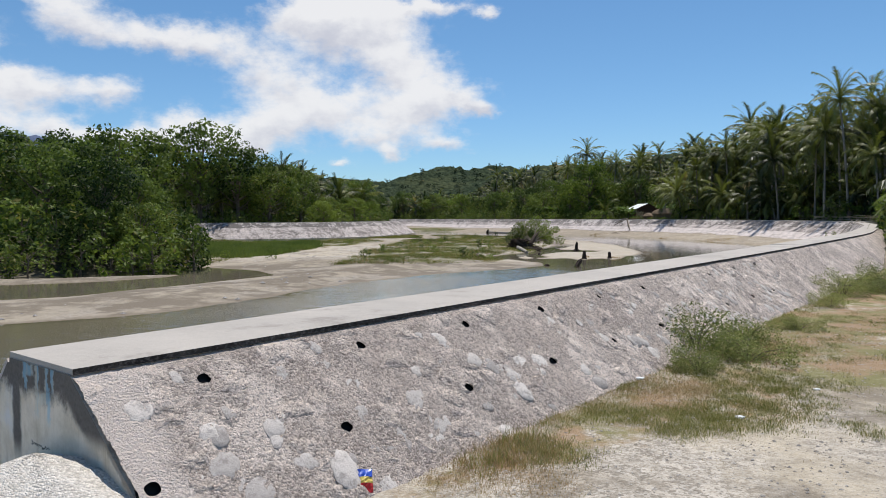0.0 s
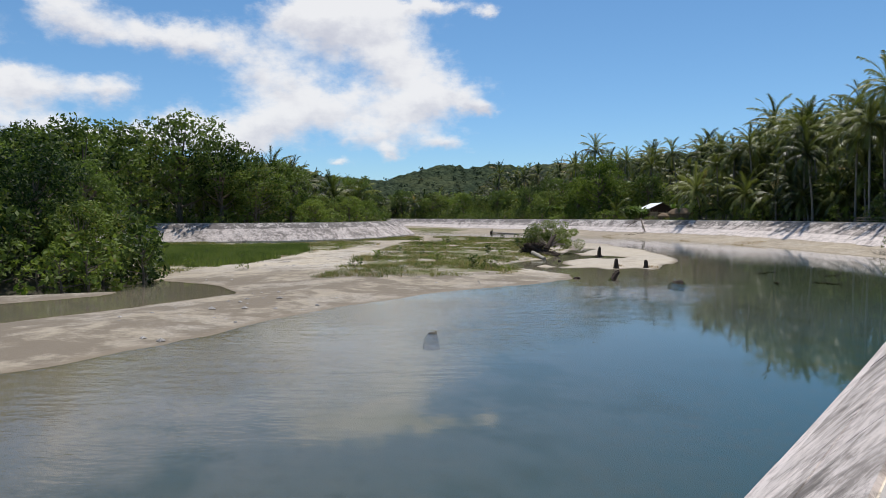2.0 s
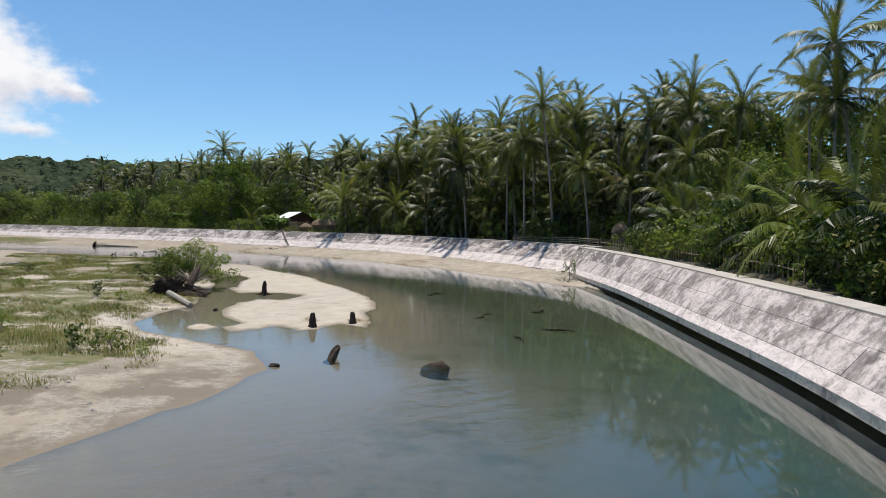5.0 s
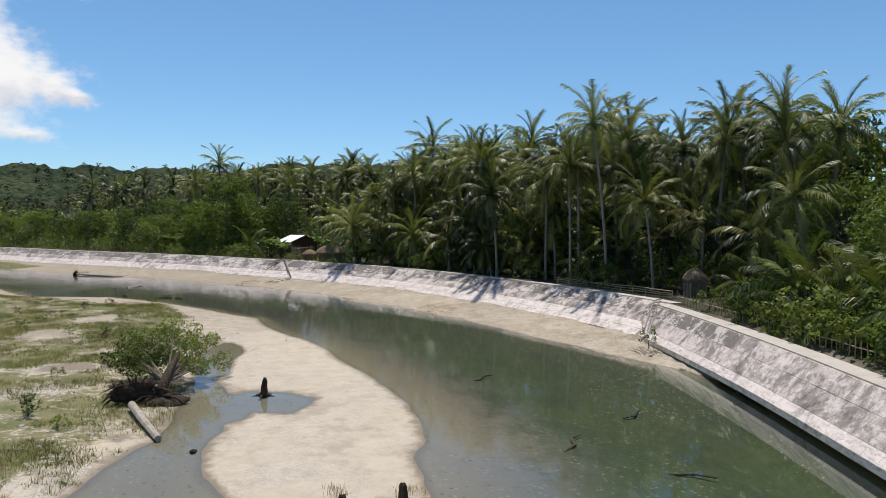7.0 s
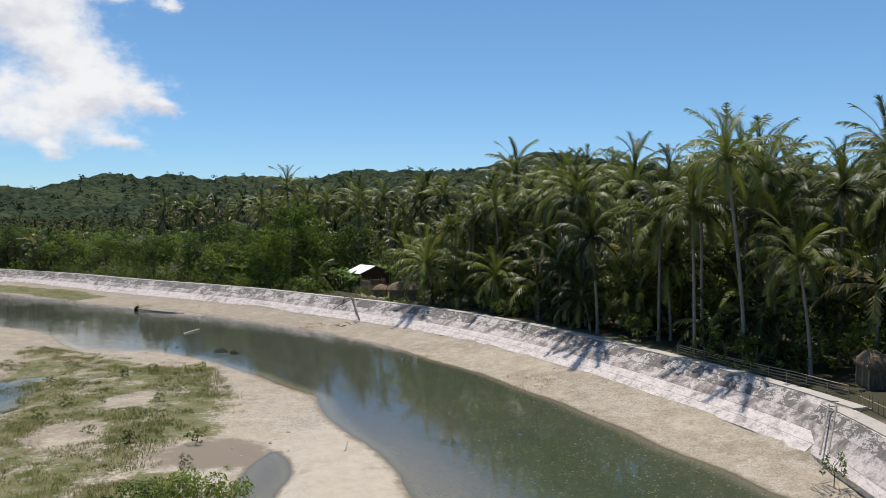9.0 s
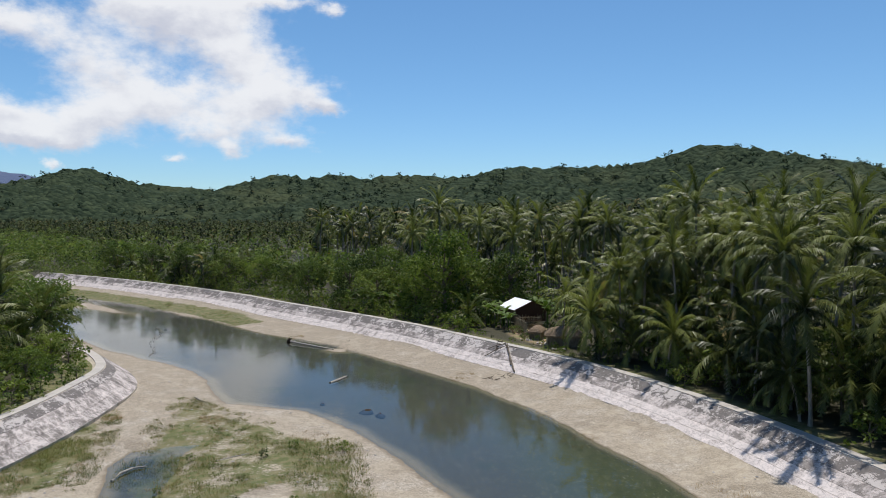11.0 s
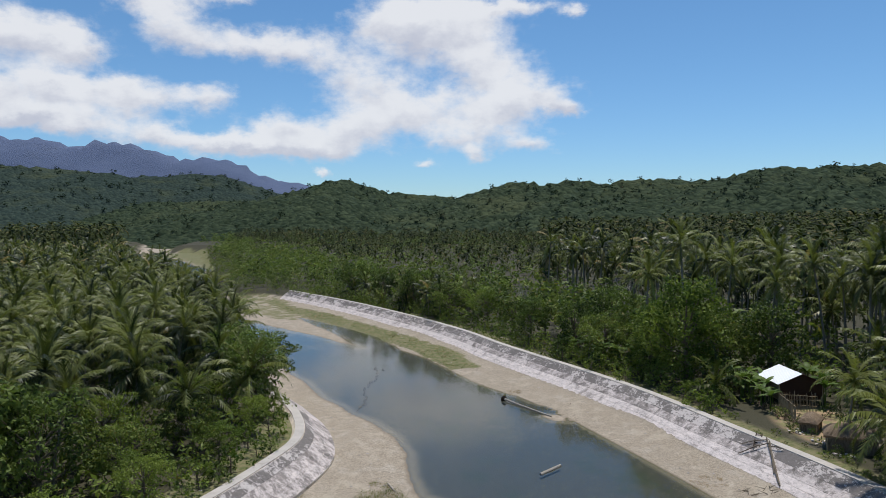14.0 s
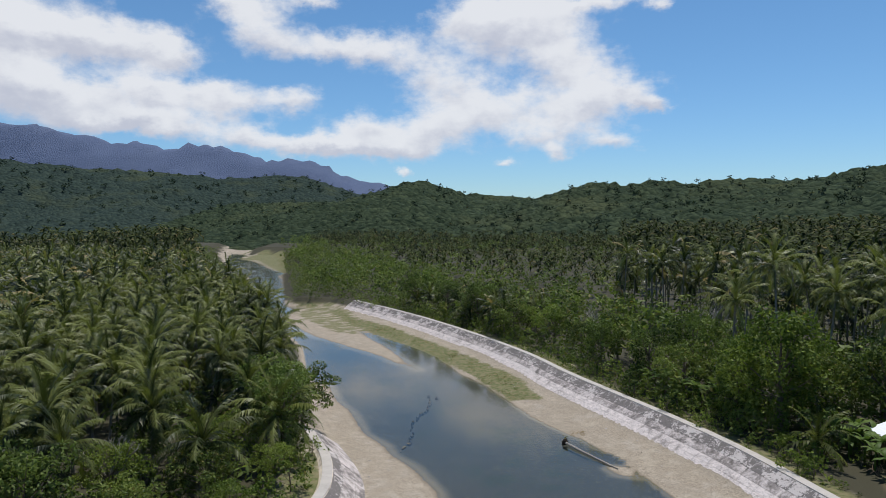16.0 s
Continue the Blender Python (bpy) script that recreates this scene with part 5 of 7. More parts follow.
def scatter(x0, x1, y0, y1, step, seed):
    r = np.random.RandomState(seed)
    xs, ys = np.meshgrid(np.arange(x0, x1, step), np.arange(y0, y1, step))
    xs = xs.ravel() + r.uniform(-0.46, 0.46, xs.size) * step
    ys = ys.ravel() + r.uniform(-0.46, 0.46, ys.size) * step
    return xs, ys, r


def in_view(x, y, margin=0.0):
    """The part of the plain that can be seen from over the river."""
    a = np.degrees(np.arctan2(x - 10, y - 55))
    return (a > -58 - margin) & (a < 62 + margin)


HUT = (48.5, 174.0)
n_palm = 0
mid_mats, far_mats = [[] for _ in MID_PALM], [[] for _ in FAR_PALM]
bush_mats = [[], [], []]

# palms with a place of their own: trunk foot and height of the crown
for x, y, h in ((56.5, 99.5, 17.5), (57.5, 94, 12.0), (55.8, 104.5, 13.5), (55.5, 118.5, 10.5), (60, 108, 16.5), (66, 98, 17.5), (62.5, 65.4, 21.5), (69.3, 64.0, 22.5), (-19.5, 163, 6.0), (-22, 154, 6.5), (-27, 168, 8.0), (-31, 156, 8.5), (79, 114, 18.5), (72, 106, 17), (41.5, 210.5, 20.0), (59, 126, 15), (63, 61, 18.0),
                (68, 60, 15), (60, 66, 16), (66, 72, 18), (70, 84, 19), (62, 82, 17), (74, 66, 18), (58, 78, 12), (76, 78, 19), (64, 92, 18), (84, 92, 19), (72, 94, 20), (68, 108, 18), (63, 116, 17), (70, 120, 18), (61, 134, 17), (66, 142, 16.5), (58.5, 135, 15.5), (49.5, 162, 7), (53, 157, 9), (56, 151, 10.5), (59.5, 146, 13), (34, 206, 15.0), (47, 205, 16.5), (52, 198, 14.5), (48, 214, 17), (55, 205, 17.5), (60, 196, 17.5), (66, 190, 17.5), (58, 218, 18.5), (70, 205, 18.5), (50, 226, 17), (63, 228, 18.5), (38, 222, 16.5), (66, 178, 17), (62, 186, 16), (72, 168, 17.5), (64, 162, 16), (70, 152, 17), (58.2, 112, 15), (57.0, 124, 14.5), (58.4, 131, 15.5), (56.2, 141.5, 14), (54.6, 147.5, 12.5)):
    palm_at(x, y, h - (2.8 if x > 57 and y < 125 else 0.0), x * 2.1)
    n_palm += 1

xs, ys, r = scatter(20, 420, 28, 800, 5.6, 5)
z, cor = ground_height(xs, ys)
keep = (cor < -7.5) & (ys - 34 > (30 - xs) * 3) & (xs > 0.63 * ys + 5.2) | (cor < -7.5) & (ys > 92)
keep &= np.hypot((xs - HUT[0]) * 1.15, (ys - HUT[1] + 5) * 0.7) > 13
keep &= in_view(xs, ys) & (sdf(xs, ys, FLATS) < -8) & (np.hypot(xs - 38, ys - 188) > 8.5)
order = np.argsort(-cor)
for i in order:
    if not keep[i]:
        continue
    x, y, d = xs[i], ys[i], -cor[i]
    belt = y > 185 and d < 48 and x < 60          # broadleaf belt behind the upstream dike
    if belt or r.rand() < (0.3 if y < 175 and d < 60 else 0.14):
        continue
    h = (r.uniform(10, 16) if r.rand() < 0.75 else r.uniform(4, 8)) + (0.5 if d < 16 else (4.5 if y > 100 else 1.8) if d < 90 else 0)
    if y < 90:
        h = h * 0.8 if d < 11 else h + 2.0
    if 95 < y < 175 and d < 11:
        h = r.uniform(3.5, 8.5)
    elif 40 < y < 175 and d < 22 and r.rand() < 0.4:
        h = r.uniform(4.0, 9.0)
    if d < 11 and h > 9:
        continue
    t = r.uniform(0, 6.28)
    if n_palm < 215 and d < 46 and y < 225:
        palm_at(x, y, h, t)
        n_palm += 1
    elif d < 75 and y < 330:
        mid_mats[r.randint(5)].append(spot(x, y, t, r.uniform(0.95, 1.2), 0.1))
    elif (d < 260 or y > 300) and r.rand() < 0.55:
        far_mats[r.randint(5)].append(spot(x, y, t, r.uniform(1.0, 1.35), 0.1))

def river_mid(y):
    """The middle of the far reach."""
    return np.interp(y, [215, 280, 317, 355, 393, 441, 494, 564, 645, 765, 880], [-30, -72, -99, -121, -145, -172, -212, -262, -315, -362, -415])


# the grove on the other bank
xs, ys, r = scatter(-330, -10, 118, 830, 6.2, 6)
z, cor = ground_height(xs, ys)
keep = (cor < np.where(ys > 300, -20, np.where(ys > 215, -7.5, -5.5))) & in_view(xs, ys, 4) & ((ys - 118 > (xs + 16) * -0.55) | (ys > 165)) & ((ys < 215) | (xs < river_mid(ys)))
for i in np.argsort(-cor):
    if not keep[i]:
        continue
    x, y, d = xs[i], ys[i], -cor[i]
    if (y < 178 and d < 21 and x > -70) or r.rand() < 0.08:
        continue
    h, t = r.uniform(7.5, 11.5), r.uniform(0, 6.28)
    if n_palm < 296 and d < 48 and y < 260:
        palm_at(x, y, h, t)
        n_palm += 1
    elif y < 380:
        mid_mats[r.randint(2)].append(spot(x, y, t, r.uniform(1.0, 1.25), 0.1))
    else:
        far_mats[r.randint(5)].append(spot(x, y, t, r.uniform(1.0, 1.35), 0.1))
# the plain ahead
xs, ys, r = scatter(-330, 30, 215, 840, 7.4, 7)
z, cor = ground_height(xs, ys)
keep = (cor < -55) & (sdf(xs, ys, FLATS) < -8) & in_view(xs, ys) & (xs > -0.55 * (ys - 320) - 70) & (xs < 22)
for i in np.nonzero(keep)[0]:
    if r.rand() < 0.12:
        continue
    (mid_mats if ys[i] < 300 else far_mats)[r.randint(5)].append(spot(xs[i], ys[i], r.uniform(0, 6.28), r.uniform(0.6, 0.85), 0.1))

# half-grown palms that fill the groves below the crowns
short_mats = [[] for _ in SHORT_PALM]
xs, ys, r = scatter(-130, 130, 56, 300, 4.3, 8)
z, cor = ground_height(xs, ys)
keep = in_view(xs, ys, 3) & (r.rand(xs.size) < 0.62) & (np.hypot(xs - 55.5, ys - 87.5) > 4.5) & (np.hypot((xs - HUT[0]) * 1.15, (ys - HUT[1] + 5) * 0.7) > 12)
keep &= np.where(xs > 0, (cor < np.where(ys < 95, -9.0, -8.5)) & (cor > -48) & (ys < 250) & (xs > 0.63 * ys + 3.5) | (cor < -8.5) & (cor > -48) & (ys >= 95) & (ys < 180), (cor < -9) & (cor > -60) & (ys > 175))
for i in np.nonzero(keep)[0]:
    short_mats[r.choice(3, p=(0.3, 0.35, 0.35))].append(spot(xs[i], ys[i], r.uniform(0, 6.28), r.uniform(0.8, 1.15), 0.1))

arr_t, arr_c = [], []
for (tv, tf, cv, cf, top), mats in zip(MID_PALM + SHORT_PALM, mid_mats + short_mats):
    if mats:
        arr_t.append(stamp((tv, tf), mats))
        arr_c.append(stamp((cv + np.array(top), cf), mats))
grove = thing("palm_grove", "dense coconut grove stretching over the plain", "palm grove", kind="stuff")
child("trunks", mesh_np("trunks", *join(arr_t), M["palm_trunk"], True), grove)
child("crowns", mesh_np("crowns", *join(arr_c), M["palm_leaf"]), grove)
arr_c = [stamp((cv + np.array(top), cf), mats) for ((cv, cf), top), mats in zip(FAR_PALM, far_mats) if mats]
tagged(new("far_palm_grove", mesh_np("far_palm_grove", *join(arr_c), M["palm_far"])), "far coconut grove seen as a sea of crowns", "palm grove", kind="stuff")

# broadleaf trees of the left bank: place, height, kind
for x, y, h, k in ((-23, 55, 5.6, 1), (-27, 57, 7.4, 0), (-32, 58, 8.6, 0), (-38, 60, 9.8, 1), (-45, 62, 10.2, 2), (-29, 66, 8.4, 2), (-37, 70, 10.2, 0), (-47, 74, 11, 1), (-55, 66, 9.5, 1), (-64, 70, 11, 0), (-42, 82, 10, 1), (-55, 84, 12, 2),
                   (-36, 122.5, 15.0, 0), (-43, 123.5, 19.0, 2), (-48, 103, 16.5, 0), (-56, 101, 15.5, 1), (-63, 97, 14.5, 0), (-50, 121, 17, 1), (-58, 124, 17, 2), (-68, 108, 16, 0), (-72, 90, 13, 1), (-31, 124, 11.5, 1), (-33, 132, 12.5, 0), (-28, 136, 11, 2), (-66, 122, 17, 0), (-40, 133, 15, 1),
                   (-22, 127, 6.0, 3), (-17.5, 135, 5.5, 3), (-24, 142, 7.0, 1), (-16, 146, 5.0, 3), (-22, 152, 7.0, 1), (-30, 148, 8.0, 3), (-38, 143, 10, 1), (-17, 157, 5.0, 3), (-26, 160, 7.5, 3), (-20.5, 166, 11.0, 2), (-26, 172, 11.0, 0), (-34, 160, 9.0, 0), (-24.5, 179, 9.5, 1), (-44, 154, 10, 1),
                   (78, 92, 19, 2), (86, 100, 19, 0), (90, 84, 19, 1), (82, 74, 17, 2), (96, 94, 20, 1), (66, 80, 12, 1), (61, 73, 9, 2), (64, 112, 10, 1), (60, 120, 8, 0), (44, 190, 11, 1), (42, 196, 12, 3), (50, 190, 12, 2), (27, 203, 9, 1), (22, 209, 10, 2), (14, 222, 9, 0), (17, 230, 10, 1), (4, 240, 10, 3), (-6, 250, 10, 1), (-18, 268, 11, 0),
                   (29, 212, 12, 0), (37, 201, 12, 1), (10, 232, 8, 1), (-30, 284, 11, 2), (-44, 300, 11, 0)):
    plant(TREES[k], spot(x, y, x * 1.7, h / 12.0, 0.1))
plant(FEATHERY, spot(37.4, 188.4, 0.3, 1.12, 0.1))
copy_at(FEATHERY, spot(33.0, 192.5, 1.9, 0.78, 0.1))

# bushes: undergrowth along the dikes and the banks
count = 0
for x0, x1, y0, y1, step, seed, lo, hi, most in ((20, 110, 30, 215, 3.2, 31, 5.4, 34, 70), (-72, -9, 96, 190, 2.9, 32, 4.9, 24, 120), (-72, -16, 40, 100, 3.3, 33, -3.0, 26, 165)):
    xs, ys, r = scatter(x0, x1, y0, y1, step, seed)
    z, cor = ground_height(xs, ys)
    for i in np.argsort(-cor):
        x, y, d = xs[i], ys[i], -cor[i]
        if not (4.2 if x > 0 and y < 92 else lo) < d < hi or (x > 0 and x < 0.627 * y + (2.2 if y < 60 else -1.0) and y < 92) or (x > 0 and y < 36) or np.hypot((x - HUT[0]) * 1.15, (y - HUT[1] + 5) * 0.7) < 12 or np.hypot(x - 55.5, y - 87.5) < 4 or r.rand() < 0.12:
            continue
        if d < lo + 5 and x > 0 and y > 92 and r.rand() < 0.45:
            continue
        if x > 0 and y < 90 and 6.6 < d < 14 and r.rand() < 0.5:
            plant(YOUNG[r.randint(3)], spot(x, y, r.uniform(0, 6.28), r.uniform(0.5, 0.85), 0.1))
            continue
        m = spot(x, y, r.uniform(0, 6.28), r.uniform(0.55, 1.15) * (0.75 if d < lo + 4 else 1.0), 0.15)
        if count < most and d < lo + 14:
            plant(BUSHES[r.choice(3, p=(0.35, 0.5, 0.15))], m)
            count += 1
        else:
            bush_mats[r.randint(3)].append(m)
# a close hedge of scrub and young palms right behind the near wall's crest
r = np.random.RandomState(36)
for k, q in enumerate(np.arange(47.0, 89.0, 1.25)):
    for off in (5.0, 6.4):
        x, y = (float(np.interp(q, near_s, near_line[:, i]) + np.interp(q, near_s, near_nrm[:, i]) * (off + r.uniform(-0.3, 0.5))) for i in (0, 1))
        plant(BUSHES[r.choice(3, p=(0.45, 0.2, 0.35))], spot(x, y, r.uniform(0, 6.28), r.uniform(0.38, 0.62) * (1 if off < 6 else 1.35), 0.25))
    if k % 2 == 0:
        x, y = (float(np.interp(q, near_s, near_line[:, i]) + np.interp(q, near_s, near_nrm[:, i]) * (7.4 + r.uniform(-0.6, 1.6))) for i in (0, 1))
        plant(YOUNG[r.randint(3)], spot(x, y, r.uniform(0, 6.28), r.uniform(0.75, 1.1), 0.1))
# scrub close behind the upstream dike
for q in np.arange(96.0, float(far_s[-1]) - 4, 1.5):
    for off in (6.2, 8.2, 10.4):
        x, y = (float(np.interp(q, far_s, far_line[:, i]) + np.interp(q, far_s, far_nrm[:, i]) * (off + r.uniform(-0.6, 0.9))) for i in (0, 1))
        if r.rand() < 0.8:
            bush_mats[r.randint(3)].append(spot(x, y, r.uniform(0, 6.28), r.uniform(0.3, 0.6) + 0.09 * (off - 6), 0.2))
# joined scrub and broadleaf woods further off
LOW = []
for k in range(3):
    r = random.Random(120 + k)
    LOW.append(leaf_cloud(r, tree_blobs(r, 7.0, 3.4, 11, 0.2), 13, 0.38, 0.6))
BUSHY = []
for k in range(3):
    r = random.Random(130 + k)
    BUSHY.append(leaf_cloud(r, tree_blobs(r, 4.2, 2.4, 8, 0.1), 15, 0.35, 0.7))
wood = [[], [], []]
xs, ys, r = scatter(-240, 70, 182, 600, 6.2, 41)
z, cor = ground_height(xs, ys)
for i in np.nonzero((cor < np.where(ys > 300, -2.5, -6.8)) & (cor > -62) & (sdf(xs, ys, FLATS) < -3) & in_view(xs, ys) & (xs > river_mid(ys)) & (np.hypot(xs - HUT[0], ys - HUT[1]) > 14) & ((ys < 430) | (r.rand(xs.size) < 0.55)))[0]:
    wood[r.randint(3)].append(spot(xs[i], ys[i], r.uniform(0, 6.28), (0.55 + 1.05 * r.rand() ** 1.6) * min(1.0, 0.3 + max(0.0, -cor[i] - 2) * 0.055), 0.3))
xs, ys, r = scatter(-360, -50, 292, 640, 5.0, 43)
z, cor = ground_height(xs, ys)
for i in np.nonzero((cor < -2.0) & (cor > -22) & (sdf(xs, ys, FLATS) < -1))[0]:
    wood[r.randint(3)].append(spot(xs[i], ys[i], r.uniform(0, 6.28), r.uniform(0.3, 0.6), 0.3))
xs, ys, r = scatter(-330, 420, 120, 840, 17.0, 42)
z, cor = ground_height(xs, ys)
for i in np.nonzero((cor < -20) & (sdf(xs, ys, FLATS) < -8) & in_view(xs, ys) & ((xs > 60) | (xs < -40) | (ys > 230)))[0]:
    wood[r.randint(3)].append(spot(xs[i], ys[i], r.uniform(0, 6.28), r.uniform(0.8, 1.6), 0.3))
for nm, mat, k in (("far_woods_dark", "leaf_mid", 0), ("far_woods", "leaf_mid", 1), ("far_woods_dull", "leaf_dark", 2)):
    arr = [stamp(LOW[k], wood[k])] + ([stamp(BUSHY[k], bush_mats[k])] if bush_mats[k] else [])
    tagged(new("woods", mesh_np(nm, *join(arr), M[mat])), "mixed broadleaf woods and scrub behind the dikes", "woods", kind="stuff")
# tree crowns on the hills: palms, and broad crowns of a few leafy masses
HILL_TREE = []
for k in range(4):
    r = random.Random(140 + k)
    HILL_TREE.append(leaf_cloud(r, [((r.uniform(-2.4, 2.4), r.uniform(-2.4, 2.4), r.uniform(0.5, 4.5)), r.uniform(1.6, 2.6)) for _ in range(5)], 1.1, 1.3, 0.75))
crowns, broad = [], []
for pts, n, seed in ((hill_b, 4200, 51), (hill_a, 1800, 52), (hill_l, 1800, 53)):
    r = np.random.RandomState(seed)
    for p in pts[r.choice(len(pts), n)]:
        s = r.uniform(0.55, 1.05) * (1.6 if seed == 53 else 1.0)
        m = Matrix.Translation((p[0] + r.uniform(-3, 3), p[1] + r.uniform(-3, 3), p[2] + r.uniform(-0.8, 0.4))) @ Matrix.Rotation(r.uniform(0, 6.28), 4, "Z") @ Matrix.Scale(s, 4)
        (crowns if r.rand() < 0.35 and seed != 53 else broad).append(m)
tagged(new("hill_palms", mesh_np("hill_palms", *join([stamp(FAR_PALM[k][0], crowns[k::5]) for k in range(5)]), M["palm_far"])), "palm crowns scattered over the hills", "forest", kind="stuff")
tagged(new("hill_forest", mesh_np("hill_forest", *join([stamp(HILL_TREE[k], broad[k::4]) for k in range(4)]), M["leaf_far"])), "broad tree crowns covering the hills", "forest", kind="stuff")


# ---- the near wall's outer face ----
def near_at(s, off):
    x, y = np.interp(s, near_s, near_line[:, 0]), np.interp(s, near_s, near_line[:, 1])
    nx, ny = np.interp(s, near_s, near_nrm[:, 0]), np.interp(s, near_s, near_nrm[:, 1])
    return x + nx * off, y + ny * off, nx, ny


HOLES = [(1.05 + 2 * k, 0.17) for k in range(12)] + [(0.12 + 2 * k, 0.62) for k in range(13)]


def outer_face(s0, s1, ds, rows, holes):
    """The grouted stone face of the landward slope, uneven, with openings at the weep holes."""
    ss, ff = np.arange(s0, s1 + ds * 0.5, ds), np.linspace(0.0, 1.06, rows)
    S, F = np.meshgrid(ss, ff, indexing="ij")
    top = np.interp(S, near_s, near_top) - 0.06
    x, y, nx, ny = near_at(S, 3.25 + 1.65 * F)
    z = top + (1.25 - top) * F
    r = np.random.RandomState(4)
    d = 0.065 + 0.025 * wobble(S, F * 2, 3.0, 61) + 0.022 * wobble(S, F * 2, 9.0, 62) + 0.028 * (r.rand(*S.shape) - 0.5)
    d *= np.clip(F * 12, 0.1, 1)
    if holes:
        for hs, hf in HOLES:
            a, b = (S - hs) / 0.068, (F - hf) * 2.05 / 0.056
            rho = np.hypot(a, b)
            pull = (rho > 0.35) & (rho < 1.4)
            k = np.where(pull, 1.0 / np.maximum(rho, 0.1), 1.0)
            S, F = np.where(pull, hs + a * k * 0.068, S), np.where(pull, hf + b * k * 0.056 / 2.05, F)
        x, y, nx, ny = near_at(S, 3.25 + 1.65 * F)
        z = top + (1.25 - top) * F
    V = np.stack([x + nx * d * 0.6, y + ny * d * 0.6, z + d * 0.8], 2)
    n, k = S.shape
    i = (np.arange(n - 1)[:, None] * k + np.arange(k - 1)[None]).ravel()
    f = np.stack([i, i + 1, i + k + 1, i + k], 1)
    if holes:
        cs, cf = S.ravel()[f].mean(1), F.ravel()[f].mean(1)
        keep = np.ones(len(f), bool)
        for hs, hf in HOLES:
            keep &= ((cs - hs) / 0.068) ** 2 + ((cf - hf) * 2.05 / 0.056) ** 2 > 0.9
        f = f[keep]
    return mesh_np("riprap_face", V.reshape(-1, 3), f[:, ::-1], M["riprap"], True)


child("riprap_face", outer_face(0.0, 30.0, 0.04, 54, True), near_body, "rough grouted stone face")
child("riprap_face", outer_face(30.0, near_s[-1], 0.5, 8, False), near_body, "rough grouted stone face")


def rock_mesh(name, seed, mat, detail=2):
    """An uneven rounded stone of about half a metre's radius to scale."""
    bm = bmesh.new()
    bmesh.ops.create_icosphere(bm, subdivisions=detail, radius=1.0)
    r = random.Random(seed)
    o = Vector((r.uniform(0, 50), r.uniform(0, 50), r.uniform(0, 50)))
    for v in bm.verts:
        v.co *= 0.8 + 0.45 * noise.noise(v.co * 1.1 + o) + 0.12 * noise.noise(v.co * 3.0 + o)
    return bm_mesh(name, bm, mat, True)


def build_set_stone(g):
    p = place(g)
    rnd = g.add("ShaderNodeObjectInfo").outputs["Random"]
    c = g.mix(rnd, (0.34, 0.305, 0.28, 1), (0.66, 0.60, 0.545, 1))
    c = g.mix(g.math("MULTIPLY", g.smooth(g.noise(p, 9.0, 7.0, 0.8), 0.48, 0.62), 0.6), c, (0.2, 0.175, 0.16, 1))
    c = g.mix(g.math("MULTIPLY", g.smooth(g.noise(p, 30.0, 5.0, 0.75), 0.5, 0.65), 0.4), c, (0.62, 0.58, 0.54, 1))
    return principled(g, c, 0.92, bump(g, g.noise(p, 22.0, 6.0, 0.8), 0.6, 0.03), spec=0.15)


M["set_stone"] = material("set_stone", build_set_stone)
STONES = [rock_mesh("stone", 200 + k, M["set_stone"], 2) for k in range(6)]
ROCKS = []
r = random.Random(77)
for k in range(290):
    s, f = r.uniform(0.3, 20.0), r.uniform(0.12, 0.98)
    if any(abs(s - hs) < 0.22 and abs(f - hf) < 0.12 for hs, hf in HOLES):
        continue
    x, y, nx, ny = near_at(s, 3.25 + 1.65 * f)
    tz = float(np.interp(s, near_s, near_top)) - 0.06
    size = r.uniform(0.06, 0.17) * (1.2 if f > 0.5 else 0.9)
    st = child("stone", STONES[k % 6], near_body)
    tilt = Vector((nx * 0.6, ny * 0.6, 0.8)).to_track_quat("Z", "Y").to_matrix().to_4x4()
    st.matrix_local = Matrix.Translation((x, y, tz + (1.25 - tz) * f + 0.05)) @ tilt @ Matrix.Rotation(r.uniform(0, 6.28), 4, "Z") @ Matrix.Diagonal((size * r.uniform(1.0, 1.5), size, size * r.uniform(0.24, 0.38), 1))
for hs, hf in HOLES:
    # a shallow black disc behind each opening, its colour standing for the bore's shade
    x, y, nx, ny = near_at(hs, 3.25 + 1.65 * hf)
    tz = float(np.interp(hs, near_s, near_top)) - 0.06
    bm = bmesh.new()
    bmesh.ops.create_cone(bm, cap_ends=False, segments=12, radius1=0.11, radius2=0.11, depth=0.02)
    bmesh.ops.create_circle(bm, cap_ends=True, segments=12, radius=0.11, matrix=Matrix.Translation((0, 0, -0.008)))
    tilt = Vector((nx * 0.6, ny * 0.6, 0.8)).to_track_quat("Z", "Y").to_matrix().to_4x4()
    part("weep_hole", bm, M["hole"], near_body).matrix_local = Matrix.Translation((x, y, tz + (1.25 - tz) * hf + 0.024)) @ tilt


# ---- ground things by the near wall ----
def heap(name, x, y, rx, ry, h, mat, label, category, seed):
    n, k = 26, 40
    vs, fs = [], []
    rr = random.Random(seed)
    base = 0.9
    for i in range(n + 1):
        q = i / n
        for j in range(k):
            a = 2 * math.pi * j / k
            w = 1 + 0.12 * math.sin(3 * a + seed) + 0.07 * math.sin(7 * a)
            vs.append((x + rx * q * w * math.cos(a), y + ry * q * w * math.sin(a), base + h * (1 - q ** 1.15) * (1.0 + 0.05 * q * math.sin(3 * a + 7 * q)) + rr.uniform(-0.012, 0.012) - 0.7 * (i == n)))
    for i in range(n):
        for j in range(k):
            j2 = (j + 1) % k
            fs.append((i * k + j, (i + 1) * k + j, (i + 1) * k + j2, i * k + j2))
    return tagged(new(name, mesh_np(name, vs, fs, mat, True)), label, category)


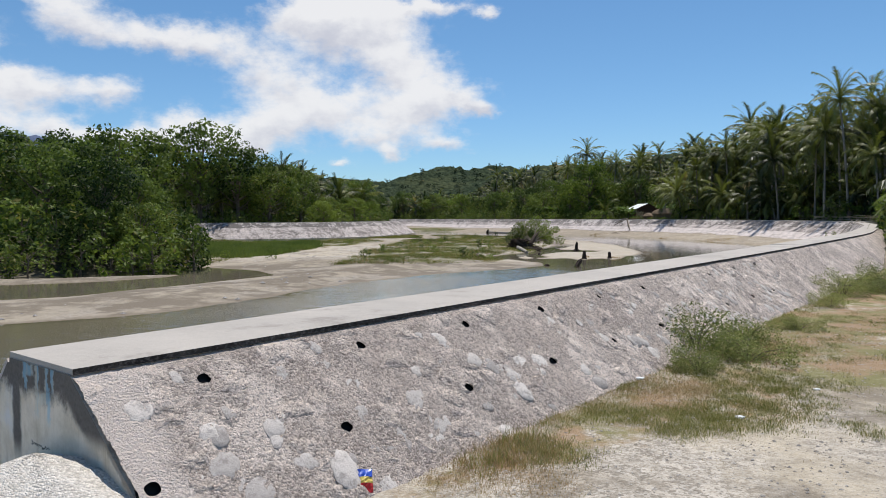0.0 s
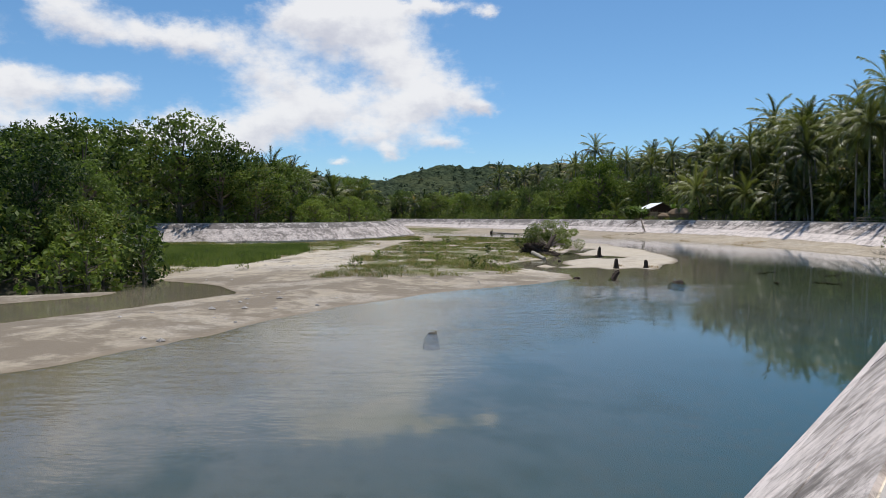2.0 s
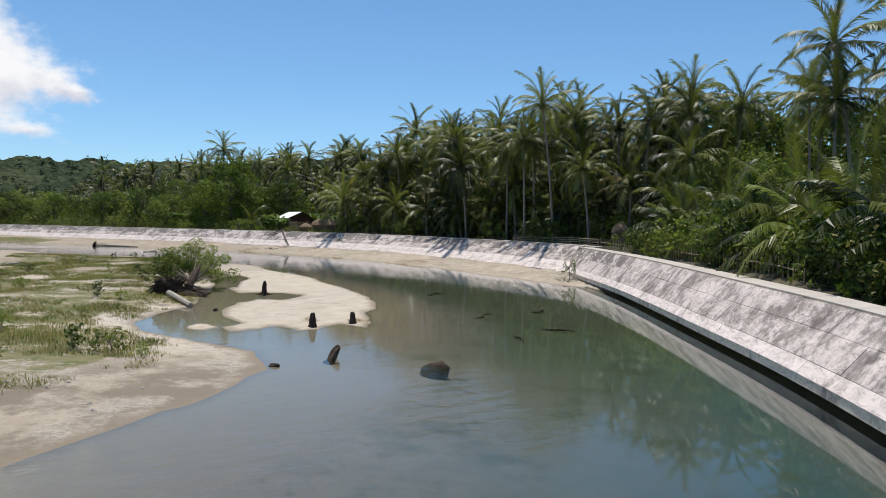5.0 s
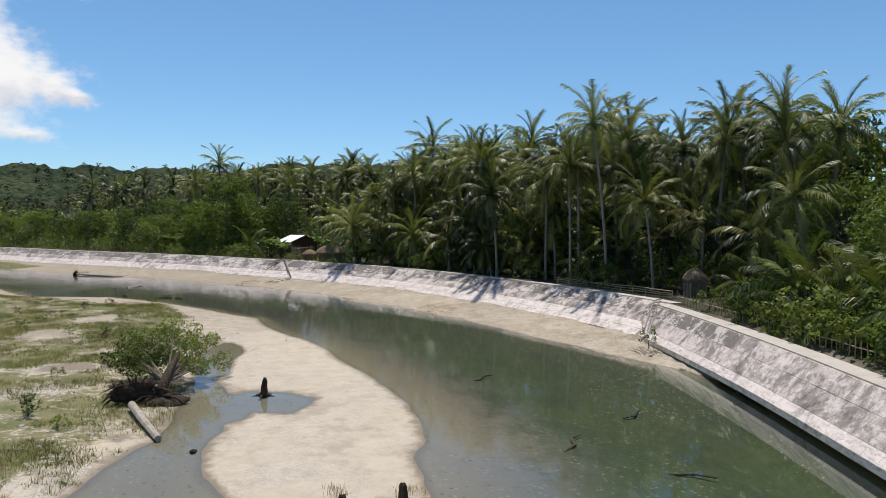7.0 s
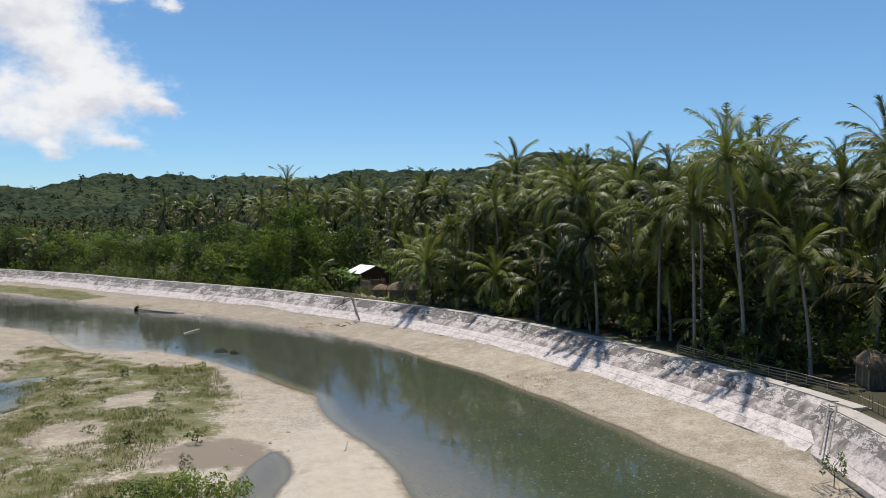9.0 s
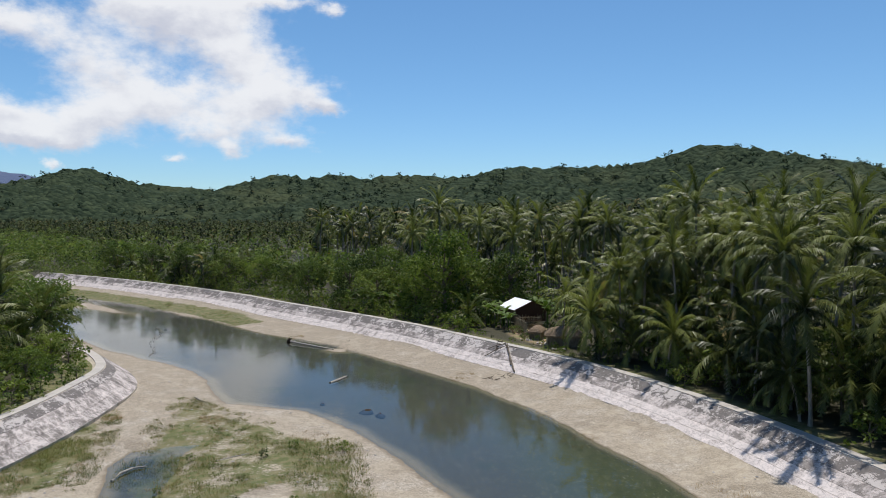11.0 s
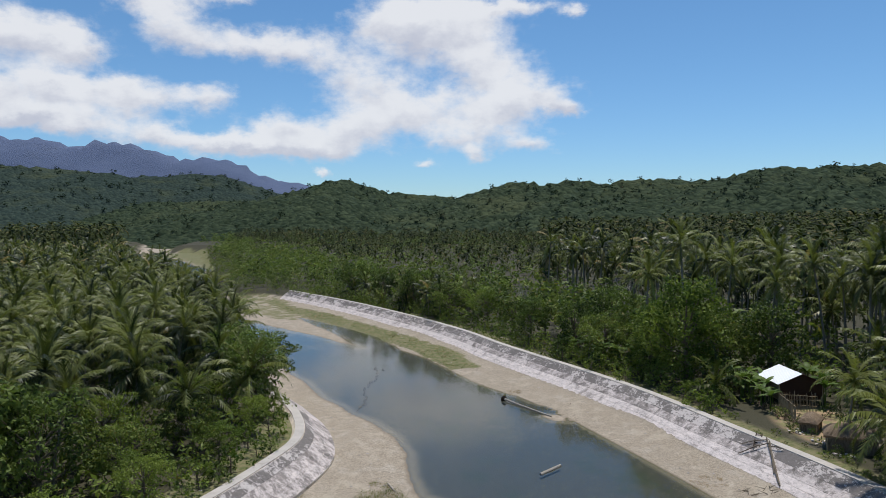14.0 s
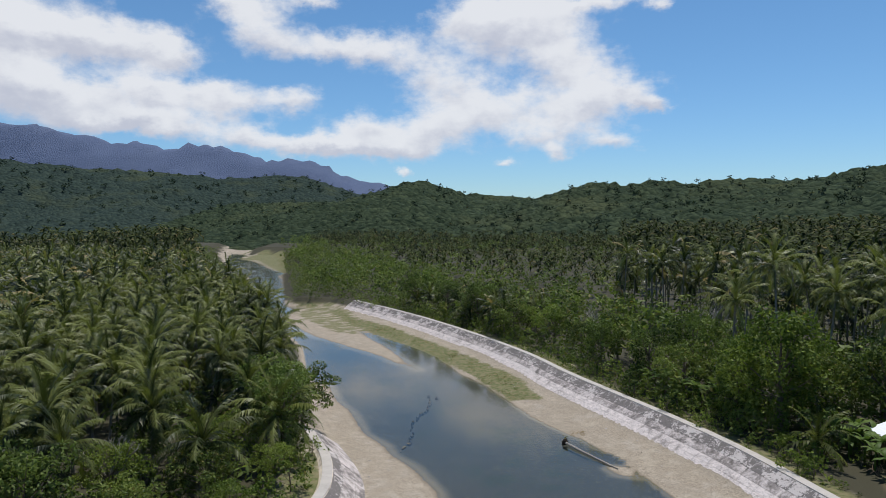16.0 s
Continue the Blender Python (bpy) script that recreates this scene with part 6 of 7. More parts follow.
M["pebble"] = material("pebble", concrete((0.52, 0.475, 0.42), (0.30, 0.27, 0.235), 0.5, 0.4))


def build_gravel(g):
    p = place(g)
    chip = g.add("ShaderNodeTexVoronoi", {"Vector": p, "Scale": 55.0}, feature="F1")
    v = g.add("ShaderNodeSeparateColor", {0: chip.outputs["Color"]}).outputs[0]
    c = g.mix(v, (0.46, 0.42, 0.365, 1), (0.80, 0.745, 0.67, 1))
    c = g.mix(g.math("MULTIPLY", g.smooth(g.noise(p, 3.0, 7.0, 0.75), 0.5, 0.68), 0.35), c, (0.40, 0.36, 0.30, 1))
    return principled(g, c, 0.95, bump(g, g.math("SUBTRACT", g.noise(p, 30.0, 5.0, 0.7), chip.outputs[0]), 0.8, 0.02), spec=0.1)


M["gravel"] = material("pale_gravel", build_gravel)
M["wet_stone"] = material("wet_stone", concrete((0.16, 0.145, 0.11), (0.06, 0.055, 0.045), 0.5, 0.4))
ROCKS += [rock_mesh("rock", 220 + k, M["wet_stone"], 2) for k in range(4)]
heap("gravel_mound", -1.59, 5.30, 2.7, 2.3, 1.1, M["gravel"], "heap of pale gravel against the wall's end", "gravel heap", 3)


def snack_bag():
    e = thing("snack_bag", "crumpled red and blue snack bag on the dry grass", "litter", m=Matrix.Translation((0.83, 6.28, gz(0.83, 6.28) + 0.10)) @ pose(0, 0, 0, 48, 0, 12))
    r = random.Random(5)
    for nm, mat, y0, y1 in (("bag_panel", "bag_red", -0.11, -0.03), ("bag_panel", "bag_yellow", -0.03, 0.03), ("bag_panel", "bag_blue", 0.03, 0.11)):
        n = 8
        vs, fs = [], []
        for i in range(n + 1):
            for j in range(4):
                u, v = -0.08 + 0.16 * i / n, y0 + (y1 - y0) * j / 3
                vs.append((u, v, 0.05 * math.cos(u * 17) * math.cos(v * 12) + r.uniform(-0.008, 0.008)))
        m = len(vs)
        vs += [(a, b, -0.02 - 0.4 * c) for a, b, c in vs]
        for i in range(n):
            for j in range(3):
                q = i * 4 + j
                fs += [(q, q + 4, q + 5, q + 1), (m + q, m + q + 1, m + q + 5, m + q + 4)]
        child(nm, mesh_np(nm, vs, fs, M[mat]), e)


snack_bag()
for x, y, s in ((5.2, 8.7, 0.05), (4.5, 10.8, 0.06), (1.72, 7.45, 0.05), (6.9, 10.2, 0.04), (3.1, 6.1, 0.035)):
    bm = bmesh.new()
    bmesh.ops.create_icosphere(bm, subdivisions=1, radius=1.0)
    for v in bm.verts:
        v.co = Vector((v.co.x * s * 1.4, v.co.y * s, v.co.z * s * 0.45)) * (1 + 0.3 * noise.noise(v.co * 2 + Vector((x, y, 0))))
    ob = new("litter", bm_mesh("litter", bm, M["white_litter"]))
    ob.location = (x, y, gz(x, y) + s * 0.25)
    tagged(ob, "crumpled white scrap lying on the ground", "litter", "scraps on the ground")


def blades(r, spots, per, height, width, spread, lean):
    """Grass: thin leaning blades round each spot (x, y, size)."""
    vs, fs = [], []
    for x, y, s in spots:
        z = gz(x, y)
        for k in range(per):
            a, q = r.uniform(0, 6.28), r.uniform(0, spread) * s
            px, py = x + q * math.cos(a), y + q * math.sin(a)
            h, w, b = height * s * r.uniform(0.5, 1.2), width * r.uniform(0.7, 1.3), r.uniform(0, 6.28)
            q2 = r.uniform(0.15, lean)
            dx, dy = math.cos(b) * h * q2, math.sin(b) * h * q2
            sx, sy = -math.sin(b) * w, math.cos(b) * w
            n = len(vs)
            vs += [(px - sx, py - sy, z - 0.02), (px + sx, py + sy, z - 0.02), (px + dx, py + dy, z + h)]
            fs.append((n, n + 1, n + 2))
    return vs, fs


def inside(poly, n, r, margin=0.0):
    xs, ys = [p[0] for p in poly], [p[1] for p in poly]
    X, Y = r.uniform(min(xs), max(xs), n), r.uniform(min(ys), max(ys), n)
    ok = sdf(X, Y, poly) > margin
    return X[ok], Y[ok]


rn, rr = np.random.RandomState(301), random.Random(302)
green, drys = [], []
for k in range(420):
    q = rr.uniform(3.5, 30)
    x, y, _, _ = near_at(q, 4.75 + rr.uniform(0, 0.6))
    (green if rr.random() < 0.5 else drys).append((float(x), float(y), rr.uniform(0.5, 1.2)))
for x, y, sp, n in NEAR_GRASS:
    for _ in range(n):
        a, q = rr.uniform(0, 6.28), sp * math.sqrt(rr.random())
        (green if rr.random() < (0.62 if y > 10.5 else 0.3) else drys).append((x + q * math.cos(a), y + q * math.sin(a), rr.uniform(0.5, 1.1)))
tall = []
for patches, into in ((GREEN_MATS, green), (DRY_MATS, drys), (TUFTS, tall)):
    for x, y, sp, n in patches:
        for _ in range(n):
            a, q = rr.uniform(0, 6.28), sp * math.sqrt(rr.random()) * rr.uniform(0.7, 1.15)
            into.append((x + q * math.cos(a), y + q * math.sin(a), rr.uniform(0.4, 0.9)))
green, drys = ([q for q in w if math.hypot(q[0] - 0.83, q[1] - 6.1) > 0.6] for w in (green, drys))
tagged(new("grass_tufts", mesh_np("grass_tufts", *blades(rr, green, 75, 0.062, 0.0036, 0.34, 2.4), M["grass"])), "green weeds and grass along the wall's foot", "grass", kind="stuff")
tagged(new("dry_grass", mesh_np("dry_grass", *blades(rr, drys, 75, 0.040, 0.0034, 0.38, 3.0), M["grass_dry"])), "dry straw-coloured grass along the wall's foot", "grass", kind="stuff")
tagged(new("tall_grass", mesh_np("tall_grass", *blades(rr, tall[::2], 22, 0.2, 0.0034, 0.25, 1.3), M["grass"])), "tufts of taller half-dry grass by the wall's foot", "grass", kind="stuff")
tagged(new("tall_dry_grass", mesh_np("tall_dry_grass", *blades(rr, tall, 26, 0.15, 0.0034, 0.35, 1.8), M["grass_dry"])), "tufts of dead reddish grass by the wall's foot", "grass", kind="stuff")
xs, ys, r = scatter(0.5, 26, 4.2, 26, 0.55, 303)
z, cor = ground_height(xs, ys)
thin = [(x, y, 0.5) for x, y, c in zip(xs, ys, cor) if c < -4.9 and r.rand() < 0.5]
tagged(new("sparse_grass", mesh_np("sparse_grass", *blades(rr, thin, 16, 0.06, 0.003, 0.4, 1.2), M["grass_dry"])), "sparse short grass on gravelly ground", "grass", kind="stuff")


def weed(seed, h, rad, mat):
    """A leafy weed: thin stems with small leaves."""
    r = random.Random(seed)
    e = thing("weed", "bushy green weed growing at the foot of the wall", "weed", "weeds at the wall's foot")
    arr, blobs = [], []
    for k in range(12):
        a, w = 2.39996 * k, rad * r.uniform(0.2, 1.0)
        t = (w * math.cos(a), w * math.sin(a), h * r.uniform(0.45, 1.0))
        arr.append(tube_arrays([(0, 0, -0.05), (t[0] * 0.4, t[1] * 0.4, t[2] * 0.6), t], [0.01, 0.008, 0.004], 4))
        blobs += [(t, rad * 0.26), ((t[0] * 0.85, t[1] * 0.85, t[2] * 0.6), rad * 0.3), ((t[0] * 0.9, t[1] * 0.9, t[2] * 0.25), rad * 0.26)]
    v, f = join(arr)
    child("stems", mesh_np("stems", v, f, M["bark"]), e)
    v, f = leaf_cloud(r, blobs, 2300 / max(0.3, rad), 0.02, 0.8)
    child("leaves", mesh_np("leaves", v, f, M[mat]), e)
    return e


WEEDS = [weed(311, 0.6, 0.7, "weed_leaf"), weed(312, 0.42, 0.75, "weed_leaf")]
for k, (x, y, s) in enumerate(((6.1, 13.0, 1.25), (6.7, 12.2, 1.0), (5.6, 11.4, 0.7), (7.4, 13.9, 1.0), (14.0, 22.6, 1.3), (15.5, 23.4, 1.2), (17.0, 25.6, 1.4), (9.2, 15.6, 0.7), (12.0, 19.5, 0.8))):
    plant(WEEDS[k % 2], spot(x, y, k * 1.1, s, 0.02))


# ---- the gravel bars ----
# loose pebbles on the near ground
rn = np.random.RandomState(320)
peb = []
for x, y in zip(rn.uniform(0.5, 14, 15000), rn.uniform(4.0, 17, 15000)):
    if x * 0.79 - y * 0.611 > -3.1:
        q = 0.006 + 0.016 * rn.rand() ** 4
        peb.append(Matrix.Translation((x, y, gz(x, y) + q * 0.2)) @ Matrix.Rotation(rn.uniform(0, 6.28), 4, "Z") @ Matrix.Diagonal((q * 1.4, q, q * 0.7, 1)))
oct_v = np.array([(1, 0, 0), (0, 1, 0), (-1, 0, 0), (0, -1, 0), (0, 0, 1)], float)
oct_f = np.array([(0, 1, 4), (1, 2, 4), (2, 3, 4), (3, 0, 4)])
tagged(new("pebbles", mesh_np("pebbles", *stamp((oct_v, oct_f), peb), M["pebble"])), "loose grey pebbles on trodden ground", "stones", kind="stuff")
rn = np.random.RandomState(321)
tufts, pale = [], []
for poly, n in zip(TURF, (9500, 3800, 1900, 4200)):
    X, Y = inside(poly, n * 2, rn, -0.6)
    w = [1.6 * noise.noise((x * 0.16, y * 0.16, 3.0)) + 1.1 * noise.noise((x * 0.6, y * 0.6, 9.0)) for x, y in zip(X, Y)]
    for x, y, q in zip(X, Y, w):
        if any(math.hypot((x - gx) / ra, (y - gy) / rb) < rn.uniform(0.75, 1.05) for gx, gy, ra, rb in MUD + BARE):
            continue
        if q > -0.12 + rn.uniform(-0.3, 0.3):
            (tufts if rn.rand() < 0.8 else pale).append((x, y, 0.45 + 0.5 * rn.rand() + 0.7 * max(0, q)))
for x, y, sp, n in ((3.4, 140.0, 1.6, 90), (-6.8, 142.5, 1.0, 60), (13, 133, 2.0, 40), (1.6, 123, 1.2, 40), (16.5, 66.2, 0.5, 12), (14.2, 67.3, 0.6, 10), (11.8, 191.5, 1.2, 30), (38, 128, 2, 40), (42.5, 112, 3, 60), (33, 155, 2, 40)):
    for _ in range(n):
        a, q = rr.uniform(0, 6.28), sp * math.sqrt(rr.random())
        pale.append((x + q * math.cos(a), y + q * math.sin(a), 0.8))
tagged(new("bar_grass", mesh_np("bar_grass", *blades(rr, tufts, 18, 0.24, 0.012, 0.6, 2.2), M["bar_grass"])), "patchy grass and weeds on the gravel bar", "grass", kind="stuff")
tagged(new("bar_dry_grass", mesh_np("bar_dry_grass", *blades(rr, pale, 12, 0.24, 0.012, 0.55, 1.2), M["grass_dry"])), "dry yellow grass on the gravel bar", "grass", kind="stuff")


def shrub(seed, mat):
    r = random.Random(seed)
    e = thing("shrub", "low green shrub growing on the gravel bar", "shrub", "shrubs on the gravel bar")
    blobs = tree_blobs(r, 1.1, 0.7, 11, 0.15)
    v, f = limbs(r, 1.1, blobs, 0.03)
    child("stems", mesh_np("stems", v, f, M["bark"]), e)
    v, f = leaf_cloud(r, blobs, 480, 0.085, 0.75)
    child("leaves", mesh_np("leaves", v, f, M[mat]), e)
    return e


SHRUBS = [shrub(331, "leaf_mid"), shrub(332, "leaf_bright"), shrub(333, "leaf_dark")]
X, Y = inside(TURF[0], 120, np.random.RandomState(334), 0.8)
for k, (x, y) in enumerate([(3.6, 61.0), (4.6, 59.5), (2.4, 62.0), (12.6, 100), (11, 97), (9.5, 106), (13.5, 104), (7, 109), (1.4, 121.6), (5.0, 117)] + list(zip(X, Y))[:26] + [(-14, 60), (-17, 70), (-12, 90), (-22, 76), (-19, 63)]):
    plant(SHRUBS[k % 3], spot(float(x), float(y), k * 0.9, 0.45 + 0.55 * random.Random(k).random(), 0.03))


def log(name, points, radii, mat, label, category="log", sides=9):
    """A driftwood log along points; its ends are closed and a little ragged."""
    v, f = tube_arrays(points, radii, sides)
    r = random.Random(len(points) * 7 + int(points[0][0] * 10))
    v = v + np.array([[r.uniform(-0.012, 0.012) for _ in range(3)] for _ in range(len(v))])
    bm = bmesh.new()
    bv = [bm.verts.new(c) for c in v]
    for q in f:
        bm.faces.new([bv[i] for i in q])
    bm.faces.new(bv[:sides])
    bm.faces.new(bv[-sides:][::-1])
    return tagged(new(name, bm_mesh(name, bm, mat, False)), label, category)


log("log", [(9.0, 82.4, 0.42), (9.2, 79.6, 0.3), (9.5, 76.8, 0.12)], [0.2, 0.19, 0.16], M["grey_wood"], "bare grey driftwood log lying at the pool's edge")
log("log", [(15.9, 155.9, -0.02), (17.0, 157.3, 0.02), (18.1, 158.7, 0.08)], [0.17, 0.18, 0.15], M["grey_wood"], "short pale log floating in the river")
log("log", [(10.6, 186.4, 0.25), (12.6, 184.0, 0.16), (15, 181.2, 0.12), (17.4, 178.3, 0.14)], [0.18, 0.16, 0.13, 0.09], M["grey_wood"], "long pale tree trunk washed into the shallows")
root = thing("root_clump", "dark root clump of a washed-up trunk", "roots", m=Matrix.Translation((10.4, 186.8, 0.0)))
c = child("root_ball", rock_mesh("root_ball", 402, M["soil"], 2), root)
c.matrix_local = Matrix.Translation((0, 0, 0.3)) @ Matrix.Diagonal((0.55, 0.5, 0.6, 1))
v, f = leaf_cloud(random.Random(403), [((0, 0, 0.95), 0.35), ((0.2, 0.1, 0.8), 0.3)], 260, 0.08)
child("shoots", mesh_np("shoots", v, f, M["grass"]), root, "yellow-green shoots")
log("driftwood", [(-2.6, 125.0, 0.1), (-2.3, 126.4, 0.2), (-1.6, 127.6, 0.15), (-0.6, 128.0, 0.1)], [0.1, 0.11, 0.09, 0.05], M["grey_wood"], "crooked pale driftwood by the small pool", "driftwood")
log("driftwood", [(5.2, 127.2, 0.42), (6.6, 128.0, 0.46), (7.8, 128.6, 0.44)], [0.06, 0.06, 0.04], M["grey_wood"], "thin grey branch lying on the gravel", "driftwood")
log("driftwood", [(0.2, 150.6, 0.25), (1.4, 148.6, 0.2)], [0.08, 0.05], M["grey_wood"], "short branch at the gravel bar's edge", "driftwood")
log("driftwood", [(22.2, 99.5, 0.1), (19.5, 140, -0.3)][:1] + [(22.9, 101.4, 0.12)], [0.06, 0.04], M["grey_wood"], "thin stick lying on the sand", "driftwood")
for k, (x, y, l, a) in enumerate(((27.1, 69.8, 1.7, 0.6), (29.4, 64.9, 1.2, 2.4), (35.0, 73.6, 1.3, 0.2), (24.5, 62, 1.0, 1.2), (31, 84, 1.6, 0.4))):
    z0 = gz(x, y)
    log("sunken_branch", [(x - l * math.cos(a), y - l * math.sin(a), z0 + 0.06), (x - l * 0.3 * math.cos(a + 0.5), y - l * 0.3 * math.sin(a + 0.5), z0 + 0.1), (x + l * 0.3 * math.cos(a + 0.4), y + l * 0.3 * math.sin(a + 0.4), z0 + 0.12), (x + l * math.cos(a), y + l * math.sin(a), z0 + 0.05)], [0.04, 0.075, 0.06, 0.02], M["bark"], "dark branch lying under the water", "branch")


def stump(x, y, h, rad, lean, turn, roots=True):
    """A dark wooden stump or post with splayed roots."""
    e = thing("stump", "dark weathered wooden stump standing in wet sand", "stump", "stumps in the river", m=Matrix.Translation((x, y, gz(x, y) - 0.1)) @ Matrix.Rotation(turn, 4, "Z"))
    rings = ((0.0, 1.75), (0.14, 1.3), (0.3, 1.05), (0.55, 0.95), (0.78, 0.86), (0.92, 0.66), (1.0, 0.34))
    v, f = tube_arrays([(lean * q ** 1.4, 0, h * q) for q, _ in rings], [rad * w for _, w in rings], 11)
    r = random.Random(int(x * 10))
    ridge = [r.uniform(0.82, 1.18) for _ in range(11)]
    for k in range(len(v)):
        q, c = k % 11, np.array((lean * rings[k // 11][0] ** 1.4, 0, v[k][2]))
        v[k] = c + (v[k] - c) * ridge[q] + np.array((r.uniform(-0.02, 0.02), r.uniform(-0.02, 0.02), r.uniform(-0.04, 0.04) + (0.12 * h * (ridge[q] - 1) if k >= 44 else 0)))
    bm = bmesh.new()
    bv = [bm.verts.new(c) for c in v]
    for q in f:
        bm.faces.new([bv[i] for i in q])
    bm.faces.new(bv[-11:][::-1])
    part("post", bm, M["wet_wood"], e)
    if roots:
        for k in range(5):
            a = 1.26 * k + r.uniform(-0.3, 0.3)
            v, f = tube_arrays([(0, 0, 0.28), (0.35 * math.cos(a), 0.35 * math.sin(a), 0.16), (0.75 * math.cos(a), 0.75 * math.sin(a), 0.05)], [rad * 0.6, rad * 0.4, rad * 0.15], 6)
            child("root", mesh_np("root", v, f, M["wet_wood"]), e)


stump(15.9, 83.0, 1.15, 0.19, 0.05, 0.3)
stump(13.6, 65.3, 0.85, 0.17, 0.04, 1.0, False)
stump(16.0, 65.6, 0.72, 0.17, 0.03, 2.0, False)
stump(11.4, 56.9, 0.75, 0.17, 0.55, 0.4, False)
for x, y, sx, sy, sz, mat in ((0.2, 34.7, 0.26, 0.2, 0.15, "stone"), (14.7, 54.0, 0.62, 0.45, 0.24, "soil"), (42.3, 76.7, 0.5, 0.35, 0.18, "stone"), (40.2, 70.6, 0.35, 0.3, 0.15, "stone"), (9.0, 56.6, 0.4, 0.3, 0.2, "soil"), (20.3, 184.0, 0.35, 0.3, 0.25, "soil"), (14.6, 146.0, 0.35, 0.3, 0.12, "soil"),
                          (19.3, 142.1, 0.9, 0.6, 0.12, "soil"), (20.6, 140.6, 0.8, 0.5, 0.12, "soil"), (43.6, 80.8, 0.4, 0.3, 0.2, "stone"), (-14.6, 208.0, 0.5, 0.35, 0.2, "stone"), (-13.0, 207.2, 0.5, 0.3, 0.18, "soil"), (10.6, 74.6, 0.35, 0.28, 0.22, "soil")):
    ob = new("rock", ROCKS[int(x * 3) % 4] if mat == "stone" else rock_mesh("rock", int(x * 10), M[mat], 2))
    # a boulder that stands on the bed and widens below the water
    bed = min(-0.02, gz(x, y))
    top = max(0.0, gz(x, y)) + sz * 0.65
    cut = 0.8 * math.sqrt(max(0.15, 1 - (bed / (top - bed)) ** 2))
    ob.matrix_basis = Matrix.Translation((x, y, bed)) @ Matrix.Rotation(x, 4, "Z") @ Matrix.Diagonal((0.55 * sx / cut, 0.55 * sy / cut, (top - bed) / max(v.co.z for v in ob.data.vertices), 1))
    tagged(ob, "dark mossy rock in shallow water" if mat == "soil" else "grey wet rock in shallow water", "rock", "rocks in the river")
# line of stones and sticks across the shallows
rr = random.Random(351)
for k in range(26):
    f = (k + rr.uniform(-0.4, 0.4)) / 25
    x, y = -10.4 - 3.4 * f + 0.5 * math.sin(f * 9) + rr.uniform(-0.25, 0.25), 178.5 + 27 * f
    ob = new("ford_stone", ROCKS[k % 4])
    s = rr.uniform(0.12, 0.36)
    bed, top = gz(x, y) - 0.05, max(gz(x, y), -0.05) + 0.05 + s * 0.3
    ob.matrix_basis = Matrix.Translation((x, y, (bed + top) / 2)) @ Matrix.Rotation(rr.uniform(0, 6), 4, "Z") @ Matrix.Diagonal((s * 1.2, s, (top - bed) * 0.6, 1))
    tagged(ob, "dark stone in a line across the shallow river", "stone", "line of stones across the river")
# cobbles strewn over the bars
cob = []
for poly, n in ((BAR_MAIN, 5200), (BEACH, 3600)):
    X, Y = inside(poly, n, np.random.RandomState(352 + n), 0.4)
    w = wobble(X, Y, 0.25, 75)
    for x, y, q in zip(X, Y, w):
        if q > -0.05:
            s = 0.05 + 0.11 * rr.random() ** 3
            cob.append(Matrix.Translation((x, y, gz(x, y) + s * 0.15)) @ Matrix.Rotation(rr.uniform(0, 6.28), 4, "Z") @ Matrix.Diagonal((s * 1.4, s, s * 0.6, 1)))
oct_v = np.array([(1, 0, 0), (0, 1, 0), (-1, 0, 0), (0, -1, 0), (0, 0, 1)], float)
oct_f = np.array([(0, 1, 4), (1, 2, 4), (2, 3, 4), (3, 0, 4)])
tagged(new("cobbles", mesh_np("cobbles", *stamp((oct_v, oct_f), cob), M["stone"])), "river cobbles strewn over the gravel bars", "stones", kind="stuff")


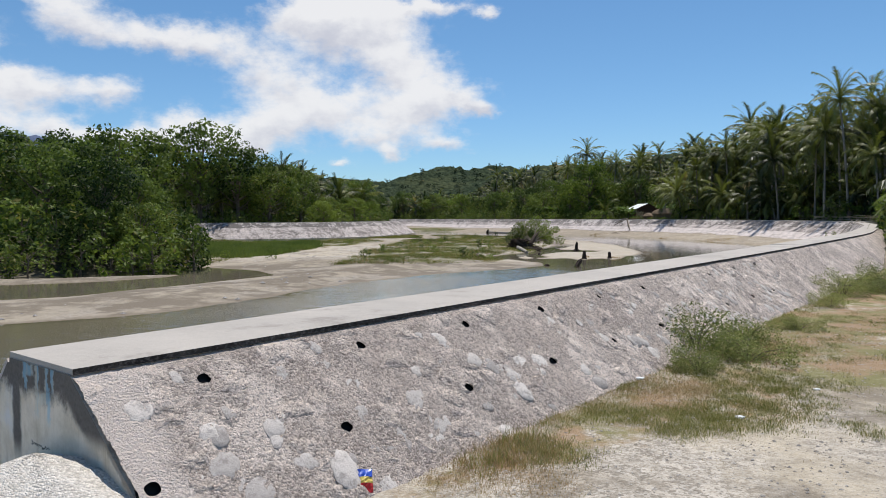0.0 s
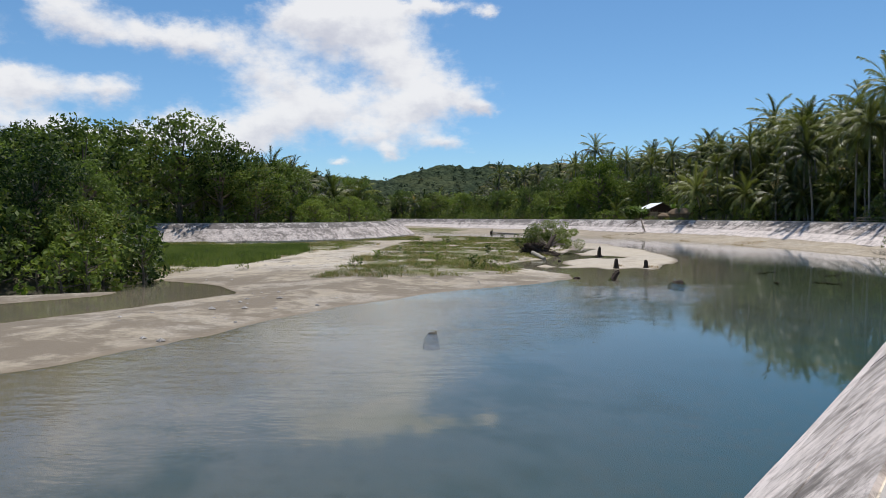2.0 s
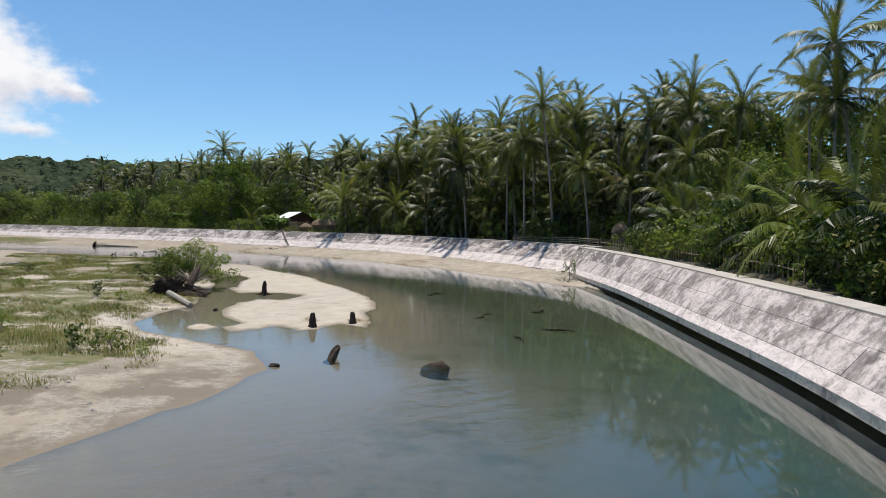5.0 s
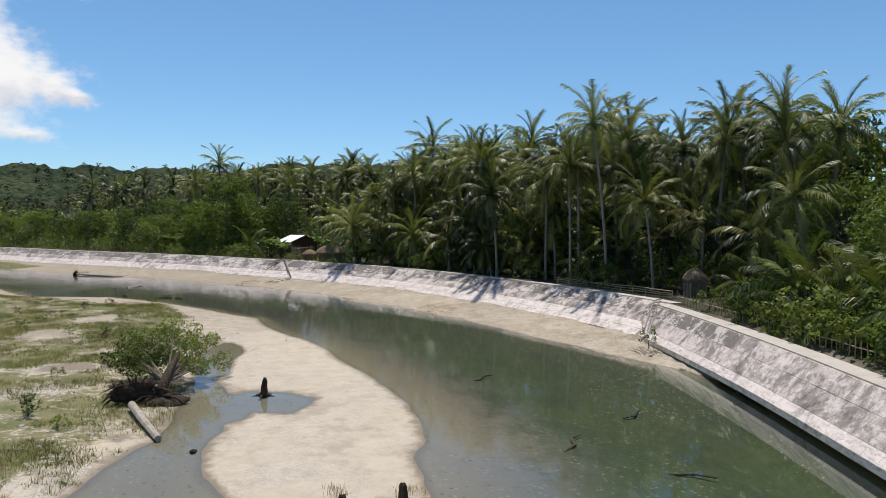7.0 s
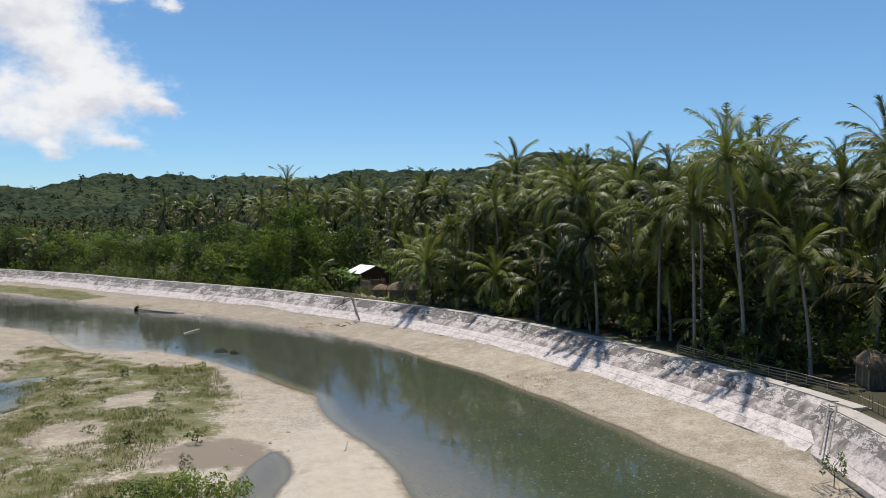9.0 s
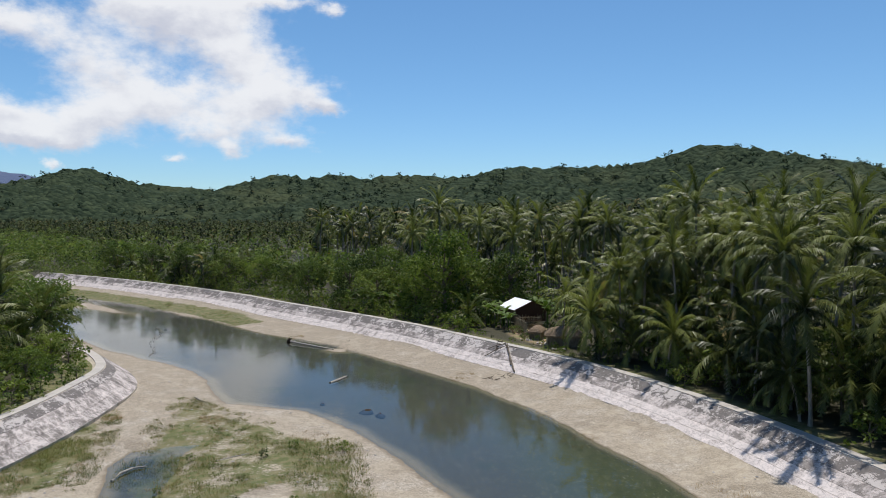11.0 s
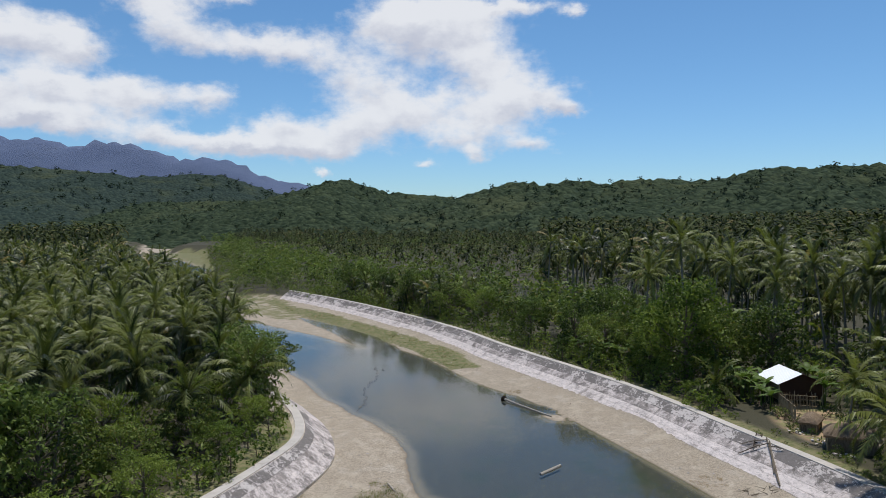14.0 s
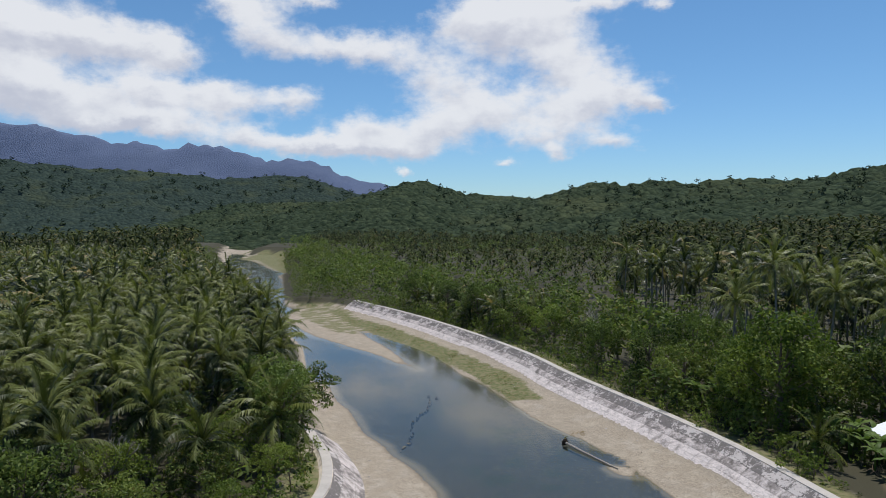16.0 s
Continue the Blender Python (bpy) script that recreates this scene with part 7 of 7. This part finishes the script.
def uprooted_tree():
    x0, y0 = 10.6, 83.6
    e = thing("uprooted_tree", "leafy toppled tree with a dark root plate torn from the bank", "tree", m=Matrix.Translation((x0, y0, gz(x0, y0))))
    r = random.Random(372)
    # the root plate stands on edge, ragged, hung with roots
    bm = bmesh.new()
    bmesh.ops.create_icosphere(bm, subdivisions=4, radius=1.0)
    for v in bm.verts:
        q = v.co.copy()
        v.co = q * (0.78 + 0.42 * noise.noise(q * 1.6) + 0.26 * noise.noise(q * 4.5) + 0.14 * noise.noise(q * 11))
    c = part("root_plate", bm, M["soil"], e, "dark earthy root plate", True)
    c.matrix_local = Matrix.Translation((-1.2, 0.3, 0.6)) @ pose(0, 0, 0, 0, 14, 8) @ Matrix.Diagonal((1.35, 0.45, 0.85, 1))
    c = child("root_mound", rock_mesh("root_mound", 374, M["soil"], 3), e, "dark mud heap under the roots")
    c.matrix_local = Matrix.Translation((0.2, -0.35, 0.05)) @ Matrix.Diagonal((1.3, 0.7, 0.42, 1))
    v, f = tube_arrays([(-0.2, 0.2, -0.1), (0.05, 0.3, 0.7), (0.6, 1.3, 1.5), (1.4, 3.2, 2.1)], [0.42, 0.3, 0.2, 0.08], 9)
    child("trunk", mesh_np("trunk", v, f, M["wet_wood"], True), e)
    for k in range(66):
        a = 6.283 * k / 66 + r.uniform(-0.1, 0.1)
        if k % 3:
            p0 = Vector((-1.2 + 0.9 * math.cos(a), 0.2, 0.65 + 0.5 * math.sin(a)))
            d = Vector((0.8 * math.cos(a), r.uniform(-0.9, 0.1), 0.55 * math.sin(a) - r.uniform(0.1, 0.5)))
        else:
            p0 = Vector((-0.1, 0.1, 0.4))
            d = Vector((1.5 * math.cos(a), -0.3 + 0.9 * math.sin(a), -0.35))
        v, f = tube_arrays([p0, p0 + d * 0.55 + Vector((r.uniform(-0.15, 0.15), 0, r.uniform(0.05, 0.28))), p0 + d * r.uniform(0.8, 1.35)], [r.uniform(0.04, 0.09), 0.04, 0.012], 5)
        child("root", mesh_np("root", v, f, M["wet_wood"]), e)
    blobs = []
    for k in range(52):
        f = r.random()
        w = 1.5 + 1.2 * math.sin(math.pi * f)
        blobs.append(((1.0 - 2.4 + 5.2 * f + r.uniform(-0.5, 0.5), 4.8 + r.uniform(-w, w) * 0.8, 0.8 + r.uniform(0, 2.7) * (0.5 + 0.5 * math.sin(math.pi * f))), r.uniform(0.4, 0.75)))
    for c, rad in blobs[::3]:
        v, f = tube_arrays([(0.3, 0.8, 0.9), (c[0] * 0.55 + 0.2, c[1] * 0.55 + 0.3, 0.75 + c[2] * 0.4), c], [0.08, 0.05, 0.015], 5)
        child("limb", mesh_np("limb", v, f, M["bark"]), e)
    v, f = leaf_cloud(r, blobs, 640, 0.08, 0.85)
    child("crown", mesh_np("crown", v, f, M["leaf_mid"]), e, "dense small green leaves")


uprooted_tree()


# ---- the yard behind the far dike ----
def house():
    zg = gz(49, 179)
    e = thing("house", "small bamboo house with a bright metal gable roof", "house", m=Matrix.Translation((49.15, 179.4, zg)) @ Matrix.Rotation(radians(8), 4, "Z"))
    he, hr, w, l = 5.95 - zg, 7.3 - zg, 3.15, 3.25
    for sg, nm in ((-1, "roof_sheet"), (1, "roof_sheet")):
        # corrugated sheet, the waves running down the slope
        vs, fs = [], []
        n = 66
        for i in range(n + 1):
            y = -l + 2 * l * i / n
            dz = 0.022 * math.cos(i * math.pi / 2)
            vs += [(sg * w, y, he + dz), (0.0, y, hr + dz), (sg * w, y, he + dz - 0.02), (0.0, y, hr + dz - 0.02)]
        for i in range(n):
            b = i * 4
            fs += [(b, b + 1, b + 5, b + 4), (b + 2, b + 6, b + 7, b + 3)]
        child(nm, mesh_np(nm, vs, fs, M["roof_metal"] if sg < 0 else M["rust_metal"]), e, "bright zinc sheet" if sg < 0 else "rusty brown sheet")
    for y in (-l + 0.35, l - 0.35):
        bm = bmesh.new()
        ring = [bm.verts.new(c) for c in ((-w + 0.3, y, 0.9), (w - 0.3, y, 0.9), (w - 0.3, y, he + 0.1), (0, y, hr - 0.06), (-w + 0.3, y, he + 0.1))]
        f = bm.faces.new(ring)
        bmesh.ops.solidify(bm, geom=[f], thickness=0.06)
        part("gable_wall", bm, M["rust_metal"], e, "dark reddish-brown boards")
    for sg in (-1, 1):
        bm = bmesh.new()
        box_bm(bm, 0.06, 2 * l - 0.8, he - 0.85, Matrix.Translation((sg * (w - 0.33), 0, 0.9 + (he - 0.85) / 2)))
        part("side_wall", bm, M["thatch"], e, "woven bamboo wall")
    for x in (-w + 0.3, w - 0.3):
        for y in (-l + 0.35, 0, l - 0.35):
            v, f = tube_arrays([(x, y, -0.3), (x, y, he)], [0.08, 0.07], 7)
            child("post", mesh_np("post", v, f, M["bamboo"]), e)
    bm = bmesh.new()
    box_bm(bm, 2 * w - 0.6, 2 * l - 0.7, 0.08, Matrix.Translation((0, 0, 0.88)))
    part("floor_deck", bm, M["bamboo"], e)


house()


def bamboo_screen(x0, y0, x1, y1, h, gap, rails, seed, label, name="bamboo_fence"):
    """Upright canes tied to rails."""
    r = random.Random(seed)
    e = thing(name, label, "fence")
    L = math.hypot(x1 - x0, y1 - y0)
    n = int(L / gap)
    for i in range(n + 1):
        x, y = x0 + (x1 - x0) * i / n, y0 + (y1 - y0) * i / n
        z = gz(x, y)
        v, f = tube_arrays([(x, y, z - 0.2), (x + r.uniform(-0.06, 0.06), y + r.uniform(-0.06, 0.06), z + h * r.uniform(0.75, 1.1))], [0.035, 0.028], 5)
        child("cane", mesh_np("cane", v, f, M["bamboo"]), e)
    for q in rails:
        pts = [(x0 + (x1 - x0) * k / 8 + r.uniform(-0.03, 0.03), y0 + (y1 - y0) * k / 8, gz(x0 + (x1 - x0) * k / 8, y0 + (y1 - y0) * k / 8) + h * q + r.uniform(-0.05, 0.05)) for k in range(9)]
        v, f = tube_arrays(pts, [0.035] * 9, 5)
        child("rail", mesh_np("rail", v, f, M["bamboo"]), e)
    return e


bamboo_screen(46.4, 174.8, 46.2, 168.5, 2.3, 0.17, (0.3, 0.85), 381, "rough bamboo screen fence beside the house")
bamboo_screen(46.4, 174.8, 50.6, 174.0, 2.3, 0.17, (0.3, 0.85), 382, "rough bamboo screen fence beside the house")
bamboo_screen(54.8, 105.5, 53.9, 88.2, 0.95, 1.6, (0.25, 0.5, 0.72, 0.92), 383, "low fence of bamboo rails along the dike's crest")

for s0, s1, seed in ((56, 70, 384), (71, 84, 385), (85, 97, 386)):
    ax, ay, _, _ = near_at(s0, 4.4)
    bx, by, _, _ = near_at(s1, 4.4)
    bamboo_screen(float(ax), float(ay), float(bx), float(by), 1.15, 0.55, (0.55,), seed, "row of rough stakes behind the concrete wall", "stake_fence")


def thatched_hut(cx, cy, lx, ly, eave, ridge, turn, label, mat):
    """A thatched roof with a shaggy edge on short posts."""
    zg = gz(cx, cy)
    e = thing("thatched_hut", label, "hut", m=Matrix.Translation((cx, cy, zg)) @ Matrix.Rotation(turn, 4, "Z"))
    r = random.Random(int(cx * 10))
    n, k = 30, 12
    vs, fs = [], []
    for i in range(n + 1):
        u = -1 + 2 * i / n
        for j in range(k + 1):
            v = -1 + 2 * j / k
            d = max(abs(u) ** 3, abs(v) ** 1.6)
            vs.append((u * lx * (1 + r.uniform(-0.015, 0.015)), v * ly * (1 + r.uniform(-0.03, 0.03)), ridge - zg - (ridge - eave) * d + r.uniform(-0.04, 0.04) - (0.12 * r.random() if d > 0.97 else 0)))
    m = len(vs)
    vs += [(x * 0.97, y * 0.97, z - 0.22) for x, y, z in vs]
    for i in range(n):
        for j in range(k):
            q = i * (k + 1) + j
            fs += [(q, q + k + 1, q + k + 2, q + 1), (m + q, m + q + 1, m + q + k + 2, m + q + k + 1)]
    rim = [i * (k + 1) for i in range(n + 1)] + [n * (k + 1) + j for j in range(1, k + 1)] + [i * (k + 1) + k for i in range(n - 1, -1, -1)] + [j for j in range(k - 1, 0, -1)]
    for a, b in zip(rim, rim[1:] + rim[:1]):
        fs.append((a, b, m + b, m + a))
    child("thatch", mesh_np("thatch", vs, fs, M[mat]), e, "shaggy brown thatch")
    for x in (-lx * 0.85, 0, lx * 0.85):
        for y in (-ly * 0.8, ly * 0.8):
            v, f = tube_arrays([(x, y, -0.3), (x, y, eave - zg + 0.15)], [0.07, 0.06], 6)
            child("post", mesh_np("post", v, f, M["bamboo"]), e)
    bm = bmesh.new()
    box_bm(bm, lx * 1.7, 0.06, (eave - zg) * 0.75, Matrix.Translation((0, ly * 0.75, (eave - zg) * 0.4)))
    part("back_wall", bm, M["thatch"], e)
    bm = bmesh.new()
    box_bm(bm, lx * 1.7, 0.06, (eave - zg) * 0.92, Matrix.Translation((0, -ly * 0.75, (eave - zg) * 0.46)))
    part("front_wall", bm, M["bark"], e, "dark bamboo wall")
    for sg in (-1, 1):
        bm = bmesh.new()
        box_bm(bm, 0.06, ly * 1.44, (eave - zg) * 0.92, Matrix.Translation((sg * lx * 0.85, 0, (eave - zg) * 0.46)))
        part("side_wall", bm, M["bark"], e, "dark bamboo wall")


thatched_hut(48.4, 158.6, 2.7, 1.5, 4.75, 5.85, radians(-18), "low hut with a brown thatched roof by the dike", "thatch")
thatched_hut(58.6, 89.8, 1.1, 0.9, 4.7, 5.7, radians(60), "small brown thatched shelter among dark trees", "thatch")
thatched_hut(47.0, 166.0, 1.8, 1.1, 4.2, 4.9, radians(60), "heap of brown thatch on a low frame", "thatch")

# poles and a short ladder on the dike's face
def on_far(s, off, lift):
    """A point over the far dike's face."""
    x, y = np.interp(s, far_s, far_line[:, 0]), np.interp(s, far_s, far_line[:, 1])
    nx, ny = np.interp(s, far_s, far_nrm[:, 0]), np.interp(s, far_s, far_nrm[:, 1])
    top = np.interp(s, far_s, far_top)
    low = np.interp(s, [0, 60, 330], [0.55, 0.85, 1.25])
    return Vector((x + nx * off, y + ny * off, low + (top - low) * min(1.0, off / 3.6) + lift))


e = thing("leaning_poles", "dry poles and branches leaning down the dike's face", "poles")
S0 = float(far_s[np.argmin(np.hypot(far_line[:, 0] - 39.5, far_line[:, 1] - 151.8))])
for a, b, rad in (((6.6, 4.1), (0.3, 0.1), 0.11), ((6.2, 3.8), (0.9, 0.4), 0.09), ((5.4, 3.4), (7.6, 1.2), 0.06), ((6.0, 3.9), (8.4, 2.2), 0.05), ((5.6, 3.6), (2.0, 0.9), 0.08), ((5.2, 3.0), (3.4, 3.4), 0.05)):
    p, q = on_far(S0 + a[0], a[1], 0.22), on_far(S0 + b[0], b[1], 0.16)
    v, f = tube_arrays([p, p.lerp(q, 0.5) + Vector((0, 0, 0.14)), q], [rad * 0.8, rad, rad * 0.8], 6)
    child("pole", mesh_np("pole", v, f, M["bark"]), e)
e = thing("short_ladder", "short wooden ladder lying over the dike's crest", "ladder")
la, lb = on_far(S0 + 6.4, 2.6, 0.14), on_far(S0 + 8.2, 4.6, 0.16)
sd = (lb - la).cross(Vector((0, 0, 1))).normalized() * 0.3
for sg in (-1, 1):
    v, f = tube_arrays([la + sd * sg, lb + sd * sg], [0.06, 0.06], 6)
    child("side_rail", mesh_np("side_rail", v, f, M["wet_wood"]), e)
for k in range(5):
    q = la.lerp(lb, 0.12 + 0.19 * k)
    v, f = tube_arrays([q - sd, q + sd], [0.05, 0.05], 6)
    child("rung", mesh_np("rung", v, f, M["wet_wood"]), e)
# broken slab and shrub where the two walls meet
e = thing("broken_ladder", "old wooden ladder lying on the wall where the dikes meet", "ladder")
for sg in (0, 0.45):
    v, f = tube_arrays([(47.0 + sg, 84.9 - sg * 0.4, 1.05), (49.9 + sg, 86.6 - sg * 0.4, 3.35)], [0.06, 0.06], 6)
    child("side_rail", mesh_np("side_rail", v, f, M["grey_wood"]), e)
for k in range(4):
    q = Vector((49.2, 86.2, 2.75)) + Vector((0.5, 0.3, 0.2)) * k
    v, f = tube_arrays([q, q + Vector((0.45, -0.2, 0))], [0.045, 0.045], 6)
    child("rung", mesh_np("rung", v, f, M["grey_wood"]), e)
kink = copy_at(SHRUBS[0], Matrix.Translation((45.2, 82.6, 0.5)) @ Matrix.Diagonal((0.9, 0.9, 1.35, 1)))
tagged(kink, "tall green shrub rooted at the joint of the walls", "shrub")
rr = random.Random(391)
e = thing("brushwood", "tangle of dead brushwood washed against the wall", "brushwood")
for k in range(22):
    x, y = 44.0 + rr.uniform(-1.1, 1.1), 82.0 + rr.uniform(-1.2, 1.2)
    a, l = rr.uniform(0, 6.28), rr.uniform(0.4, 1.1)
    v, f = tube_arrays([(x, y, 0.18), (x + l * math.cos(a), y + l * math.sin(a), 0.35 + rr.uniform(0, 0.4))], [0.03, 0.012], 4)
    child("twig", mesh_np("twig", v, f, M["grey_wood"]), e)
e = thing("brushwood", "small heap of dead branches on the sandy beach", "brushwood")
for k in range(18):
    x, y = 37.2 + rr.uniform(-1.6, 1.6), 152.0 + rr.uniform(-0.9, 0.9)
    a, l = rr.uniform(0, 6.28), rr.uniform(0.4, 1.2)
    z0 = gz(x, y)
    v, f = tube_arrays([(x, y, z0), (x + l * math.cos(a), y + l * math.sin(a), z0 + 0.12 + rr.uniform(0, 0.3))], [0.035, 0.012], 4)
    child("twig", mesh_np("twig", v, f, M["bark"]), e)

for k, (x, y, s) in enumerate(((44.2, 178.5, 1.0), (43.6, 181.2, 1.15), (42.4, 183.5, 1.1), (44.5, 176.0, 0.9), (41.4, 186.0, 1.2), (45.0, 184.5, 1.1), (44.9, 173.6, 0.85), (43.0, 179.8, 0.8), (31, 195, 1.3), (28.5, 198, 1.25), (26, 199.5, 1.2), (24, 203.5, 1.3), (54, 172, 1.2), (53, 184, 1.3), (22, 206, 1.2), (33, 197, 1.1), (45.6, 178.2, 1.0), (46.3, 181.5, 1.1), (44.9, 182.8, 0.9), (52.6, 176.8, 1.1), (53.4, 179.6, 1.2), (46.1, 176.6, 0.7))):
    plant(BANANAS[k % 2], spot(x, y, k * 1.3, s, 0.05))
for k, (x, y, s) in enumerate(((44.6, 180.5, 0.35), (43.6, 177.4, 0.4), (44.6, 164.5, 0.25), (46.0, 160.6, 0.2), (45.6, 170.5, 0.3), (47.2, 154.6, 0.3), (48.6, 152.4, 0.35), (51.5, 149.5, 0.4), (43.2, 184.5, 0.4), (45.0, 172.0, 0.35), (45.3, 166.6, 0.3), (46.2, 163.4, 0.28), (51.8, 167.5, 0.5), (52.6, 163.5, 0.55), (51.2, 171.4, 0.4), (52.4, 160.0, 0.5), (46.4, 157.0, 0.25), (47.6, 163.0, 0.3))):
    copy_at(BUSHES[k % 2], spot(x, y, k * 1.9, s, 0.03))


def bare_tree(x, y, h, seed):
    """A leafless pale tree of forking limbs."""
    r = random.Random(seed)
    e = thing("bare_tree", "leafless pale grey tree among the green crowns", "tree", "bare trees", m=Matrix.Translation((x, y, gz(x, y))))
    segs = []

    def grow(p, d, l, rad, depth):
        q = p + d * l
        segs.append(tube_arrays([p, p.lerp(q, 0.5) + Vector((r.uniform(-1, 1), r.uniform(-1, 1), 0)) * l * 0.06, q], [rad, rad * 0.85, rad * 0.65], 5))
        if depth:
            for _ in range(3):
                grow(q, (d + Vector((r.uniform(-0.8, 0.8), r.uniform(-0.8, 0.8), r.uniform(-0.15, 0.45)))).normalized(), l * r.uniform(0.55, 0.75), rad * 0.55, depth - 1)

    grow(Vector((0, 0, -0.3)), Vector((0.03, 0.02, 1)), h * 0.42, 0.22, 4)
    v, f = join(segs)
    child("trunk", mesh_np("trunk", v, f, M["grey_wood"], True), e)


bare_tree(32.5, 213.5, 14, 501)
bare_tree(12.5, 236.0, 10, 502)
bare_tree(-30.5, 148.5, 8, 503)

# weeds, dead fronds and rubble round the huts
rr = random.Random(395)
for k in range(46):
    q = S0 - 14 + 62 * rr.random()
    p = on_far(q, 5.2 + rr.uniform(0, 2.6), 0)
    if abs(p.x - 48.4) < 3.4 and abs(p.y - 158.6) < 2.6:
        continue
    copy_at(SHRUBS[k % 2], spot(p.x, p.y, k * 1.3, rr.uniform(0.35, 0.9), 0.03))
for cx, cy, n in ((45.9, 171.0, 30), (46.4, 168.0, 34), (45.2, 175.2, 20)):
    e = thing("brushwood", "brown heap of dry fronds and sticks by the huts", "brushwood", "heaps of dry fronds")
    for k in range(n):
        x, y = cx + rr.uniform(-1.3, 1.3), cy + rr.uniform(-1.4, 1.4)
        a, l, z0 = rr.uniform(0, 6.28), rr.uniform(0.6, 1.8), gz(x, y)
        v, f = tube_arrays([(x, y, z0), (x + l * 0.5 * math.cos(a), y + l * 0.5 * math.sin(a), z0 + 0.35 + rr.uniform(0, 0.5)), (x + l * math.cos(a), y + l * math.sin(a), z0 + rr.uniform(0.1, 0.8))], [0.05, 0.04, 0.015], 4)
        child("stick", mesh_np("stick", v, f, M["thatch" if k % 3 else "bamboo"]), e)
PALE = [rock_mesh("rubble_stone", 410 + k, M["concrete_pale"], 1) for k in range(3)]
for k in range(34):
    cx, cy = ((45.4, 165.2), (46.6, 161.6), (47.0, 156.4))[k % 3]
    x, y, q = cx + rr.uniform(-1.1, 1.1), cy + rr.uniform(-1.6, 1.6), rr.uniform(0.12, 0.34)
    ob = new("rubble_stone", PALE[k % 3])
    ob.matrix_basis = Matrix.Translation((x, y, gz(x, y) + q * 0.25)) @ Matrix.Rotation(rr.uniform(0, 6.28), 4, "Z") @ Matrix.Diagonal((q * 1.2, q, q * 0.6, 1))
    tagged(ob, "pale lump of rubble beside the thatched hut", "rubble", "rubble by the huts")

# dense undergrowth hanging over the other bank
bank, bank_s = smooth_line([(-19.5, 57.5), (-22.5, 52.5), (-28.5, 48.6), (-45, 43.2), (-66, 33.5)], 1.9)
rr = random.Random(397)
for k, (x, y) in enumerate(bank):
    for off in (0.0, 2.4):
        copy_at(BUSHES[(2, 0, 2, 1, 0)[(k * 2 + int(off)) % 5]], spot(x - 0.45 * off + rr.uniform(-0.5, 0.5), y + 0.9 * off + rr.uniform(-0.5, 0.5), k * 2.1, rr.uniform(0.5, 0.8) + 0.1 * off, 0.35))

# lush grass at the foot of the other dike
LUSH = [(-17.2, 61), (-14.6, 72), (-14.8, 88), (-18, 100), (-33, 96), (-31, 82), (-23, 65)]
X, Y = inside(LUSH, 7600, np.random.RandomState(398), 0.0)
lush = [(x, y, 0.7 + 0.6 * abs(noise.noise((x * 0.3, y * 0.3, 1.0))) + 0.3 * rr.random()) for x, y in zip(X, Y) if noise.noise((x * 0.22, y * 0.22, 5.0)) > -0.25]
tagged(new("lush_grass", mesh_np("lush_grass", *blades(rr, lush, 13, 0.55, 0.02, 0.5, 1.0), M["lush_grass"])), "tall bright green grass below the other dike", "grass", kind="stuff")
